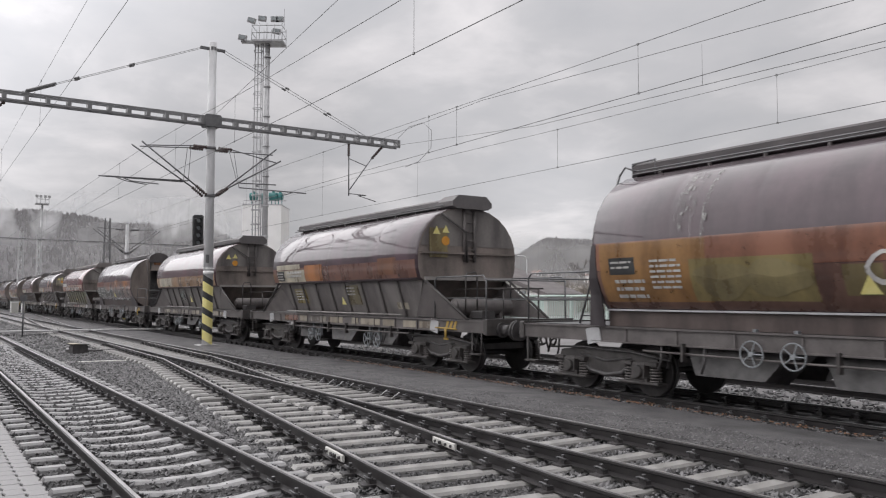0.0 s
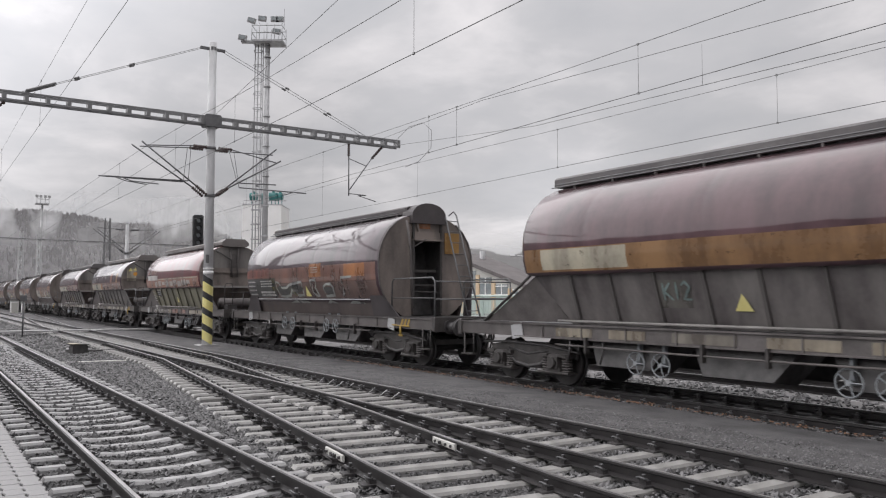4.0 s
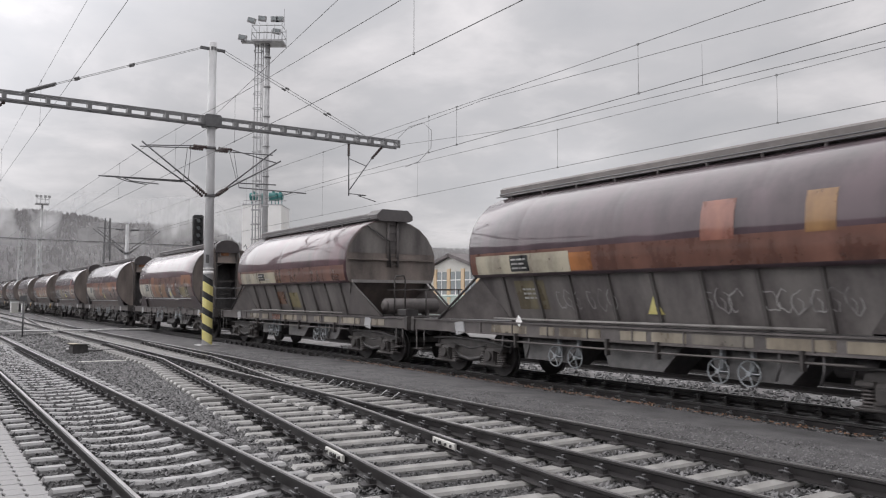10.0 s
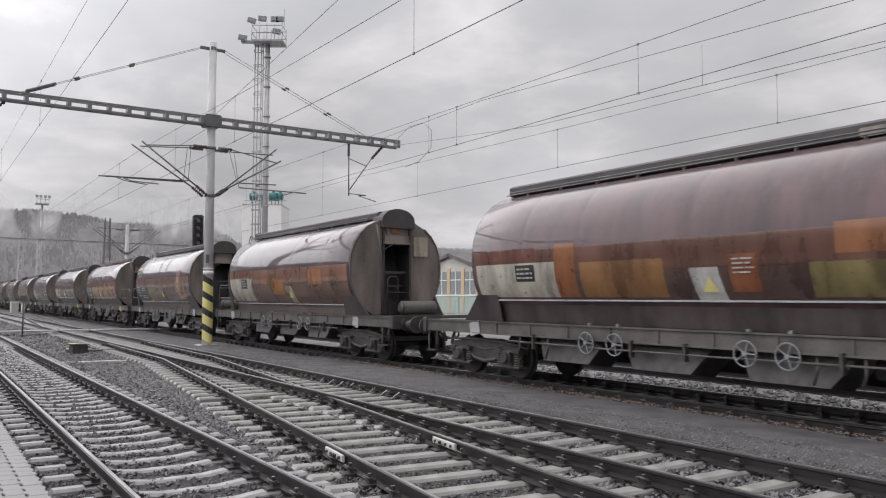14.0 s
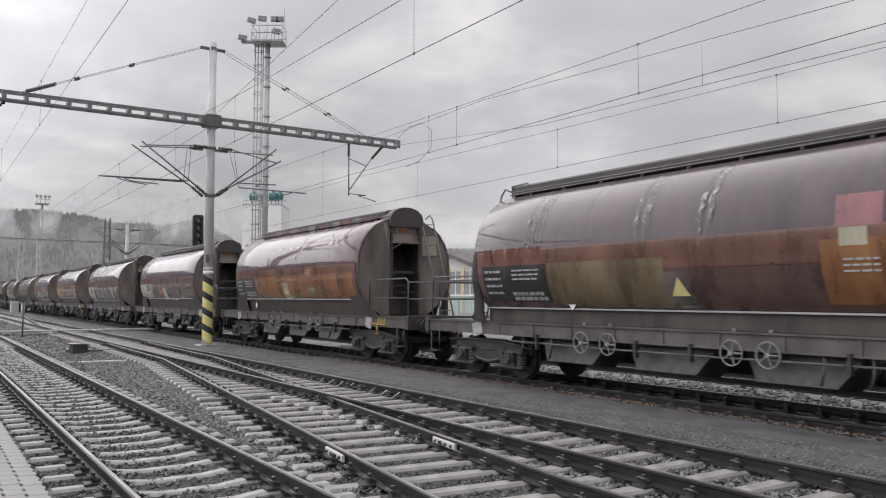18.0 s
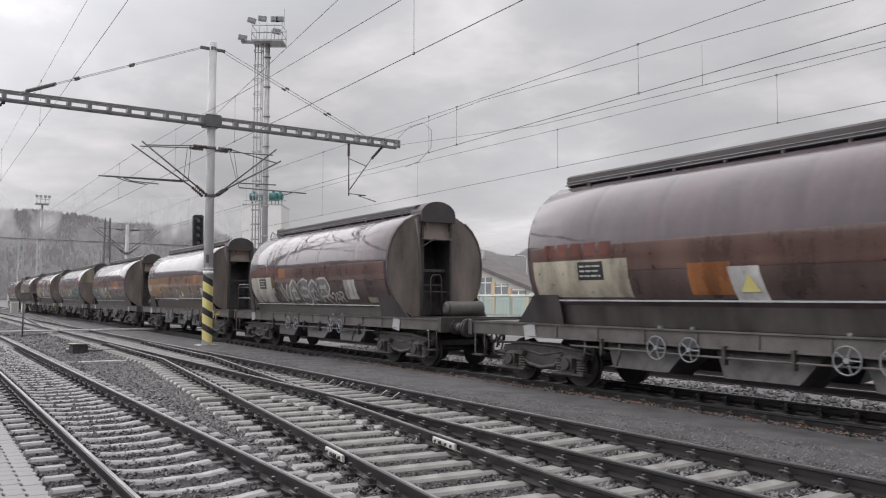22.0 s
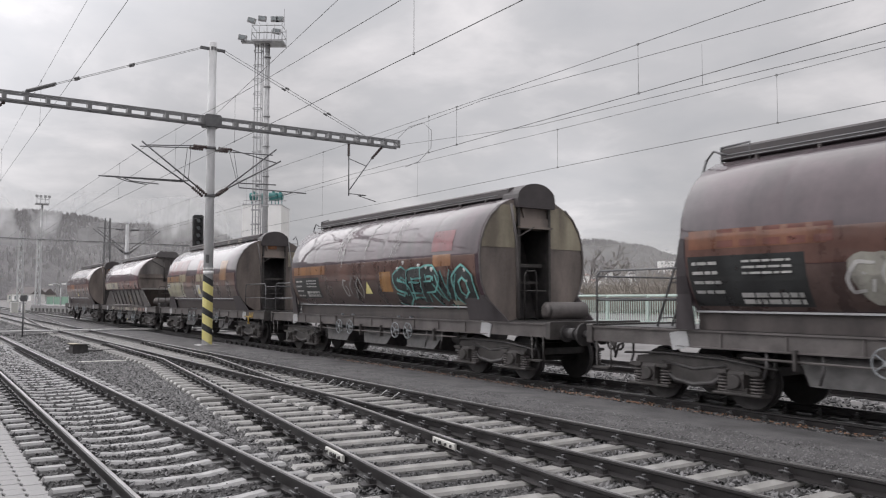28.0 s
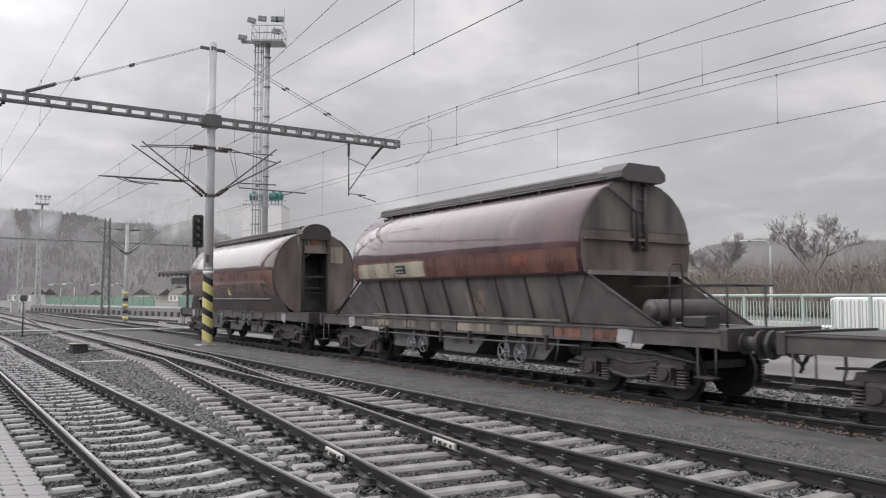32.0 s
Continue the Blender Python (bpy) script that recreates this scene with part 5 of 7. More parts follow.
def tag(i, x0, x1, z0, z1, seed, colour, w=0.05, loops=5, label="sprayed graffiti lines"):
    """Looping spray lines inside a rectangle."""
    rng = random.Random(seed)
    root, kind = WAGONS[i][0], TRAIN[i][0]
    step = (x1 - x0) / loops
    for k in range(loops):
        cx, cz = x0 + step * (k + 0.5), (z0 + z1) / 2
        a, b = step * rng.uniform(0.4, 0.62), (z1 - z0) * rng.uniform(0.38, 0.5)
        t0, t1 = rng.uniform(0, 2), rng.uniform(4.2, 7.4)
        q = rng.uniform(-0.25, 0.25)
        pts = [(cx + a * math.cos(t) + q * b * math.sin(t), cz + b * math.sin(t) * (1 - 0.35 * abs(math.cos(2 * t + k)))) for t in (t0 + (t1 - t0) * n / 18 for n in range(19))]
        part("graffiti_stroke", ribbon(kind, pts, w), M["decal"], root, label, colour)
        if rng.random() < 0.6:
            part("graffiti_stroke", ribbon(kind, [(cx - a * 0.3, cz + b * 0.2), (cx + a * 0.2, cz - b * 0.1), (cx + a * 0.05, cz - b * 0.7)], w), M["decal"], root, label, colour)


def bubble(i, x0, x1, z0, z1, n, colour, seed, label):
    """Filled fat graffiti shapes."""
    rng = random.Random(seed)
    root, kind = WAGONS[i][0], TRAIN[i][0]
    step = (x1 - x0) / n
    for k in range(n):
        cx, cz = x0 + step * (k + 0.5), (z0 + z1) / 2 + rng.uniform(-0.05, 0.05)
        a, b = step * 0.56, (z1 - z0) * 0.48
        off = 0.02 + 0.0012 * k
        m = 22
        pts = []
        for q in range(m):
            t = 2 * math.pi * q / m
            r = 1 + 0.13 * math.sin(3 * t + k * 1.7) + rng.uniform(-0.03, 0.03)
            pts.append((cx + a * r * math.cos(t), cz + b * r * math.sin(t)))
        sh = Shape().add([(cx, -(side_y(kind, cz) + off + 0.012), cz)] + [(p, -(side_y(kind, z) + off), z) for p, z in pts], [(0, 1 + q, 1 + (q + 1) % m) for q in range(m)])
        part("graffiti_fill", sh, M["decal"], root, label, colour)


def streaks(i, xs, seed):
    """Pale spill streaks running down from the hatches."""
    rng = random.Random(seed)
    root, kind = WAGONS[i][0], TRAIN[i][0]
    for x in xs:
        for q in range(3):
            u, lean, low = x + rng.uniform(-0.1, 0.1), rng.uniform(-0.05, 0.05), rng.uniform(2.5, 3.1)
            pts = [(u + lean * k / 24 + 0.012 * math.sin(k * 0.7 + x), 4.0 - (4.0 - low) * k / 24) for k in range(25)]
            sh = ribbon(kind, pts, rng.uniform(0.02, 0.07))
            sh.v = [(a, b + 0.022 - 0.0005 * (n // 2), d) for n, (a, b, d) in enumerate(sh.v)]
            part("spill_streak", sh, M["spill"], root, "pale spill streak")


def diamond(i, x, z=1.28):
    sh = Shape().add([(x - 0.1, -1.3, z), (x + 0.02, -1.3, z - 0.13), (x + 0.12, -1.3, z), (x, -1.3, z + 0.13)], [(0, 1, 2, 3)])
    part("label_card", sh, M["white"], WAGONS[i][0], "small white label card")


STROKES = {"S": [[(1, 0.85), (0.6, 1), (0.1, 0.8), (0.2, 0.55), (0.85, 0.45), (0.95, 0.2), (0.5, 0), (0, 0.12)]],
           "E": [[(1, 1), (0.1, 0.97), (0, 0), (0.95, 0.02)], [(0.05, 0.52), (0.8, 0.5)]],
           "R": [[(0, 0), (0.05, 1), (0.7, 1), (0.95, 0.75), (0.65, 0.5), (0.1, 0.48)], [(0.5, 0.48), (1, 0)]],
           "V": [[(0, 1), (0.5, 0), (1, 1)]], "A": [[(0, 0), (0.25, 0.8), (0.5, 1), (0.8, 0.8), (1, 0)], [(0.2, 0.4), (0.8, 0.4)]],
           "O": [[(0.5, 0), (0.08, 0.25), (0.05, 0.75), (0.5, 1), (0.92, 0.75), (0.95, 0.25), (0.5, 0)]],
           "P": [[(0.15, 0), (0.1, 0.5), (0, 0.9), (0.3, 1), (0.85, 0.95), (0.95, 0.6), (0.55, 0.3), (0.25, 0.45)]],
           "K": [[(0, 0), (0.05, 1)], [(0.9, 1), (0.1, 0.5), (1, 0)]], "I": [[(0.4, 0), (0.5, 1)]], "2": [[(0, 0.8), (0.5, 1), (0.9, 0.7), (0.1, 0), (1, 0)]]}


def graffiti(i, word, x0, x1, z0, z1, colour, w, fill=None, label="sprayed graffiti letters", fat=0.0):
    """Sprayed letters: a dark or grey body under outline strokes."""
    root, kind = WAGONS[i][0], TRAIN[i][0]
    rng = random.Random(i * 7 + len(word))
    step = (x1 - x0) / len(word)
    for k, ch in enumerate(word):
        a, b = x0 + k * step, step * 0.94
        lift = rng.uniform(-0.05, 0.05) * (z1 - z0)
        for st in STROKES[ch]:
            pts = []
            for (u, v), (u2, v2) in zip(st, st[1:]):
                pts += [(a + b * (u + (u2 - u) * q / 4), z0 + lift + (z1 - z0) * (v + (v2 - v) * q / 4)) for q in range(4)]
            pts.append((a + b * st[-1][0], z0 + lift + (z1 - z0) * st[-1][1]))
            if fill:
                sh = ribbon(kind, pts, fat)
                sh.v = [(p[0], p[1] + 0.006, p[2]) for p in sh.v]
                part("graffiti_fill", sh, M["decal"], root, label, fill)
                for off in (0.5, -0.5):
                    side = []
                    for q, p in enumerate(pts):
                        c, e = pts[max(q - 1, 0)], pts[min(q + 1, len(pts) - 1)]
                        d = Vector((e[0] - c[0], e[1] - c[1])).normalized()
                        side.append((p[0] - d.y * fat * off, p[1] + d.x * fat * off))
                    part("graffiti_stroke", ribbon(kind, side, w), M["decal"], root, label, colour)
            else:
                part("graffiti_stroke", ribbon(kind, pts, w), M["decal"], root, label, colour)


def decals():
    def box(i, *rows):
        for name, x0, z1, x1, z0, colour in rows:
            paint_on(i, name, x0, x1, z0, z1, colour)
    def text(i, x, z, rows, width, h=0.04, gap=0.09):
        part("lettering", bars(TRAIN[i][0], x, z, rows, width, h, gap, i * 3 + rows), M["letter"], WAGONS[i][0], "white lettering bars")
    P, CARD = "paint_patch", (0.2, 0.09, 0.045)
    box(0, (P, -4.95, 2.76, -2.61, 1.72, (0.3, 0.16, 0.06)), (P, -2.94, 2.42, -0.79, 1.74, OLIVE), ("sign_plate", -0.39, 2.25, 0.17, 1.82, (0.2, 0.16, 0.08)))
    black_panel(0, -4.72, -4.11, 2.2, 2.5)
    text(0, -3.75, 2.4, 6, 0.65)
    text(0, -4.6, 2.05, 3, 0.7, 0.06, 0.13)
    bubble(0, -2.8, -0.9, 1.82, 2.4, 2, (0.24, 0.2, 0.1), 1, "faded olive graffiti")
    triangle(0, -0.05, 1.84, 0.26)
    tag(0, 0.0, 2.6, 1.9, 2.5, 5, WHITE, 0.06, 3)
    streaks(0, (-3.1, -2.9, -2.6, 1.2), 1)
    box(1, (P, -4.26, 2.88, -2.28, 2.72, CREAM), (P, -4.22, 2.69, -1.92, 2.3, CREAM), (P, -1.91, 2.82, -0.58, 2.32, ORANGE), (P, 3.0, 2.85, 4.0, 2.4, (0.2, 0.09, 0.05)), ("data_panel", -3.4, 2.08, -2.45, 1.6, OLIVE), ("data_panel", 0.37, 2.15, 1.31, 1.58, (0.2, 0.17, 0.1)), ("card", 3.3, 1.66, 3.9, 1.48, CREAM))
    black_panel(1, -4.2, -3.6, 2.34, 2.67)
    text(1, -3.3, 2.58, 2, 1.2, 0.07, 0.12)
    text(1, -3.3, 1.98, 4, 0.7)
    text(1, 0.5, 2.05, 3, 0.6)
    triangle(1, 0.13, 1.58, 0.24)
    box(2, (P, -4.3, 2.74, -2.0, 2.34, CREAM), (P, 3.6, 2.74, 4.6, 2.4, (0.3, 0.19, 0.08)), ("data_panel", -1.6, 2.1, -0.9, 1.62, (0.2, 0.19, 0.17)))
    graffiti(2, "KI2", -1.45, -0.85, 1.75, 2.05, (0.3, 0.4, 0.38), 0.04, label="pale green scribbled tag")
    triangle(2, 0.09, 1.58, 0.28)
    box(3, (P, -5.05, 2.76, -3.3, 2.5, (0.24, 0.08, 0.06)), (P, 0.62, 2.86, 1.5, 2.44, ORANGE), (P, 3.1, 2.78, 4.4, 2.4, ORANGE))
    black_panel(3, -5.0, -2.3, 1.8, 2.47)
    brand_bars(3, -4.82, -2.77, 2.55, 2.83)
    text(3, 0.8, 2.72, 3, 0.5, 0.025, 0.07)
    grey = (0.4, 0.42, 0.4)
    for pts in ([(-2.23, 2.33), (-1.95, 2.3), (-1.75, 2.12), (-1.3, 2.12), (-1.0, 2.22), (-0.6, 2.26), (-0.02, 2.3), (-0.02, 1.87), (-0.5, 1.86), (-0.6, 2.02), (-0.9, 2.04), (-1.15, 1.86), (-1.6, 1.82), (-2.05, 1.84), (-2.15, 2.1), (-2.23, 2.33)],
                [(0.66, 2.33), (0.8, 1.95), (1.0, 1.84), (1.15, 1.84), (1.05, 2.1), (1.1, 2.35), (0.66, 2.33)], [(1.6, 2.11), (1.63, 1.83), (2.25, 1.86), (2.3, 2.1), (2.18, 2.2), (1.85, 2.2), (1.6, 2.11)],
                [(3.6, 2.4), (2.91, 2.38), (2.95, 1.92), (2.8, 1.86)], [(-1.47, 1.6), (-0.9, 1.66), (0.0, 1.64), (0.58, 1.42), (-0.2, 1.42), (-1.2, 1.42)], [(1.3, 1.38), (1.5, 1.6), (1.75, 1.68), (2.1, 1.6), (2.5, 1.4)], [(2.85, 1.4), (3.0, 1.6), (3.3, 1.66), (3.9, 1.62)]):
        part("graffiti_stroke", ribbon("B", pts, 0.075), M["decal"], WAGONS[3][0], "pale outline graffiti", grey)
    bubble(3, -2.1, -0.1, 1.86, 2.25, 2, (0.06, 0.06, 0.06), 4, "dark graffiti fill")
    bubble(3, 1.65, 2.25, 1.86, 2.16, 1, (0.06, 0.06, 0.06), 4, "dark graffiti fill")
    triangle(3, 0.33, 1.83, 0.34)
    box(4, (P, -4.47, 2.93, -2.42, 2.68, WHITE), ("pale_line", -2.2, 2.74, 4.6, 2.69, CREAM), ("sign_plate", -3.74, 2.2, -2.74, 1.8, CREAM), ("data_panel", -4.5, 2.15, -3.95, 1.5, OLIVE))
    for k in range(9):
        paint_on(4, "peeled_patch", -3.0 + 0.72 * k, -2.5 + 0.74 * k, 2.32 + 0.05 * (k % 3), 2.58 + 0.05 * (k % 2), (0.5, 0.46, 0.42), 0.1)
    black_panel(4, -3.65, -2.83, 1.86, 2.14)
    text(4, -4.4, 2.05, 6, 0.4)
    triangle(4, 0.08, 1.55, 0.28)
    diamond(4, -3.57, 1.3)
    brand_bars(4, -4.3, -2.6, 3.0, 3.2)
    box(5, (P, -4.37, 2.7, -1.34, 2.3, CREAM), (P, -1.33, 2.66, -0.73, 2.32, ORANGE), (P, 1.76, 3.34, 2.39, 2.7, (0.34, 0.14, 0.1)), (P, 3.57, 3.32, 4.03, 2.72, (0.3, 0.16, 0.06)), ("data_panel", -3.36, 2.15, -2.4, 1.55, (0.22, 0.19, 0.12)))
    black_panel(5, -3.16, -2.56, 2.34, 2.67)
    text(5, -3.1, 1.95, 3, 0.5)
    triangle(5, 0.42, 1.5, 0.32)
    for x in (-2.1, -1.2, 1.5, 2.6, 3.4):
        tag(5, x, x + 0.75, 1.5, 2.0, int(x * 10), PALE, 0.022, 3)
    diamond(5, -3.21, 1.3)
    box(6, (P, -4.5, 2.68, -1.0, 2.3, CREAM), (P, -1.65, 2.0, -0.93, 1.56, CARD), ("data_panel", -0.76, 1.96, 0.22, 1.45, (0.3, 0.26, 0.14)))
    black_panel(6, -2.6, -2.0, 2.4, 2.65)
    text(6, -1.9, 2.42, 1, 0.5)
    box(7, (P, -4.95, 2.5, -2.35, 1.8, (0.55, 0.52, 0.44)), (P, -2.35, 2.84, -1.77, 1.8, (0.34, 0.13, 0.05)), (P, -1.64, 2.46, 0.38, 1.8, (0.3, 0.15, 0.06)), ("data_panel", 1.67, 2.47, 2.19, 1.88, (0.3, 0.11, 0.05)), (P, 3.0, 2.3, 4.3, 1.8, OLIVE), (P, 3.4, 2.84, 4.9, 2.4, (0.3, 0.12, 0.05)))
    black_panel(7, -3.57, -2.96, 2.12, 2.46)
    brand_bars(7, -4.8, -2.86, 2.56, 2.8)
    text(7, 1.75, 2.38, 4, 0.38, 0.025, 0.07)
    triangle(7, 1.27, 1.88, 0.26, WHITE)
    box(8, (P, -4.95, 2.5, -2.5, 1.66, (0.55, 0.52, 0.44)), (P, -0.6, 2.4, 0.5, 1.9, ORANGE), (P, 2.6, 2.7, 3.6, 2.2, ORANGE))
    black_panel(8, -3.7, -3.05, 2.12, 2.48)
    brand_bars(8, -4.6, -2.8, 2.56, 2.82)
    triangle(8, 1.0, 1.78, 0.28, CREAM)
    box(9, (P, -2.7, 2.48, 0.27, 1.62, (0.22, 0.17, 0.1)), (P, 3.07, 2.6, 4.6, 1.7, (0.32, 0.15, 0.06)), (P, 3.3, 3.2, 3.95, 2.76, (0.3, 0.1, 0.11)), ("card", 3.35, 2.75, 3.74, 2.5, CREAM), ("card", 0.45, 1.74, 0.78, 1.63, CREAM))
    black_panel(9, -4.84, -2.72, 1.7, 2.46)
    brand_bars(9, -4.76, -2.77, 2.58, 2.83)
    text(9, 3.4, 2.3, 3, 0.5, 0.03, 0.08)
    triangle(9, 0.54, 1.82, 0.32, (0.2, 0.17, 0.16))
    streaks(9, (-3.4, -3.1, -2.9, -0.4, -0.15, 1.0, 1.25), 2)
    diamond(9, -2.25, 1.67)
    box(10, (P, -3.0, 2.52, 4.9, 1.8, (0.34, 0.15, 0.06)), ("card", 1.59, 2.75, 2.08, 2.46, (0.4, 0.2, 0.08)), ("data_panel", 1.65, 2.17, 2.41, 1.86, (0.26, 0.2, 0.08)))
    black_panel(10, -4.96, -3.0, 1.8, 2.5)
    brand_bars(10, -4.02, -1.72, 2.56, 2.8)
    text(10, 1.65, 2.65, 3, 0.36, 0.025, 0.07)
    text(10, 1.75, 2.06, 2, 0.5, 0.025, 0.07)
    triangle(10, -0.12, 1.9, 0.28, CREAM)
    for x, z in ((-1.08, 3.42), (-0.07, 3.42), (0.5, 3.42), (3.02, 3.42)):
        paint_on(10, "paint_dash", x, x + 0.28, z, z + 0.07, CREAM)
    paint_on(10, "paint_dash", 0.58, 0.69, 3.09, 3.2, CREAM)
    diamond(10, -3.53, 1.5)
    box(11, (P, -4.95, 2.5, -2.4, 1.8, (0.52, 0.48, 0.38)), (P, -1.1, 2.36, -0.28, 1.84, ORANGE))
    tag(11, 2.2, 3.6, 1.9, 2.25, 21, (0.45, 0.33, 0.14), 0.03, 4, "ochre sprayed scribble")
    black_panel(11, -3.66, -3.0, 2.12, 2.46)
    brand_bars(11, -4.6, -2.7, 2.57, 2.82)
    triangle(11, 0.02, 1.88, 0.28, WHITE)
    box(12, (P, -4.89, 2.5, -2.95, 1.62, (0.58, 0.56, 0.5)), (P, -2.24, 2.78, -1.67, 2.45, ORANGE), ("sign_plate", 2.73, 2.31, 3.45, 1.74, WHITE), (P, 4.0, 1.8, 4.6, 1.65, CREAM))
    black_panel(12, -4.09, -3.45, 2.1, 2.45)
    brand_bars(12, -4.17, -2.25, 2.58, 2.85)
    graffiti(12, "KISAR", -3.46, -2.65, 1.9, 2.1, WHITE, 0.03)
    graffiti(12, "22", -3.2, -2.8, 1.66, 1.85, WHITE, 0.03)
    graffiti(12, "VASAR", -2.1, 1.75, 1.64, 2.24, WHITE, 0.06, (0.25, 0.24, 0.24), "bold white graffiti letters with grey fill", 0.26)
    graffiti(12, "2AR", 1.79, 2.6, 1.64, 1.95, WHITE, 0.045)
    streaks(12, (-3.3, -3.0, -2.6, -2.4, -1.2, -0.7, 0.8), 3)
    box(13, (P, -5.0, 2.76, -1.75, 1.85, (0.3, 0.16, 0.06)), ("card", 0.4, 2.15, 0.85, 1.84, CREAM), (P, 3.37, 2.79, 4.23, 2.46, ORANGE), ("card", 4.26, 2.2, 4.66, 1.84, WHITE), ("card", -4.9, 2.45, -4.3, 2.15, CREAM))
    triangle(13, 1.35, 1.86, 0.28)
    black_panel(14, -5.0, -2.95, 1.66, 2.45)
    brand_bars(14, -4.4, -2.4, 2.58, 2.86)
    bubble(14, -2.3, 0.1, 1.7, 2.45, 4, (0.42, 0.41, 0.36), 5, "pale bubble graffiti")
    tag(14, -2.3, 0.1, 1.7, 2.45, 15, WHITE, 0.05, 5, "pale graffiti outline")
    triangle(14, 0.5, 1.78, 0.3, CREAM)
    box(14, (P, -4.95, 2.86, -2.6, 2.56, (0.22, 0.09, 0.05)), (P, 1.5, 2.8, 3.6, 2.3, ORANGE))
    box(15, (P, -4.85, 2.76, -2.5, 2.5, (0.32, 0.15, 0.06)), (P, 0.95, 2.48, 1.55, 1.95, (0.42, 0.22, 0.08)), (P, 3.57, 3.4, 4.47, 2.9, (0.22, 0.06, 0.07)), (P, 3.66, 2.82, 4.43, 2.54, (0.36, 0.18, 0.09)), ("card", 4.2, 1.72, 4.9, 1.62, CREAM))
    black_panel(15, -4.8, -2.95, 1.78, 2.42)
    tag(15, -1.25, -0.05, 1.72, 2.42, 12, PALE, 0.045, 3)
    triangle(15, 0.22, 1.9, 0.34)
    graffiti(15, "SERVO", 1.75, 5.25, 1.66, 2.42, TEAL, 0.045, (0.03, 0.035, 0.035), "teal-outlined black graffiti letters", 0.27)
    for x, z in ((1.9, 2.5), (2.2, 2.66), (2.95, 2.55), (3.3, 2.52), (3.55, 2.45), (4.95, 2.4), (5.0, 2.15), (1.7, 1.68)):
        bubble(15, x, x + 0.11, z, z + 0.12, 1, WHITE, 3, "white spray dot")
    for s in (-1, 1):
        rim = [(y, 2.7 + (z - 2.7) * 0.985) for y, z in [(side_y("B", 2.95 + 0.1 * q) * 0.97, 2.95 + 0.1 * q) for q in range(11)] if y > 0.52]
        pts = [(BL + 0.012, s * 0.52, rim[0][1])] + [(BL + 0.012, s * y, z) for y, z in rim] + [(BL + 0.012, s * 0.52, rim[-1][1])]
        part("end_panel", Shape().add(pts, [tuple(range(len(pts)) if s > 0 else reversed(range(len(pts))))]), M["lowside"], WAGONS[15][0], "cream-painted upper end sheet", (0.4, 0.36, 0.27))
    streaks(15, (-1.5, -1.2, 1.6, 1.85, 0.2), 4)
    box(16, (P, -4.85, 3.55, -1.76, 2.86, (0.16, 0.055, 0.06)), (P, -2.87, 2.86, -1.82, 2.52, (0.42, 0.36, 0.22)), (P, -5.0, 2.8, -2.95, 2.55, (0.3, 0.16, 0.07)), (P, -0.08, 3.45, 1.05, 2.84, (0.26, 0.09, 0.08)), (P, -0.1, 2.82, 1.0, 2.5, (0.44, 0.37, 0.25)), (P, -5.0, 2.5, -2.22, 1.82, (0.36, 0.33, 0.22)), (P, 3.2, 3.3, 4.0, 2.5, (0.36, 0.2, 0.1)))
    black_panel(16, -5.0, -4.5, 2.27, 2.46)
    triangle(16, 0.16, 1.95, 0.3, WHITE)
    box(17, (P, -4.5, 2.7, -1.0, 2.32, CREAM), (P, 0.3, 1.95, 1.0, 1.45, (0.32, 0.26, 0.2)), (P, 2.4, 2.7, 3.0, 2.45, (0.3, 0.1, 0.07)))
    black_panel(17, -2.4, -1.9, 2.4, 2.62)
    box(18, (P, -3.0, 2.8, -1.6, 2.4, ORANGE))
    triangle(18, 0.2, 1.88, 0.3)
    # red and cream chequer along the hood
    for k, x in enumerate((-4.3, -3.6, -2.9, -2.2, -1.5, -0.6, 0.4, 1.3, 2.1, 2.8, 3.5)):
        part("hood_panel", Shape().add([(x, -0.514, 4.15), (x + 0.6, -0.514, 4.15), (x + 0.6, -0.514, 4.29), (x, -0.514, 4.29)], [(0, 1, 2, 3)]), M["lowside"], WAGONS[10][0], "faded red or cream hood panel", (0.4, 0.37, 0.34) if k % 2 else (0.3, 0.12, 0.11))
    for i, x, w in ((16, -2.9, 0.35), (16, -2.1, 0.4), (16, 0.9, 0.35), (16, 2.3, 0.5), (7, 3.2, 0.9)):
        part("hood_panel", Shape().add([(x, -0.514, 4.15), (x + w, -0.514, 4.15), (x + w, -0.514, 4.29), (x, -0.514, 4.29)], [(0, 1, 2, 3)]), M["lowside"], WAGONS[i][0], "faded cream hood panel", (0.42, 0.39, 0.33))
    # patched paint on the sole bars of the ribbed wagons
    rng = random.Random(77)
    for i in (1, 2, 4, 5, 6, 17):
        x = -4.2
        while x < 5.2:
            w = rng.uniform(0.4, 1.3)
            part("sole_plate", Shape().box((x + w / 2, -1.276, 1.11), (w, 0.008, 0.17)), M["decal"], WAGONS[i][0], "", rng.choice(((0.3, 0.26, 0.2), (0.22, 0.2, 0.17), (0.26, 0.13, 0.1), (0.36, 0.32, 0.25))))
            x += w + rng.uniform(0.05, 0.7)
    # end faces: warning labels on the flat-ended wagons
    for i in (1, 2, 5):
        root = WAGONS[i][0]
        if i in (1, 5):
            part("end_label", Shape().box((AL + 0.03, -0.95, 3.2), (0.012, 0.55, 0.75)), M["decal"], root, "yellowed warning panel", CREAM if i == 5 else OLIVE)
        for y, z in ((-1.02, 3.42), (-0.74, 3.46)):
            part("warning_triangle", Shape().add([(AL + 0.045, y - 0.11, z), (AL + 0.045, y + 0.11, z), (AL + 0.045, y, z + 0.2)], [(0, 1, 2)]), M["yellow"], root)
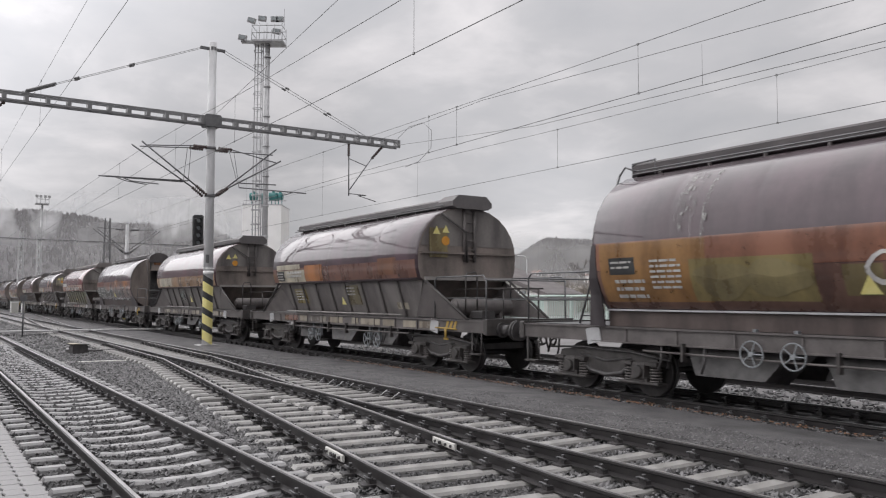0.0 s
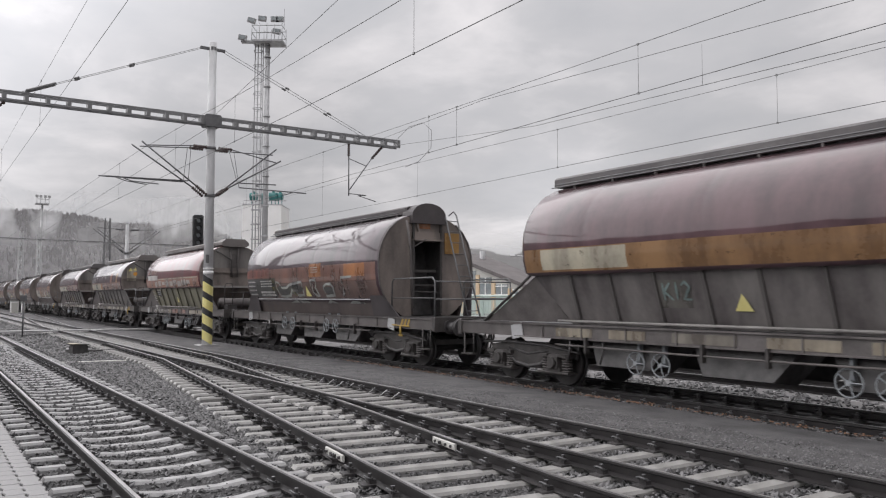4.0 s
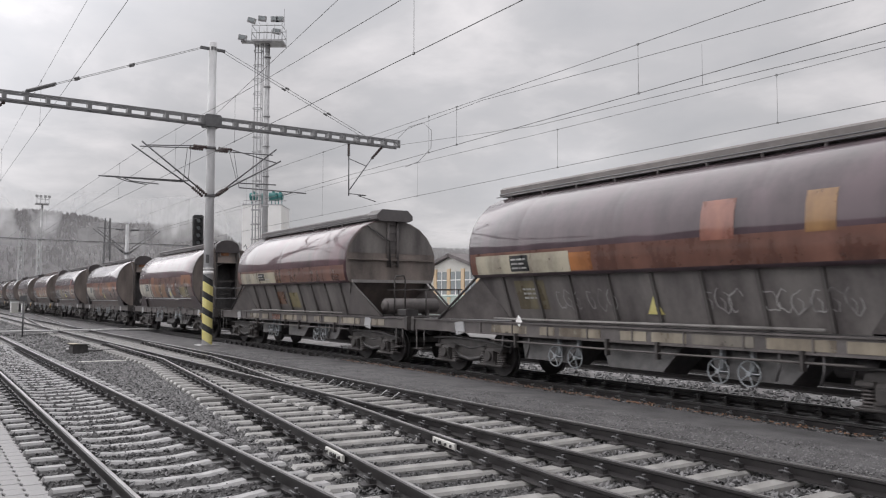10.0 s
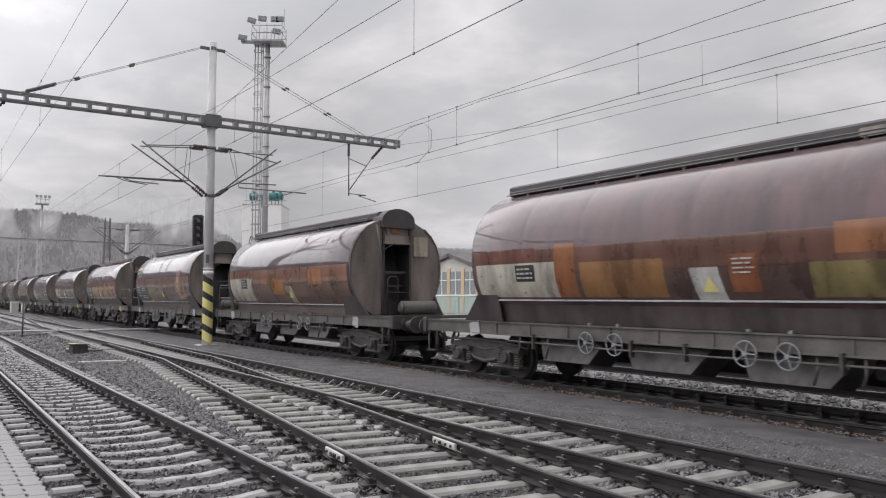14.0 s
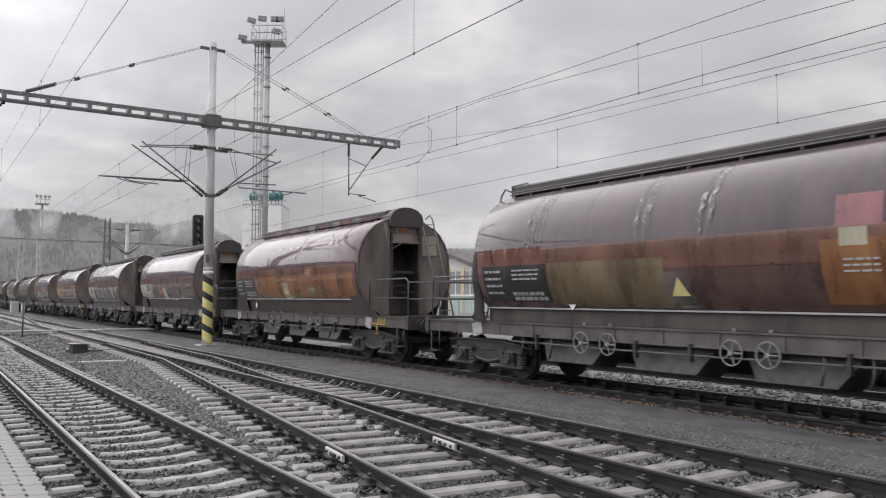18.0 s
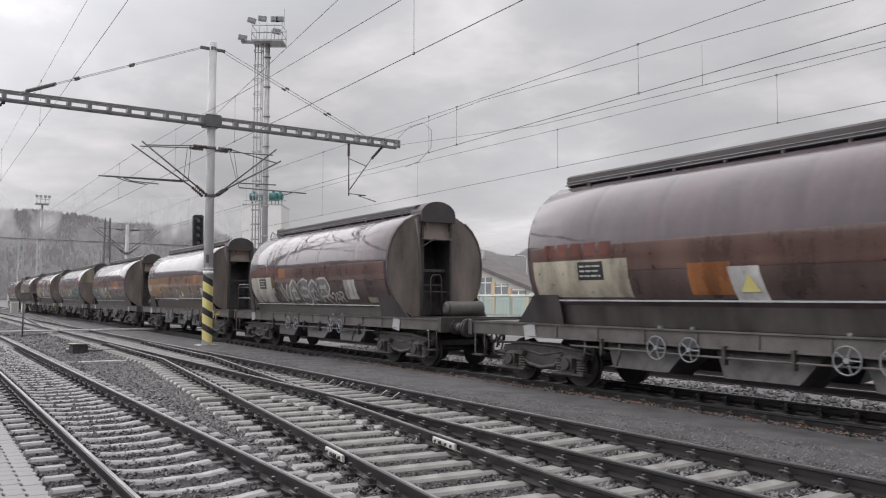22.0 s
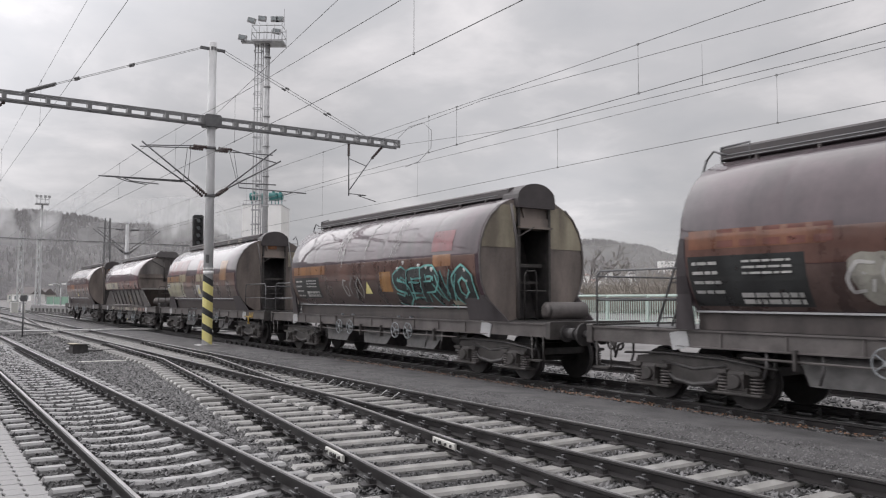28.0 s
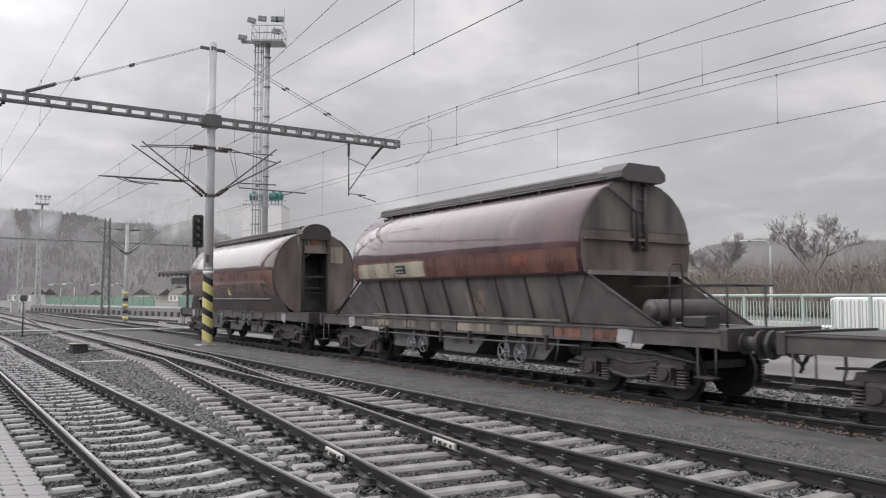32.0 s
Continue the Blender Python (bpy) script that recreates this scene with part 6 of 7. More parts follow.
        part("warning_disc", Shape().tube((AL + 0.03, -0.74, 3.25), (AL + 0.045, -0.74, 3.25), 0.12, 14), M["orange"], root, "small orange warning disc")
    for i in (3, 7, 8, 10, 11, 13, 14, 16, 18):
        root = WAGONS[i][0]
        part("end_label", Shape().box((BL + 0.03, 0.85, 3.35), (0.012, 0.5, 0.6)), M["decal"], root, "orange warning panel", (0.45, 0.25, 0.07) if i % 2 else CREAM)
        part("end_label", Shape().box((BL + 0.04, -0.1, 3.85), (0.012, 0.4, 0.22)), M["decal"], root, "orange warning panel", ORANGE)


decals()
for i in REACH:
    reach(i)


# ---- overhead line ----
XM = -30.15


def insulator(sh, a, b, r=0.07, n=5):
    a, b = Vector(a), Vector(b)
    sh.tube(a, b, r * 0.45, 8)
    for k in range(n):
        p = a.lerp(b, (k + 0.5) / n)
        d = (b - a) / n * 0.28
        sh.tube(p - d, p + d, r, 10, r * 0.75)


def rod(name, root, a, b, r, mat="dark_steel"):
    part(name, Shape().tube(a, b, r, 8), M[mat], root)


def mast():
    root = tagged(empty("catenary_mast", pose(XM, 9.2, -0.05)), "grey tubular overhead-line mast with yellow and black warning stripes", "mast")
    sh = Shape().tube((0, 0, 0), (0, 0, 11.7), 0.19, 24, 0.15)
    part("pole", sh, M["mast"], root)
    part("foundation", Shape().box((0, 0, 0.0), (0.75, 0.75, 0.12), ch=0.03), M["sleeper"], root)
    # slanting warning stripes on the lower pole
    for k in range(4):
        for mat, z0, tall in (("yellow", 0.16 + 0.61 * k, 0.36), ("black", 0.52 + 0.61 * k, 0.25)):
            sh = Shape()
            n = 20
            v = []
            for i in range(n + 1):
                a = 2 * math.pi * i / n
                lift = 0.12 * math.cos(a - 4.42)
                for z in (z0 + lift, z0 + tall + lift):
                    v.append((0.194 * math.cos(a), 0.194 * math.sin(a), z))
            sh.add(v, [(2 * i, 2 * i + 2, 2 * i + 3, 2 * i + 1) for i in range(n)], 0, True)
            part("stripe", sh, M[mat], root, mat + " painted stripe")
    part("band", Shape().tube((0, 0, 2.72), (0, 0, 2.84), 0.195, 20), M["white"], root)
    part("band", Shape().tube((0, 0, 2.92), (0, 0, 2.96), 0.195, 20), M["white"], root)
    part("number_plate", Shape().box((0.19, -0.1, 3.3), (0.02, 0.12, 0.32)), M["dark_steel"], root)
    for z in (5.68, 7.52, 8.4, 8.75):
        part("clamp", Shape().tube((0, 0, z), (0, 0, z + 0.1), 0.2, 16), M["dark_steel"], root)
    sh = Shape().box((0, -0.28, 11.45), (0.1, 0.4, 0.1)).box((0, 0.28, 11.45), (0.1, 0.4, 0.1))
    part("top_bracket", sh.box((0, 0, 11.45), (0.3, 0.2, 0.14)), M["dark_steel"], root)
    # stay wires from the top to the beam ends
    for s, ye in ((-1, -6.5), (1, 6.6)):
        for x in (-0.13, 0.13):
            sh = Shape().tube((x, s * 0.4, 11.45), (x, ye, 8.8), 0.01, 5)
            a, b = Vector((x, s * 0.4, 11.45)), Vector((x, ye, 8.8))
            for u in (0.42 + 0.03 * x, 0.72 + 0.03 * x):
                p = a.lerp(b, u)
                d = (b - a).normalized() * 0.09
                sh.tube(p - d, p + d, 0.045, 8)
            if s < 0:
                sh.tube(a.lerp(b, 0.83), a.lerp(b, 0.98), 0.045, 8)
            part("stay_wire", sh, M["wire"], root)
    # cantilevers: steady arms towards tracks 3 and 4
    def arm(dx, s, top, tip, low, sink, knee):
        for a, b in (((dx, s * 0.22, 7.55), (dx, s * 0.75, 7.55)), ((dx, s * 0.2, 5.72), (dx, s * 0.62, 6.05))):
            sh = Shape()
            insulator(sh, a, b, 0.075, 6)
            part("insulator", sh, M["insulator"], root, "dark ribbed insulator")
        rod("top_tube", root, (dx, s * 0.75, 7.55), (dx, top[0], top[1]), 0.022)
        rod("bracket_tube", root, (dx, s * 0.62, 6.05), (dx, tip[0], tip[1]), 0.03)
        rod("registration_tube", root, (dx, s * knee[0], knee[1]), (dx, low[0], low[1]), 0.024)
        rod("hanger", root, (dx, s * 0.82, 7.52), (dx, s * knee[0], knee[1]), 0.011)
        sh = Shape().path([(dx, low[0] - s * 0.5, low[1] + 0.02), (dx + 0.1, low[0] - s * 0.9, low[1] - 0.12), (dx + 0.1, sink[0], sink[1])], 0.02)
        part("steady_arm", sh, M["dark_steel"], root)
    arm(-0.25, -1, (-2.55, 7.42), (-2.85, 7.46), (-3.95, 6.2), (-2.3, 6.0), (0.95, 6.22))
    arm(0.25, -1, (-2.4, 7.4), (-2.6, 7.52), (-3.85, 6.14), (-2.0, 5.98), (0.9, 6.2))
    arm(-0.25, 1, (2.6, 7.6), (2.75, 7.85), (2.75, 6.4), (2.0, 6.25), (1.15, 6.35))
    arm(0.25, 1, (2.6, 7.2), (2.75, 7.3), (3.85, 6.08), (2.8, 5.92), (1.05, 6.1))


mast()


M["beam"] = material("weathered_grey_steel", (0.15, 0.15, 0.155), (0.27, 0.27, 0.275), 0.5, metal=0.2, scale=4, fine=40)


def beam():
    beam_steel = M["beam"]
    root = tagged(empty("crossbeam", pose(XM, 9.2, 8.56)), "dark slotted steel crossbeam with overhead-line hangers", "beam")
    y0, y1 = -16.5, 8.33
    for x in (-0.17, 0.17):
        for z in (-0.14, 0.14):
            part("chord", Shape().box((x, (y0 + y1) / 2, z), (0.05, y1 - y0, 0.065)), beam_steel, root)
    me = Shape().box((0, 0, 0), (0.39, 0.13, 0.2)).mesh("batten", beam_steel)
    k = y1 - 0.06
    while k > y0:
        part("batten", me, None, root, at=pose(0, k, 0))
        k -= 0.665
    part("saddle", Shape().box((0, 0, 0), (0.56, 0.62, 0.46), ch=0.04), M["dark_steel"], root)
    # drop post and steady arm over track 5
    for a, b in (((0, 5.9, -0.2), (0, 5.9, -0.75)), ((0, 7.5, -0.2), (0, 7.0, -0.75)), ((0, -7.0, -0.2), (0, -7.55, -0.7))):
        sh = Shape()
        insulator(sh, a, b, 0.07, 6)
        part("insulator", sh, M["insulator"], root, "dark ribbed insulator")
    part("drop_post", Shape().tube((0, 5.9, -0.7), (0, 5.92, -2.45), 0.028, 8), M["dark_steel"], root)
    part("brace", Shape().tube((0, 7.0, -0.75), (0, 5.94, -2.2), 0.025, 8), M["dark_steel"], root)
    part("brace", Shape().tube((0, 5.92, -0.85), (0, 6.75, -1.1), 0.018, 6), M["dark_steel"], root)
    part("steady_arm", Shape().path([(0, 5.92, -2.35), (0, 6.75, -2.37), (0.1, 6.3, -2.42), (0.12, 7.15, -2.62)], 0.02), M["dark_steel"], root)
    part("brace", Shape().tube((0, -7.75, -0.75), (0, -9.2, -1.75), 0.035, 8), M["dark_steel"], root)
    part("jumper_cable", Shape().path([(0.1, 8.1, 0.1), (0.5, 8.6, 0.75), (1.0, 9.0, 0.9), (1.4, 9.2, 0.5), (1.5, 9.1, -0.3), (1.3, 8.6, -0.9), (1.0, 8.1, -1.15)], 0.012), M["wire"], root)


beam()


def wire(name, pts, r, label="thin dark overhead wire above the tracks"):
    ob = part(name, Shape().path(pts, r, 5), M["wire"])
    tagged(ob, label, "wire", kind="structure")


def catenary(y, zc, zm, x0, x1, drops, rise=0.0, r=0.0082):
    """Contact wire, sagging messenger and droppers at the given places."""
    def zmess(x):
        return zm + rise * min(1, abs(x + 6) / 24) ** 2
    wire("contact_wire", [(x0, y, zc), (x1, y, zc)], r)
    xs = [x1 + (x0 - x1) * i / 40 for i in range(41)]
    wire("messenger_wire", [(x, y, zmess(x)) for x in xs], r * 0.9)
    me = Shape().tube((0, 0, 0), (0, 0, 1), 0.0045, 4).mesh("dropper", M["wire"])
    for x in drops:
        h = zmess(x) - zc
        ob = part("dropper", me, None)
        ob.matrix_basis = Matrix.Translation((x, y, zc)) @ Matrix.Diagonal((1, 1, h, 1))
        tagged(ob, "thin dropper between two overhead wires", "dropper", "droppers of the overhead line")
        cl = Shape().box((0, 0, 0), (0.05, 0.025, 0.045))
        for z in (zc, zc + h):
            clip = part("clamp", cl, M["wire"], at=Matrix.Translation((x, y, z)))
            clip.parent = ob
            clip.matrix_parent_inverse = ob.matrix_basis.inverted()


catenary(YT1, 6.2, 7.35, -240, 20, (-22.5, -34, -44), 0.0, 0.0045)
catenary(YT3, 6.03, 7.1, -240, 20, (-11.6, -21, -27, -36, -45), 0.45)
catenary(YT4, 5.92, 6.92, -240, 20, (-11.0, -17.5, -18.9, -26, -34, -43), 0.15)
catenary(YT5, 5.88, 7.0, -240, 20, (-10.95, -18.6, -27.0, -36, -45), 0.3)
wire("anchor_wire", [(18, 14.5, 6.0), (-7.3, 14.5, 6.46), (-17.3, 14.6, 6.72), (-30.1, 16.9, 8.4)], 0.008)
wire("anchor_wire", [(18, 14.5, 7.1), (-8.0, 14.5, 7.4), (-19.8, 14.5, 7.96), (-30.1, 16.4, 8.6)], 0.008)
wire("dropper_wire", [(-11.4, 14.5, 7.49), (-11.4, 14.5, 6.56)], 0.0045)
wire("feeder_wire", [(6, 9.0, 12.8), (-19.1, 9.2, 9.84), (-30.0, 9.2, 8.7)], 0.009)
wire("feeder_wire", [(-30.2, 9.2, 8.4), (-80, 8.2, 6.9)], 0.009)
wire("cross_wire", [(-74, -6, 6.6), (-74, 24, 6.5)], 0.02)


# ---- light tower and white building ----
RX, RY = math.sin(YAW), math.cos(YAW)


def spot(px, d):
    """The ground place d metres away along the bearing px (degrees right of the track's axis)."""
    a = radians(px)
    return -d * math.cos(a), d * math.sin(a)


def light_tower():
    x, y = spot(20.75, 64)
    root = tagged(empty("light_tower", pose(x, y, -0.25, 0, 0, math.degrees(math.atan2(RY, RX)))), "tall grey floodlight tower with ladder cage and railed top", "light tower")
    part("leg", Shape().tube((0, 0, 0), (0, 0, 22.3), 0.24, 14, 0.19), M["galv"], root)
    for k in range(9):
        part("leg_joint", Shape().tube((0, 0, 2 + 2.4 * k), (0, 0, 2.12 + 2.4 * k), 0.27, 14), M["galv"], root)
    for dx in (-1.02, -0.78, -0.45, -0.3):
        part("ladder_rail", Shape().tube((dx, 0.1 if dx < -0.5 else -0.15, 0), (dx, 0.1 if dx < -0.5 else -0.15, 22.3), 0.05, 6), M["galv"], root)
    hoop = Shape().ring((-0.72, -0.1, 0), (0, 0, 1), 0.36, 0.03, 12, 5).mesh("cage_hoop", M["galv"])
    for k in range(18):
        part("cage_hoop", hoop, None, root, at=pose(0, 0, 2 + 1.16 * k))
    rung = Shape().tube((-1.02, 0.1, 0), (-0.3, -0.1, 0), 0.018, 5).mesh("rung", M["galv"])
    for k in range(40):
        part("rung", rung, None, root, at=pose(0, 0, 1 + 0.53 * k))
    part("top_deck", Shape().box((0.1, 0, 22.4), (2.5, 1.7, 0.14)).box((-1.6, 0, 22.5), (1.0, 0.5, 0.12)), M["galv"], root)
    for dx in (-1.1, -0.5, 0.1, 0.7, 1.3):
        for dy in (-0.8, 0.8):
            part("rail_post", Shape().tube((dx, dy, 22.4), (dx, dy, 23.8), 0.03, 6), M["galv"], root)
    for z in (23.0, 23.6):
        part("guard_rail", Shape().path([(-1.1, -0.8, z), (1.3, -0.8, z), (1.3, 0.8, z), (-1.1, 0.8, z), (-1.1, -0.8, z)], 0.03), M["galv"], root)
    for dx, dz, ry in ((-1.2, 24.1, 0.3), (-0.35, 24.25, 0.1), (0.65, 24.2, 0), (1.05, 24.2, 0), (0.8, 23.2, 0.2), (-1.9, 22.7, 0.2)):
        fl = part("floodlight", Shape().box((dx, -0.5, dz), (0.62, 0.35, 0.42), Matrix.Rotation(ry, 3, "Y"), ch=0.05), M["galv"], root)
        part("lens", Shape().box((dx, -0.69, dz), (0.5, 0.02, 0.32), Matrix.Rotation(ry, 3, "Y")), M["glass"], fl)
    part("antenna", Shape().tube((1.3, 0, 23.6), (1.3, 0, 25.2), 0.02, 5), M["galv"], root)
    x, y = spot(20.85, 90)
    root = tagged(empty("silo_building", pose(x, y, -0.2, 0, 0, math.degrees(math.atan2(RY, RX)))), "plain white tower building with teal equipment on its roof", "building")
    part("wall", Shape().box((0, 0, 6.0), (4.2, 4.6, 12.0)), M["white"], root)
    part("roof", Shape().box((0, 0, 12.06), (4.24, 4.64, 0.1)), M["galv"], root)
    part("door", Shape().box((0, -2.52, 1.1), (1.0, 0.06, 2.1)), M["roof"], root)
    for dx, r, ln in ((-1.45, 0.42, 0.8), (-0.3, 0.36, 0.7), (0.75, 0.45, 0.9), (1.5, 0.38, 0.6)):
        tk = part("roof_tank", Shape().tube((dx - ln / 2, 0, 13.25), (dx + ln / 2, 0, 13.25), r, 12).box((dx, 0, 13.25 + r), (0.25, 0.3, 0.25)), M["teal"], root, "teal roof tank")
        for k in (-0.2, 0.2):
            part("tank_leg", Shape().tube((dx + k, 0, 12.1), (dx + k, 0, 12.95), 0.05, 6), M["teal"], tk)
    part("roof_rail", Shape().path([(-2.0, -2.2, 12.1), (-2.0, -2.2, 12.5), (2.6, -2.2, 12.5)], 0.03), M["dark_steel"], root)


light_tower()


def lattice_mast(b, d, h, w, label, mat="galv", leg=0.05):
    x, y = spot(b, d)
    root = tagged(empty("lattice_mast", pose(x, y, -0.25)), label, "mast", "far lattice masts")
    n = int(h / 1.2)
    legs = [(-w, -w), (w, -w), (w, w), (-w, w)]
    for a, c in legs:
        part("leg", Shape().tube((a, c, 0), (a * 0.6, c * 0.6, h), leg, 5), M[mat], root)
    for s in range(4):
        (a, c), (e, f) = legs[s], legs[(s + 1) % 4]
        for k in range(n):
            u, v = k / n, (k + 1) / n
            ku, kv = 1 - 0.4 * u, 1 - 0.4 * v
            p, q = (a, c), (e, f)
            if k % 2:
                p, q = q, p
            part("lacing", Shape().tube((p[0] * ku, p[1] * ku, h * u), (q[0] * kv, q[1] * kv, h * v), leg * 0.6, 4), M[mat], root)
    return root


lattice_mast(5.4, 120, 10.9, 0.34, "pale lattice mast in the far yard", "mast", 0.1)
lattice_mast(6.43, 130, 12.4, 0.34, "pale lattice mast in the far yard", "mast", 0.1)
lm = lattice_mast(10.45, 95, 10.8, 0.4, "dark lattice mast carrying overhead wires", "dark_steel")
part("cross_arm", Shape().tube((0, -12, 8.2), (0, 9, 8.1), 0.05, 6), M["dark_steel"], lm)


def far_light_mast():
    x, y = spot(6.51, 178)
    root = tagged(empty("far_light_mast", pose(x, y, -0.2)), "tall grey floodlight mast by the far station", "light tower")
    part("pole", Shape().tube((0, 0, 0), (0, 0, 20.6), 0.26, 10, 0.2), M["mast"], root)
    part("deck", Shape().box((0, 0, 20.7), (2.4, 2.4, 0.18)), M["galv"], root)
    for a in (-1.1, -0.4, 0.4, 1.1):
        part("guard_post", Shape().tube((1.15, a, 20.7), (1.15, a, 22.0), 0.06, 5), M["galv"], root)
        part("floodlight", Shape().box((1.1, a, 22.15), (0.45, 0.5, 0.45)), M["galv"], root)
    part("guard_rail", Shape().path([(1.15, -1.15, 21.6), (1.15, 1.15, 21.6)], 0.06), M["galv"], root)


far_light_mast()


def far_mast():
    root = tagged(empty("striped_mast", pose(-68.2, 14.1, -0.25)), "grey overhead-line mast with striped yellow foot", "mast")
    part("pole", Shape().tube((0, 0, 0), (0, 0, 8.0), 0.17, 14, 0.13), M["mast"], root)
    for k in range(5):
        part("stripe", Shape().tube((0, 0, 0.25 + 0.5 * k), (0.0, 0.0, 0.5 + 0.5 * k), 0.205, 14), M["yellow" if k % 2 == 0 else "black"], root)
    part("clamp", Shape().tube((0, 0, 5.55), (0, 0, 5.75), 0.22, 10), M["dark_steel"], root)
    for s in (-1, 1):
        for up in (0.0, 0.3):
            part("bracket_tube", Shape().tube((0, s * 0.2, 5.65 + up), (0, s * (2.6 - up), 7.55), 0.035, 6), M["dark_steel"], root)
        part("top_tube", Shape().tube((0, s * 0.16, 7.55), (0, s * 2.3, 7.65), 0.035, 6), M["dark_steel"], root)
        part("insulator", Shape().tube((0, s * 0.3, 7.56), (0, s * 0.9, 7.59), 0.08, 8), M["dark_steel"], root)
        part("insulator", Shape().tube((0, s * 0.28, 5.72), (0, s * 0.72, 6.07), 0.08, 8), M["dark_steel"], root)


far_mast()


def signal():
    x, y = -49.0, 14.2
    root = tagged(empty("light_signal", pose(x, y, -0.25)), "black multi-lamp railway light signal on a post", "signal")
    part("post", Shape().tube((0, 0, 0), (0, 0, 7.0), 0.09, 10), M["dark_steel"], root)
    head = part("head", Shape().box((0.18, 0, 6.1), (0.22, 0.62, 2.0), ch=0.08), M["black"], root, "black signal head")
    for k in range(4):
        part("lamp_hood", Shape().tube((0.28, 0, 5.4 + 0.45 * k), (0.5, 0, 5.42 + 0.45 * k), 0.15, 12, 0.17, caps=False), M["black"], head)
        part("lens", Shape().tube((0.285, 0, 5.4 + 0.45 * k), (0.3, 0, 5.4 + 0.45 * k), 0.12, 12), M["glass"], head)
    part("ladder", Shape().tube((-0.2, -0.15, 0), (-0.2, -0.15, 6.6), 0.02, 5).tube((-0.2, 0.15, 0), (-0.2, 0.15, 6.6), 0.02, 5), M["dark_steel"], root)


signal()


# ---- hills ----
def ridge(name, pts, depth, label, seed):
    """A wooded hill whose crest follows (bearing, elevation) pairs at one distance."""
    sh = Shape()
    n, m = 150, 16
    v, crest = [], []
    for i in range(n + 1):
        a = pts[0][0] + (pts[-1][0] - pts[0][0]) * i / n
        for (a0, h0), (a1, h1) in zip(pts, pts[1:]):
            if a0 <= a <= a1:
                k = (a - a0) / (a1 - a0)
                k = k * k * (3 - 2 * k)
                h = depth * math.tan(radians(h0 + (h1 - h0) * k))
        for j in range(m + 1):
            w = j / m
            d = depth * (0.6 + 0.4 * w)
            hh = h * (w ** 0.75) + noise.noise((a * 0.4, w * 4, seed)) * 0.1 * h * (0 < j < m)
            v.append((-d * math.cos(radians(a)), d * math.sin(radians(a)), hh - 2))
        crest.append((a, h))
    k = m + 1
    sh.add(v, [(i * k + j, i * k + j + 1, (i + 1) * k + j + 1, (i + 1) * k + j) for i in range(n) for j in range(m)], 0, True)
    tagged(part(name, sh, M["hill"]), label, "hill", kind="structure")
    # bare trees over the slope and along the crest: leaning slivers, three to a tree
    rng = np.random.default_rng(seed)
    q = 26000
    ii = rng.integers(0, n, q)
    jj = np.minimum((rng.power(1.5, q) * m).astype(int), m - 1)
    jj[:6000] = m - 1
    base = np.array(v)
    u, w = rng.uniform(0, 1, (q, 1)), rng.uniform(0, 1, (q, 1))
    low = base[ii * k + jj] * (1 - u) + base[(ii + 1) * k + jj] * u
    top = base[ii * k + jj + 1] * (1 - u) + base[(ii + 1) * k + jj + 1] * u
    c = low * (1 - w) + top * w
    c[:6000] = top[:6000]
    tall = depth * rng.uniform(0.003, 0.0085, q) * (1 - 0.5 * rng.random(q) ** 2)
    wide = tall * rng.uniform(0.12, 0.26, q)
    away = c[:, :2] / np.linalg.norm(c[:, :2], axis=1)[:, None]
    side = np.stack([-away[:, 1], away[:, 0]], 1)
    tri = np.zeros((q, 3, 4, 3))
    for t in range(3):
        lean, mid = rng.uniform(-0.5, 0.5, q) * wide, rng.uniform(0.4, 0.75, q)
        dx = rng.uniform(-0.35, 0.35, q) * wide
        for kk, (sx, hz) in enumerate(((0.0, -0.05), (-0.5, 1.0), (0.0, 2.0), (0.5, 1.0))):
            h = np.where(hz == 1.0, mid, hz if hz < 0 else 1.0) * tall * (1 - 0.14 * t)
            ox = dx + sx * wide + (lean if hz == 2.0 else 0)
            tri[:, t, kk, :2] = c[:, :2] + side * ox[:, None] + away * (t - 1) * wide[:, None] * 0.3
            tri[:, t, kk, 2] = c[:, 2] + h
    sh = Shape()
    sh.v = tri.reshape(-1, 3).tolist()
    sh.f = np.arange(q * 12).reshape(-1, 4).tolist()
    sh.s, sh.smooth = [0] * len(sh.f), [False] * len(sh.f)
    tagged(part(name + "_trees", sh, M["forest"]), "bare grey-brown winter woods on the hill", "woods", kind="stuff")


M["forest"] = material("winter_woods", (0.17, 0.161, 0.163), (0.32, 0.308, 0.312), 0.95, scale=0.012, fine=0.12, bump=0, island=True, spec=0.05)
ridge("backdrop_hill", [(-40, 8), (-14, 7.5), (1, 5.8), (4.3, 5.5), (5.9, 5.6), (6.8, 5.56), (8.1, 5.45), (9.5, 5.28), (10.9, 4.9), (12.9, 4.98), (13.7, 4.8), (14.9, 5.12), (15.9, 5.15), (17.4, 4.72), (18.1, 4.35), (18.9, 3.85), (20, 3.2), (21.5, 2.4), (24, 0.8), (30, 0.3)], 760, "bare wooded hillside under low cloud", 11)
ridge("backdrop_hill_mid", [(20, 0.4), (28, 2.6), (33.3, 3.5), (36, 3.4), (38.4, 2.95), (41, 4.15), (44.6, 4.1), (47.3, 3.7), (50, 2.9), (52, 2.6), (56, 2.0), (60, 1.2)], 900, "rounded wooded hill beyond the town", 12)
ridge("backdrop_hill_far", [(44, 1.5), (50, 2.6), (52.6, 3.6), (55.8, 3.9), (58.9, 3.3), (62.7, 3.6), (70, 4.5), (90, 5.0), (130, 5.0)], 1300, "long distant wooded ridge", 13)
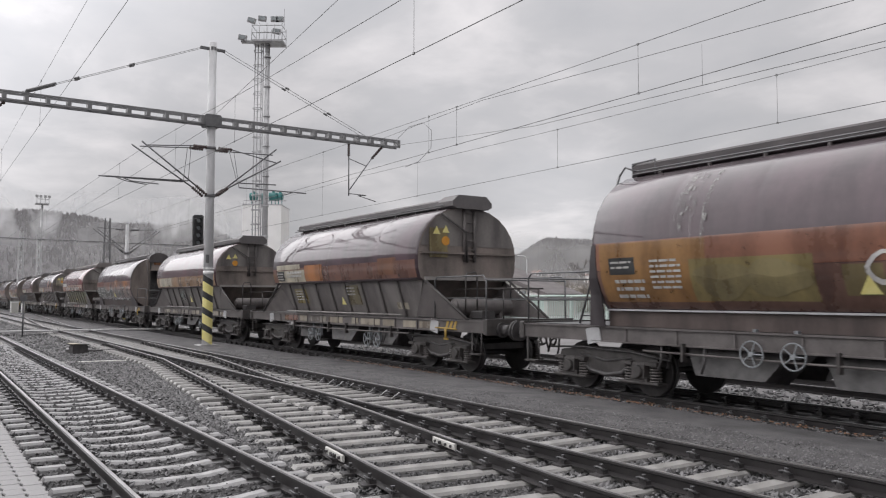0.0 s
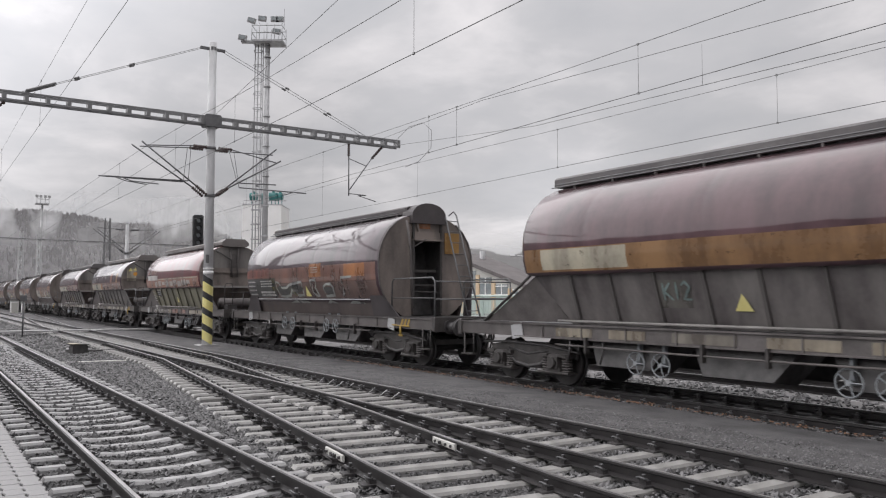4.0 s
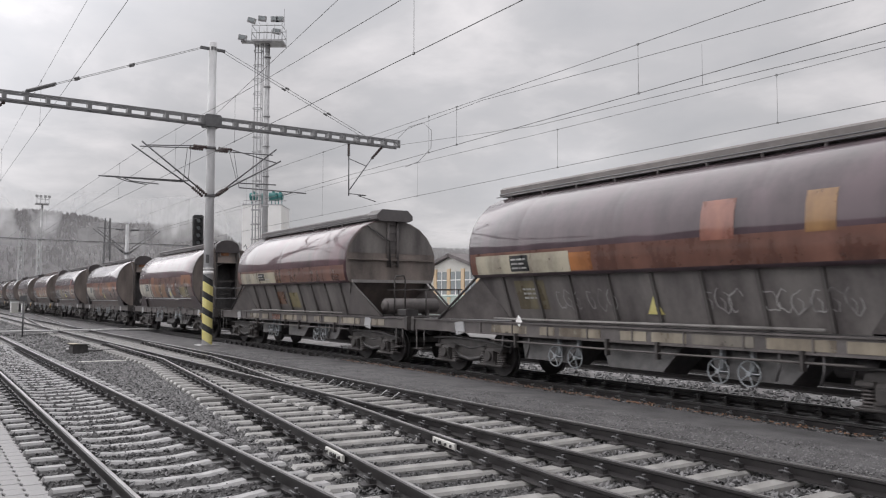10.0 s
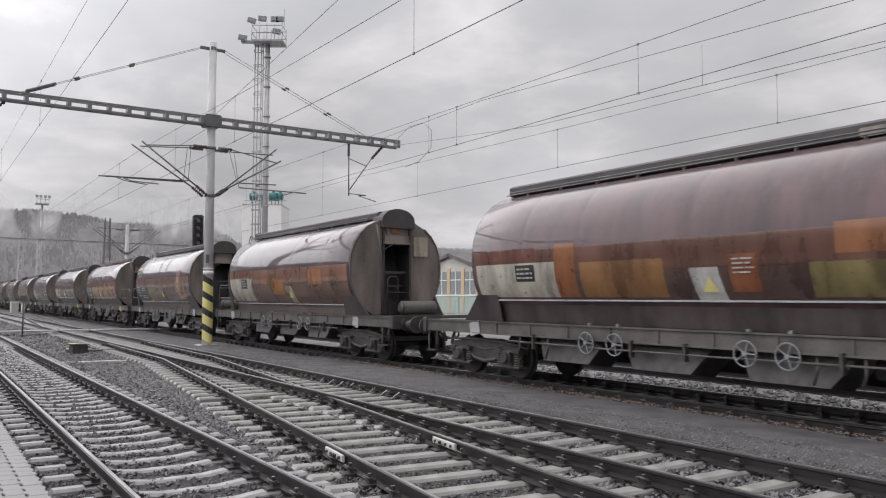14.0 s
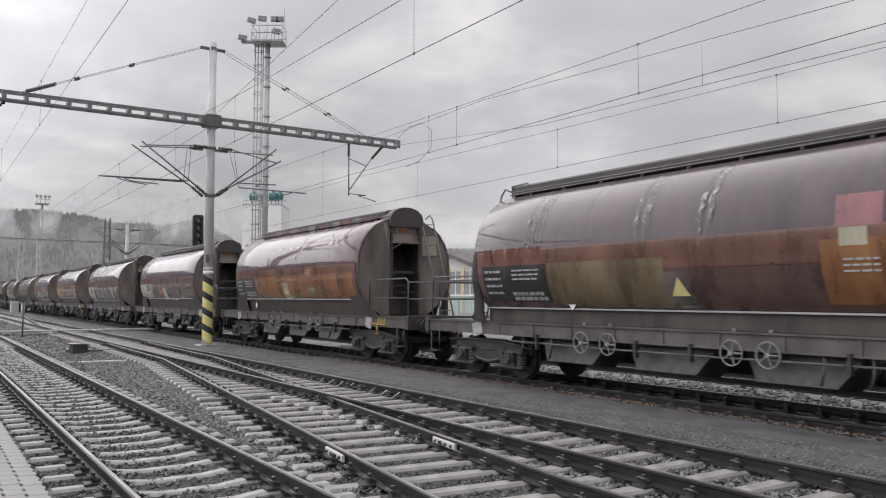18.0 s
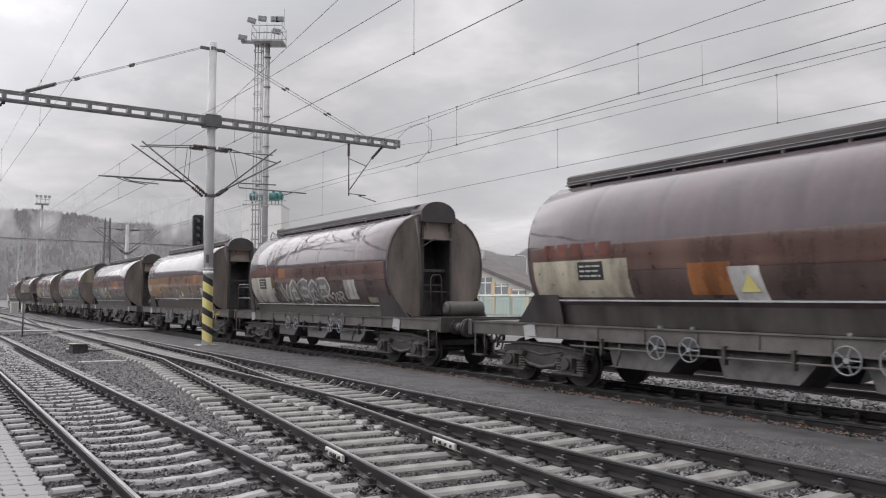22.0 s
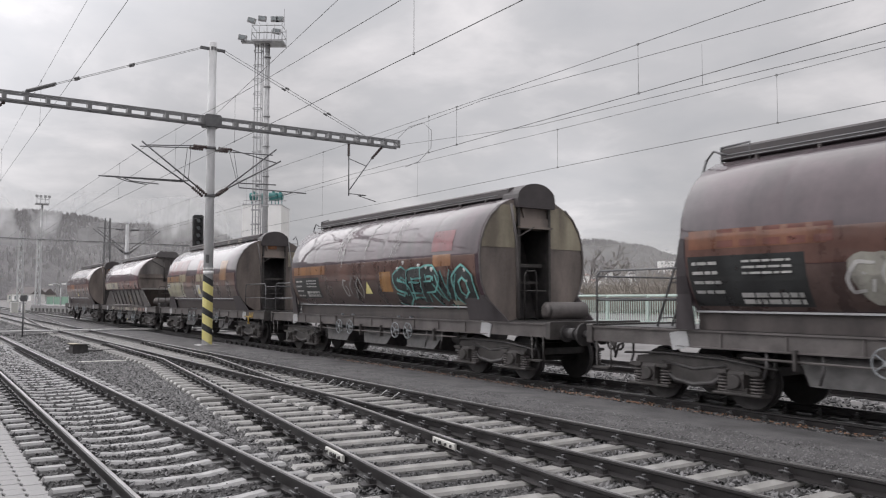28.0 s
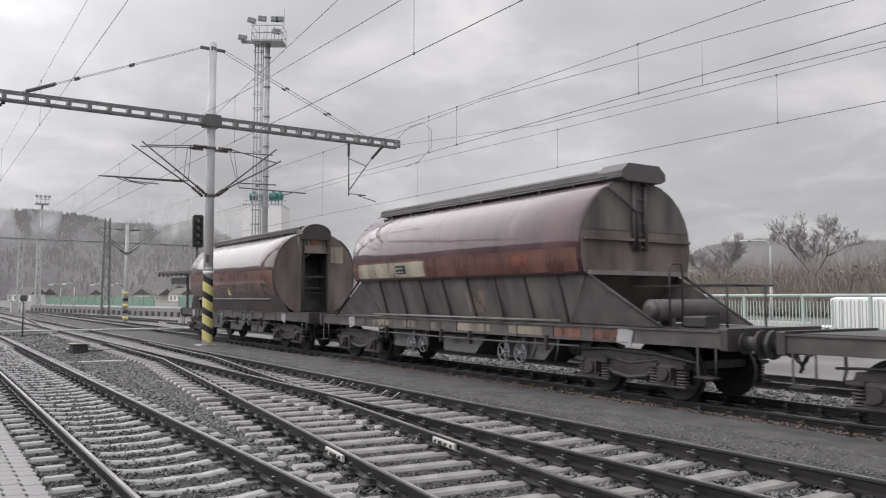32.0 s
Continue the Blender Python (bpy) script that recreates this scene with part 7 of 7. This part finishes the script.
# unseen hills, added to darken low reflections in the wagon sides
ridge("backdrop_unseen_hill", [(130, 5.0), (180, 6.0), (250, 7), (320, 8)], 1200, "unseen wooded hills added behind the view for the wagons' reflections", 14)


def mist(b0, b1, dist, tall, label, shreds=0.8, haze_top=0.2, end=1.0):
    """A curved see-through sheet painting thin valley haze, thicker in shreds of low cloud along the crest of the near
    hill.
    """
    mat = bpy.data.materials.new("painted_haze_and_cloud")
    mat.use_nodes = True
    n, l = mat.node_tree.nodes, mat.node_tree.links
    n.clear()
    out, mix = n.new("ShaderNodeOutputMaterial"), n.new("ShaderNodeMixShader")
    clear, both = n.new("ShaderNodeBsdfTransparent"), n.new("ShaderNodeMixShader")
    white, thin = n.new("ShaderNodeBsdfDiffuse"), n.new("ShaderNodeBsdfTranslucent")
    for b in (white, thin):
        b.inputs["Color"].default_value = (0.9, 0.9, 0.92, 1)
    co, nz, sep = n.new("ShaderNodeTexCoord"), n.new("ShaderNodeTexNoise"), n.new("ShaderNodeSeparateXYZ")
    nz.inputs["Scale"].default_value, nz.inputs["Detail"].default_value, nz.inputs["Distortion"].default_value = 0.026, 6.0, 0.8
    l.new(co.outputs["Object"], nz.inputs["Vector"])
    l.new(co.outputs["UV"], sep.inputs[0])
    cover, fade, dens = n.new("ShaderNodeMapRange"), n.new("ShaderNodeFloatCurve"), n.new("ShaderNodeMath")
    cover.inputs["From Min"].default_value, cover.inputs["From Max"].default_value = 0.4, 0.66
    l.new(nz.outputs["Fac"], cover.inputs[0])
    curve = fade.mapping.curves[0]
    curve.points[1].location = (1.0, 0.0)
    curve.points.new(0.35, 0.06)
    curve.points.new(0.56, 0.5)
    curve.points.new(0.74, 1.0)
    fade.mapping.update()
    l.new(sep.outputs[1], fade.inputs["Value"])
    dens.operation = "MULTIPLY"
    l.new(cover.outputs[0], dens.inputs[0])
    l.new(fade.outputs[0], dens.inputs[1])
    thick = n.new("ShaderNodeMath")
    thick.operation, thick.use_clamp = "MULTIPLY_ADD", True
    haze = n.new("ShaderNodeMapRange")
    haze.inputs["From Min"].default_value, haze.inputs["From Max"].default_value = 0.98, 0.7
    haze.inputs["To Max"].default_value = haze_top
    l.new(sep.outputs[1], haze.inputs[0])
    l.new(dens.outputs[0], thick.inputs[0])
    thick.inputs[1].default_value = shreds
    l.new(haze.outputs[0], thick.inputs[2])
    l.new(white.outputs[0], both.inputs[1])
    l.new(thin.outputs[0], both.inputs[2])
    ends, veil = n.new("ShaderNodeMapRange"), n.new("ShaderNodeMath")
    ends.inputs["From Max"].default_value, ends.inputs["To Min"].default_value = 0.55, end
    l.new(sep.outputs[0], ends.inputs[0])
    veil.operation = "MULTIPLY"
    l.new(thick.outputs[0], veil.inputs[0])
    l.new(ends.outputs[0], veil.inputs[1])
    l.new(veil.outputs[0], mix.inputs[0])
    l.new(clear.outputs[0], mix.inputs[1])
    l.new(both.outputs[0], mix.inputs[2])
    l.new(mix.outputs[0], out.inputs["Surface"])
    me = bpy.data.meshes.new("low_cloud")
    v, f, uv = [], [], []
    for i in range(41):
        a = radians(b0 + (b1 - b0) * i / 40)
        for j in range(5):
            d = dist + 8 * math.sin(i * 0.7)
            v.append((-d * math.cos(a), d * math.sin(a), 1 + tall / 4 * j))
            uv.append((i / 40, j / 4))
    f = [(i * 5 + j, i * 5 + j + 5, i * 5 + j + 6, i * 5 + j + 1) for i in range(40) for j in range(4)]
    me.from_pydata(v, [], f)
    layer = me.uv_layers.new(name="UVMap")
    for loop in me.loops:
        layer.data[loop.index].uv = uv[loop.vertex_index]
    me.materials.append(mat)
    tagged(new("backdrop_haze_sheet", me), label, "cloud", kind="structure")


mist(-6, 19.5, 440, 54, "translucent sheet painted with thin haze and shreds of white low cloud along the hill", end=0.2)
mist(26, 78, 500, 44, "translucent sheet painted as thin grey haze before the far hills", 0.1, 0.26)


# ---- trees and brush ----
def bare_tree(x, y, z, height, seed, label, spread=0.62, depth=5, width=None):
    rng = random.Random(seed)
    root = tagged(empty("bare_tree", pose(x, y, z)), label, "tree", "bare trees beyond the fence")
    trunk = Shape()
    twigs = Shape()
    def grow(p, d, length, r, level):
        sh = trunk if level < 2 else twigs
        q = p
        for s in range(3 if level < 3 else 2):
            d = (d + Vector((rng.uniform(-1, 1), rng.uniform(-1, 1), rng.uniform(-0.4, 0.7))) * 0.16).normalized()
            e = q + d * length / 3
            sh.tube(q, e, r * (1 - 0.22 * s) + 0.006, 6 if level < 2 else 3, r * (0.78 - 0.22 * s) + 0.006, caps=False)
            q = e
            if level >= 1 and rng.random() < 0.6 and level < depth:
                side = Vector((rng.uniform(-1, 1), rng.uniform(-1, 1), rng.uniform(-0.1, 0.9))).normalized()
                grow(q, (d * 0.5 + side * 0.85).normalized(), length * 0.55, r * 0.45, level + 1)
        if level < depth:
            for _ in range(3 if level < 2 else 2):
                side = Vector((rng.uniform(-1, 1), rng.uniform(-1, 1), rng.uniform(-0.25, 0.8)))
                grow(q, (d * 0.75 + side * spread).normalized(), length * rng.uniform(0.6, 0.82), r * 0.55, level + 1)
    grow(Vector((0, 0, 0)), Vector((0, 0, 1)), height * 0.38, height * 0.026, 0)
    # bring the grown tree to its height and to the width of its crown
    pts = np.array(twigs.v)
    kz = height / np.percentile(pts[:, 2], 99.7)
    mid = np.median(pts[:, :2], axis=0)
    kw = (width or height * 0.72) / np.ptp(np.percentile(pts[:, 0] * 0.7 + pts[:, 1] * 0.7, (1, 99)))
    for sh in (trunk, twigs):
        sh.v = [((p[0] - mid[0] * min(1, p[2] * kz / height * 1.6)) * kw, (p[1] - mid[1] * min(1, p[2] * kz / height * 1.6)) * kw, p[2] * kz) for p in sh.v]
    part("trunk", trunk, M["bark"], root)
    tagged(part("crown", twigs, M["bark"], root), kind="stuff")


bare_tree(-38.4, 62, 0.3, 8.6, 21, "tall bare tree with a wide rounded crown", 0.8, 7, 6.2)
bare_tree(-46.9, 62, 0.3, 7.4, 22, "bare forked tree behind the green fence", 0.8, 7, 5.6)
bare_tree(-50.5, 66, 0.3, 6.2, 23, "slender bare tree behind the green fence")
bare_tree(-33.0, 70, 0.3, 6.4, 24, "bare tree with fine twigs beside the slope")
bare_tree(-72.0, 70, 0.3, 8.0, 25, "bare tree behind the gabled hall")
bare_tree(-82.0, 84, 0.3, 9.0, 26, "bare tree near the distant houses")


def brush():
    """Tangled winter shrubs beyond the fence, twig by twig."""
    rng = np.random.default_rng(31)
    n = 24000
    sh = Shape()
    x = rng.uniform(-70, 0, n)
    y = rng.uniform(56, 74, n)
    top = np.clip(4.3 + 0.07 * (x + 46) + 0.7 * np.sin(x * 0.35), 1.2, 4.4)
    v = np.zeros((n, 3, 3))
    h = top * rng.uniform(0.45, 1.15, n)
    lean = rng.uniform(-0.9, 0.9, (n, 2)) * h[:, None]
    z0 = rng.uniform(0.2, 0.6, n) * top * 0.5
    w = rng.uniform(0.012, 0.03, n)
    v[:, 0] = np.stack([x - w, y, z0 + 0.2], 1)
    v[:, 1] = np.stack([x + w, y + w, z0 + 0.2], 1)
    v[:, 2] = np.stack([x + lean[:, 0], y + lean[:, 1], z0 + h], 1)
    sh.v = v.reshape(-1, 3).tolist()
    sh.f = np.arange(3 * n).reshape(-1, 3).tolist()
    sh.s, sh.smooth = [0] * n, [False] * n
    tagged(part("winter_shrubs", sh, M["brush"]), "tangled brown leafless shrubs on the slope", "shrubs", kind="stuff")
    q = 9000
    cx = rng.uniform(-75, 5, q)
    ct = np.clip(3.6 + 0.07 * (cx + 46) + 0.6 * np.sin(cx * 0.35), 0.8, 4.2)
    pts = np.stack([cx, rng.uniform(60, 78, q), 0.3 + ct * rng.uniform(0, 1, q)], 1)
    tagged(part("shrub_clumps", blobs(pts, rng.uniform(0.12, 0.34, q), 33), M["brush"]), "dense brown winter undergrowth", "shrubs", kind="stuff")


brush()


# ---- fence, street lamp, buildings behind the line ----
def fence():
    post = Shape().box((0, 0, 0.82), (0.12, 0.12, 1.64), ch=0.02).mesh("post", M["green"])
    bal = Shape().box((0, 0, 0.78), (0.035, 0.035, 1.25)).mesh("baluster", M["green"])
    rail = Shape().tube((0, 0, 1.66), (3.2, 0, 1.66), 0.075, 8).mesh("top_rail", M["green"])
    low = Shape().box((1.6, 0, 0.18), (3.2, 0.05, 0.06)).mesh("bottom_rail", M["green"])
    for i in range(20):
        root = tagged(empty("railing_section", pose(-70.0 + 3.2 * i, 35.0, 0.28)), "pale green steel railing with upright bars", "railing", "railing sections along the road")
        part("post", post, None, root)
        part("top_rail", rail, None, root)
        part("bottom_rail", low, None, root)
        for k in range(17):
            part("baluster", bal, None, root, at=pose(0.18 + 0.177 * k, 0, 0))


fence()


def street_lamp(x, y, h, reach, label):
    root = tagged(empty("street_lamp", pose(x, y, 0.28)), label, "street lamp")
    part("pole", Shape().tube((0, 0, 0), (0, 0, h * 0.45), 0.1, 10).tube((0, 0, h * 0.45), (0, 0, h - 0.35), 0.065, 10), M["galv"], root)
    part("arm", Shape().path([(0, 0, h - 0.35), (-0.08 * reach, -0.05, h - 0.12), (-0.3 * reach, -0.1, h), (-reach, -0.3, h + 0.05)], 0.045, 8), M["galv"], root)
    part("lamp_head", Shape().box((-reach - 0.3, -0.35, h + 0.05), (0.75, 0.3, 0.16), Matrix.Rotation(0.05, 3, "Y"), ch=0.05), M["galv"], root, "grey lamp head")


street_lamp(-33.8, 50.0, 5.6, 1.5, "grey street lamp with a curved arm behind the railing")


def gabled_hall():
    root = tagged(empty("gabled_hall", pose(-60.5, 45.0, 0.25)), "pale hall with sloping roof, tall windows and orange pillars", "building")
    def top(x):
        return 5.75 - 0.272 * (x + 6.0)
    sh = Shape()
    sh.add([(-10, 0, 0), (8.6, 0, 0), (8.6, 0, top(8.6)), (-6, 0, 5.75), (-10, 0, 4.7), (-10, 3.4, 0), (8.6, 3.4, 0), (8.6, 3.4, top(8.6)), (-6, 3.4, 5.75), (-10, 3.4, 4.7)],
           [(0, 1, 2, 3, 4), (9, 8, 7, 6, 5), (1, 6, 7, 2), (0, 4, 9, 5)])
    part("wall", sh, M["wall"], root)
    part("roof", Shape().prism([(-0.4, 0.0), (3.8, 0.0), (3.8, 0.35), (-0.4, 0.35)], 0, 15.8), M["roof"], root, at=Matrix.Translation((-6.2, 0, 5.75)) @ Matrix.Rotation(math.atan(0.272), 4, "Y"))
    part("roof", Shape().box((0, 1.7, 0.15), (4.4, 4.2, 0.3)), M["roof"], root, at=Matrix.Translation((-8.1, 0, 5.25)) @ Matrix.Rotation(-0.25, 4, "Y"))
    for i, x in enumerate((-8.9, -6.4, -3.9, -1.4, 1.1, 3.6, 6.1)):
        h = top(x + 1.9) if x > -6 else 4.7
        part("pillar", Shape().box((x, -0.06, h / 2 - 0.1), (0.55, 0.14, h - 0.2)), M["ochre"], root, "ochre pillar")
        zt = min(h - 0.5, 4.3)
        win = part("window", Shape().box((x + 1.25, -0.03, (1.9 + zt) / 2), (1.8, 0.08, max(0.3, zt - 1.9))), M["glass"], root)
        part("mullion", Shape().box((x + 1.25, -0.09, (1.9 + zt) / 2), (0.09, 0.06, max(0.3, zt - 1.9))), M["white"], win)
        part("transom", Shape().box((x + 1.25, -0.09, (1.9 + zt) / 2 + 0.3), (1.8, 0.06, 0.09)), M["white"], win)
        part("panel", Shape().box((x + 1.25, -0.03, 0.95), (1.8, 0.08, 1.7)), M["green"], root, "pale green wall panel")
        part("sill", Shape().box((x + 1.25, -0.1, 1.85), (1.9, 0.16, 0.08)), M["white"], root)
    part("chimney", Shape().tube((-4.0, 2.4, 4.5), (-4.0, 2.4, 6.3), 0.28, 10), M["galv"], root)


gabled_hall()


def container():
    root = tagged(empty("white_kiosk", pose(-19.1, 38.5, 0.28)), "cream-white panelled kiosk with red lettering bars", "kiosk")
    part("body", Shape().prism([(-1.2, 0), (1.2, 0), (1.2, 1.5), (0, 1.75), (-1.2, 1.5)], -2.9, 4.5), M["white"], root)
    for k in range(17):
        part("panel_rib", Shape().box((-2.77 + 0.44 * k, -1.22, 0.75), (0.05, 0.04, 1.45)), M["wall"], root)
    for k in range(3):
        part("letter_bar", Shape().box((0.7 + 0.42 * k, -1.25, 1.1), (0.28, 0.02, 0.26)), M["red"], root, "red lettering bar")
    part("window", Shape().box((1.2, -1.23, 0.55), (0.9, 0.04, 0.5)), M["glass"], root)
    wall = tagged(part("low_wall", Shape().box((0, 0, 0.2), (9, 0.25, 0.3), ch=0.03), M["wall"], at=pose(-27.5, 37.2, 0.28)), "low pale wall behind the railing", "wall")
    bag = tagged(part("sack", Shape().box((0, 0, 0.12), (0.5, 0.4, 0.24), ch=0.09), M["white"], at=pose(-21.6, 36.4, 0.28)), "small white sack on the ground", "sack")


container()


def house(x, y, z, w, h, rot, wall, roof, label):
    root = tagged(empty("distant_house", pose(x, y, z, 0, 0, rot)), label, "house", "distant houses of the town")
    part("wall", Shape().box((0, 0, h / 2), (w, w * 0.7, h)), M[wall], root)
    d = w * 0.7
    part("roof", Shape().add([(-w / 2 - 0.4, -d / 2 - 0.5, h), (w / 2 + 0.4, -d / 2 - 0.5, h), (w / 2 + 0.4, d / 2 + 0.5, h), (-w / 2 - 0.4, d / 2 + 0.5, h), (-w / 2 - 0.4, 0, h + d * 0.42), (w / 2 + 0.4, 0, h + d * 0.42)],
                             [(0, 1, 5, 4), (2, 3, 4, 5), (0, 4, 3), (1, 2, 5), (0, 3, 2, 1)]), M[roof], root)
    for i in range(3):
        for k in range(max(1, int(h / 3))):
            part("window", Shape().box((-w * 0.3 + i * w * 0.3, -d / 2, 1.6 + 3 * k), (w * 0.13, 0.12, 1.4)), M["glass"], root)


def slope_place(b, w, depth=900):
    """A place on the lower slope of the rounded hill, w of the way up."""
    d = depth * (0.6 + 0.4 * w)
    x, y = spot(b, d)
    return x, y, depth * math.tan(radians(3.6)) * w ** 0.75 - 4.0


rng_h = random.Random(8)
for i in range(34):
    b = rng_h.uniform(43, 53.5) if i < 26 else rng_h.uniform(38.5, 43)
    hx_, hy_, hz_ = slope_place(b, rng_h.uniform(0.03, 0.22))
    house(hx_, hy_, hz_, rng_h.uniform(5, 9), rng_h.choice((5, 6, 8)), rng_h.uniform(-40, 40), rng_h.choice(("white", "wall", "white")), rng_h.choice(("roof", "roof", "red")), "small pale house with pitched roof in the valley")


def apartment_block(b, w, wide, tall):
    x, y, z = slope_place(b, w)
    root = tagged(empty("apartment_block", pose(x, y, z, 0, 0, math.degrees(math.atan2(RY, RX)))), "white flat-roofed apartment block on the far slope", "building")
    part("wall", Shape().box((0, 0, tall / 2), (wide, 9, tall)), M["white"], root)
    part("roof", Shape().box((0, 0, tall + 0.2), (wide + 0.4, 9.4, 0.4)), M["galv"], root)
    for i in range(int(wide / 2.6)):
        for k in range(int(tall / 3) - 1):
            part("window", Shape().box((-wide / 2 + 1.6 + 2.6 * i, -4.5, 4.2 + 3 * k), (1.3, 0.15, 1.4)), M["glass"], root)


apartment_block(49.3, 0.3, 14, 12)
apartment_block(50.4, 0.26, 16, 7)


# ---- far station ----
M["hoarding"] = material("faded_green_boards", (0.14, 0.25, 0.19), (0.24, 0.36, 0.29), 0.6, scale=1, fine=14)


def station():
    x0, y0, x1, y1 = -128.0, 13.6, -76.0, 24.2
    L = math.hypot(x1 - x0, y1 - y0)
    ang = math.degrees(math.atan2(y1 - y0, x1 - x0))
    base = pose(x0, y0, 0, 0, 0, ang)
    root = tagged(empty("far_platform", base), "pale far platform edge with dark brick face", "platform", kind="structure")
    part("deck", Shape().box((L / 2, 4, 0.2), (L, 8, 0.9)), M["paver"], root)
    part("deck_end", Shape().box((-8.0, 6.6, 0.19), (16, 2.8, 0.88)), M["paver"], root)
    part("edge_face", Shape().box((L / 2, -0.05, 0.05), (L, 0.1, 0.55)), M["slab"], root)
    for k in range(36):
        part("edge_block", Shape().box((1 + L * k / 36, -0.13, 0.02), (0.5, 0.08, 0.5)), M["clip"], root)
    fn = tagged(empty("green_hoarding", base), "pale green boarded hoarding on the far platform", "fence")
    for k in range(-5, 16):
        if k in (7, 8):
            continue
        part("board_panel", Shape().box((2 + 3.3 * k, 7.5, 1.27), (3.1, 0.08, 1.25)), M["hoarding"], fn)
        part("post", Shape().box((0.4 + 3.3 * k, 7.45, 1.3), (0.12, 0.12, 1.4)), M["galv"], fn)
    cp = tagged(empty("platform_canopy", base), "dark flat platform canopy on steel posts", "canopy")
    part("roof", Shape().box((L - 7.5, 4, 4.5), (16, 5.5, 0.3)), M["roof"], cp)
    for k in range(16):
        part("fascia_tooth", Shape().box((L - 15.2 + k, 1.2, 4.25), (0.5, 0.08, 0.35)), M["black"], cp)
    for k in range(4):
        part("post", Shape().box((L - 14 + 4.3 * k, 4, 2.5), (0.22, 0.22, 3.8)), M["dark_steel"], cp)
    part("sign_board", Shape().box((L - 12.5, 2.2, 3.6), (3.4, 0.12, 0.7)), M["dark_steel"], cp)
    sh = tagged(empty("waiting_shelter", base), "glazed waiting shelter under the canopy", "shelter")
    part("back_panel", Shape().box((L - 5, 6, 2.0), (4, 0.1, 2.6)), M["glass"], sh)
    part("roof", Shape().box((L - 5, 5.4, 3.4), (4.3, 1.6, 0.12)), M["dark_steel"], sh)
    for k in (-2, 0, 2):
        part("post", Shape().box((L - 5 + k, 4.8, 2.0), (0.1, 0.1, 2.7)), M["galv"], sh)
    bn = tagged(empty("teal_bench", base), "teal bench on the far platform", "bench")
    part("seat", Shape().box((L - 14, 5.5, 1.15), (2.4, 0.5, 0.1)), M["teal"], bn)
    part("backrest", Shape().box((L - 14, 5.75, 1.5), (2.4, 0.08, 0.6)), M["teal"], bn)
    for k in (-1, 1):
        part("leg", Shape().box((L - 14 + k, 5.5, 0.9), (0.1, 0.45, 0.5)), M["dark_steel"], bn)
    for b, d, h in ((10.3, 104, 2.7), (8.55, 112, 2.9), (7.75, 120, 2.9), (11.5, 98, 2.6)):
        x, y = spot(b, d)
        lp = tagged(empty("platform_lamp", pose(x, y, 0.2)), "slim pale lamp with a bent arm on the far platform", "lamp")
        part("pole", Shape().tube((0, 0, 0), (0, 0, h), 0.07, 8), M["mast"], lp)
        part("arm", Shape().path([(0, 0, h), (0.1, -0.15, h + 0.35), (0.3, -0.6, h + 0.55), (0.45, -1.2, h + 0.45)], 0.06, 6), M["galv"], lp)
        part("lamp_head", Shape().box((0.48, -1.3, h + 0.38), (0.3, 0.5, 0.16), ch=0.05), M["white"], lp)
    rng = random.Random(9)
    for i in range(9):
        x, y = spot(rng.uniform(4.2, 16.5), rng.uniform(330, 440))
        house(x, y, 0, rng.uniform(6, 11), rng.choice((3, 3, 4, 5)), rng.uniform(-40, 40), rng.choice(("white", "wall")), "roof", "small pale house below the wooded hillside")


station()


def relay_cabinet(b, d, w, h):
    x, y = spot(b, d)
    root = tagged(empty("relay_cabinet", pose(x, y, -0.22)), "small pale trackside cabinet in the far yard", "cabinet", "trackside cabinets")
    part("body", Shape().box((0, 0, h / 2), (0.7, w, h), ch=0.06), M["white"], root)
    part("roof", Shape().box((0, 0, h + 0.04), (0.8, w + 0.1, 0.1), ch=0.03), M["galv"], root)
    part("door", Shape().box((0.37, 0, h * 0.52), (0.04, w * 0.8, h * 0.8)), M["wall"], root)


relay_cabinet(5.13, 105, 0.8, 1.5)
relay_cabinet(5.63, 108, 0.4, 1.2)
street_lamp(*spot(39.5, 75), 5.5, 1.2, "grey street lamp by the hall")


# ---- motion of the train ----
def travelled(t):
    return 7.441 * t + 0.0269 * t * t


def motions():
    times = [2.0 * i for i in range(17)]
    for root, x in WAGONS:
        walk(root, [(t, pose(x + travelled(t), YT4, 0)) for t in times])
    turns = [i / 15 for i in range(481)]
    for ws, x in WHEELS:
        walk(ws, [(t, pose(x, 0, 0.46, 0, math.degrees(travelled(t) / 0.46) % 360, 0)) for t in turns])


motions()
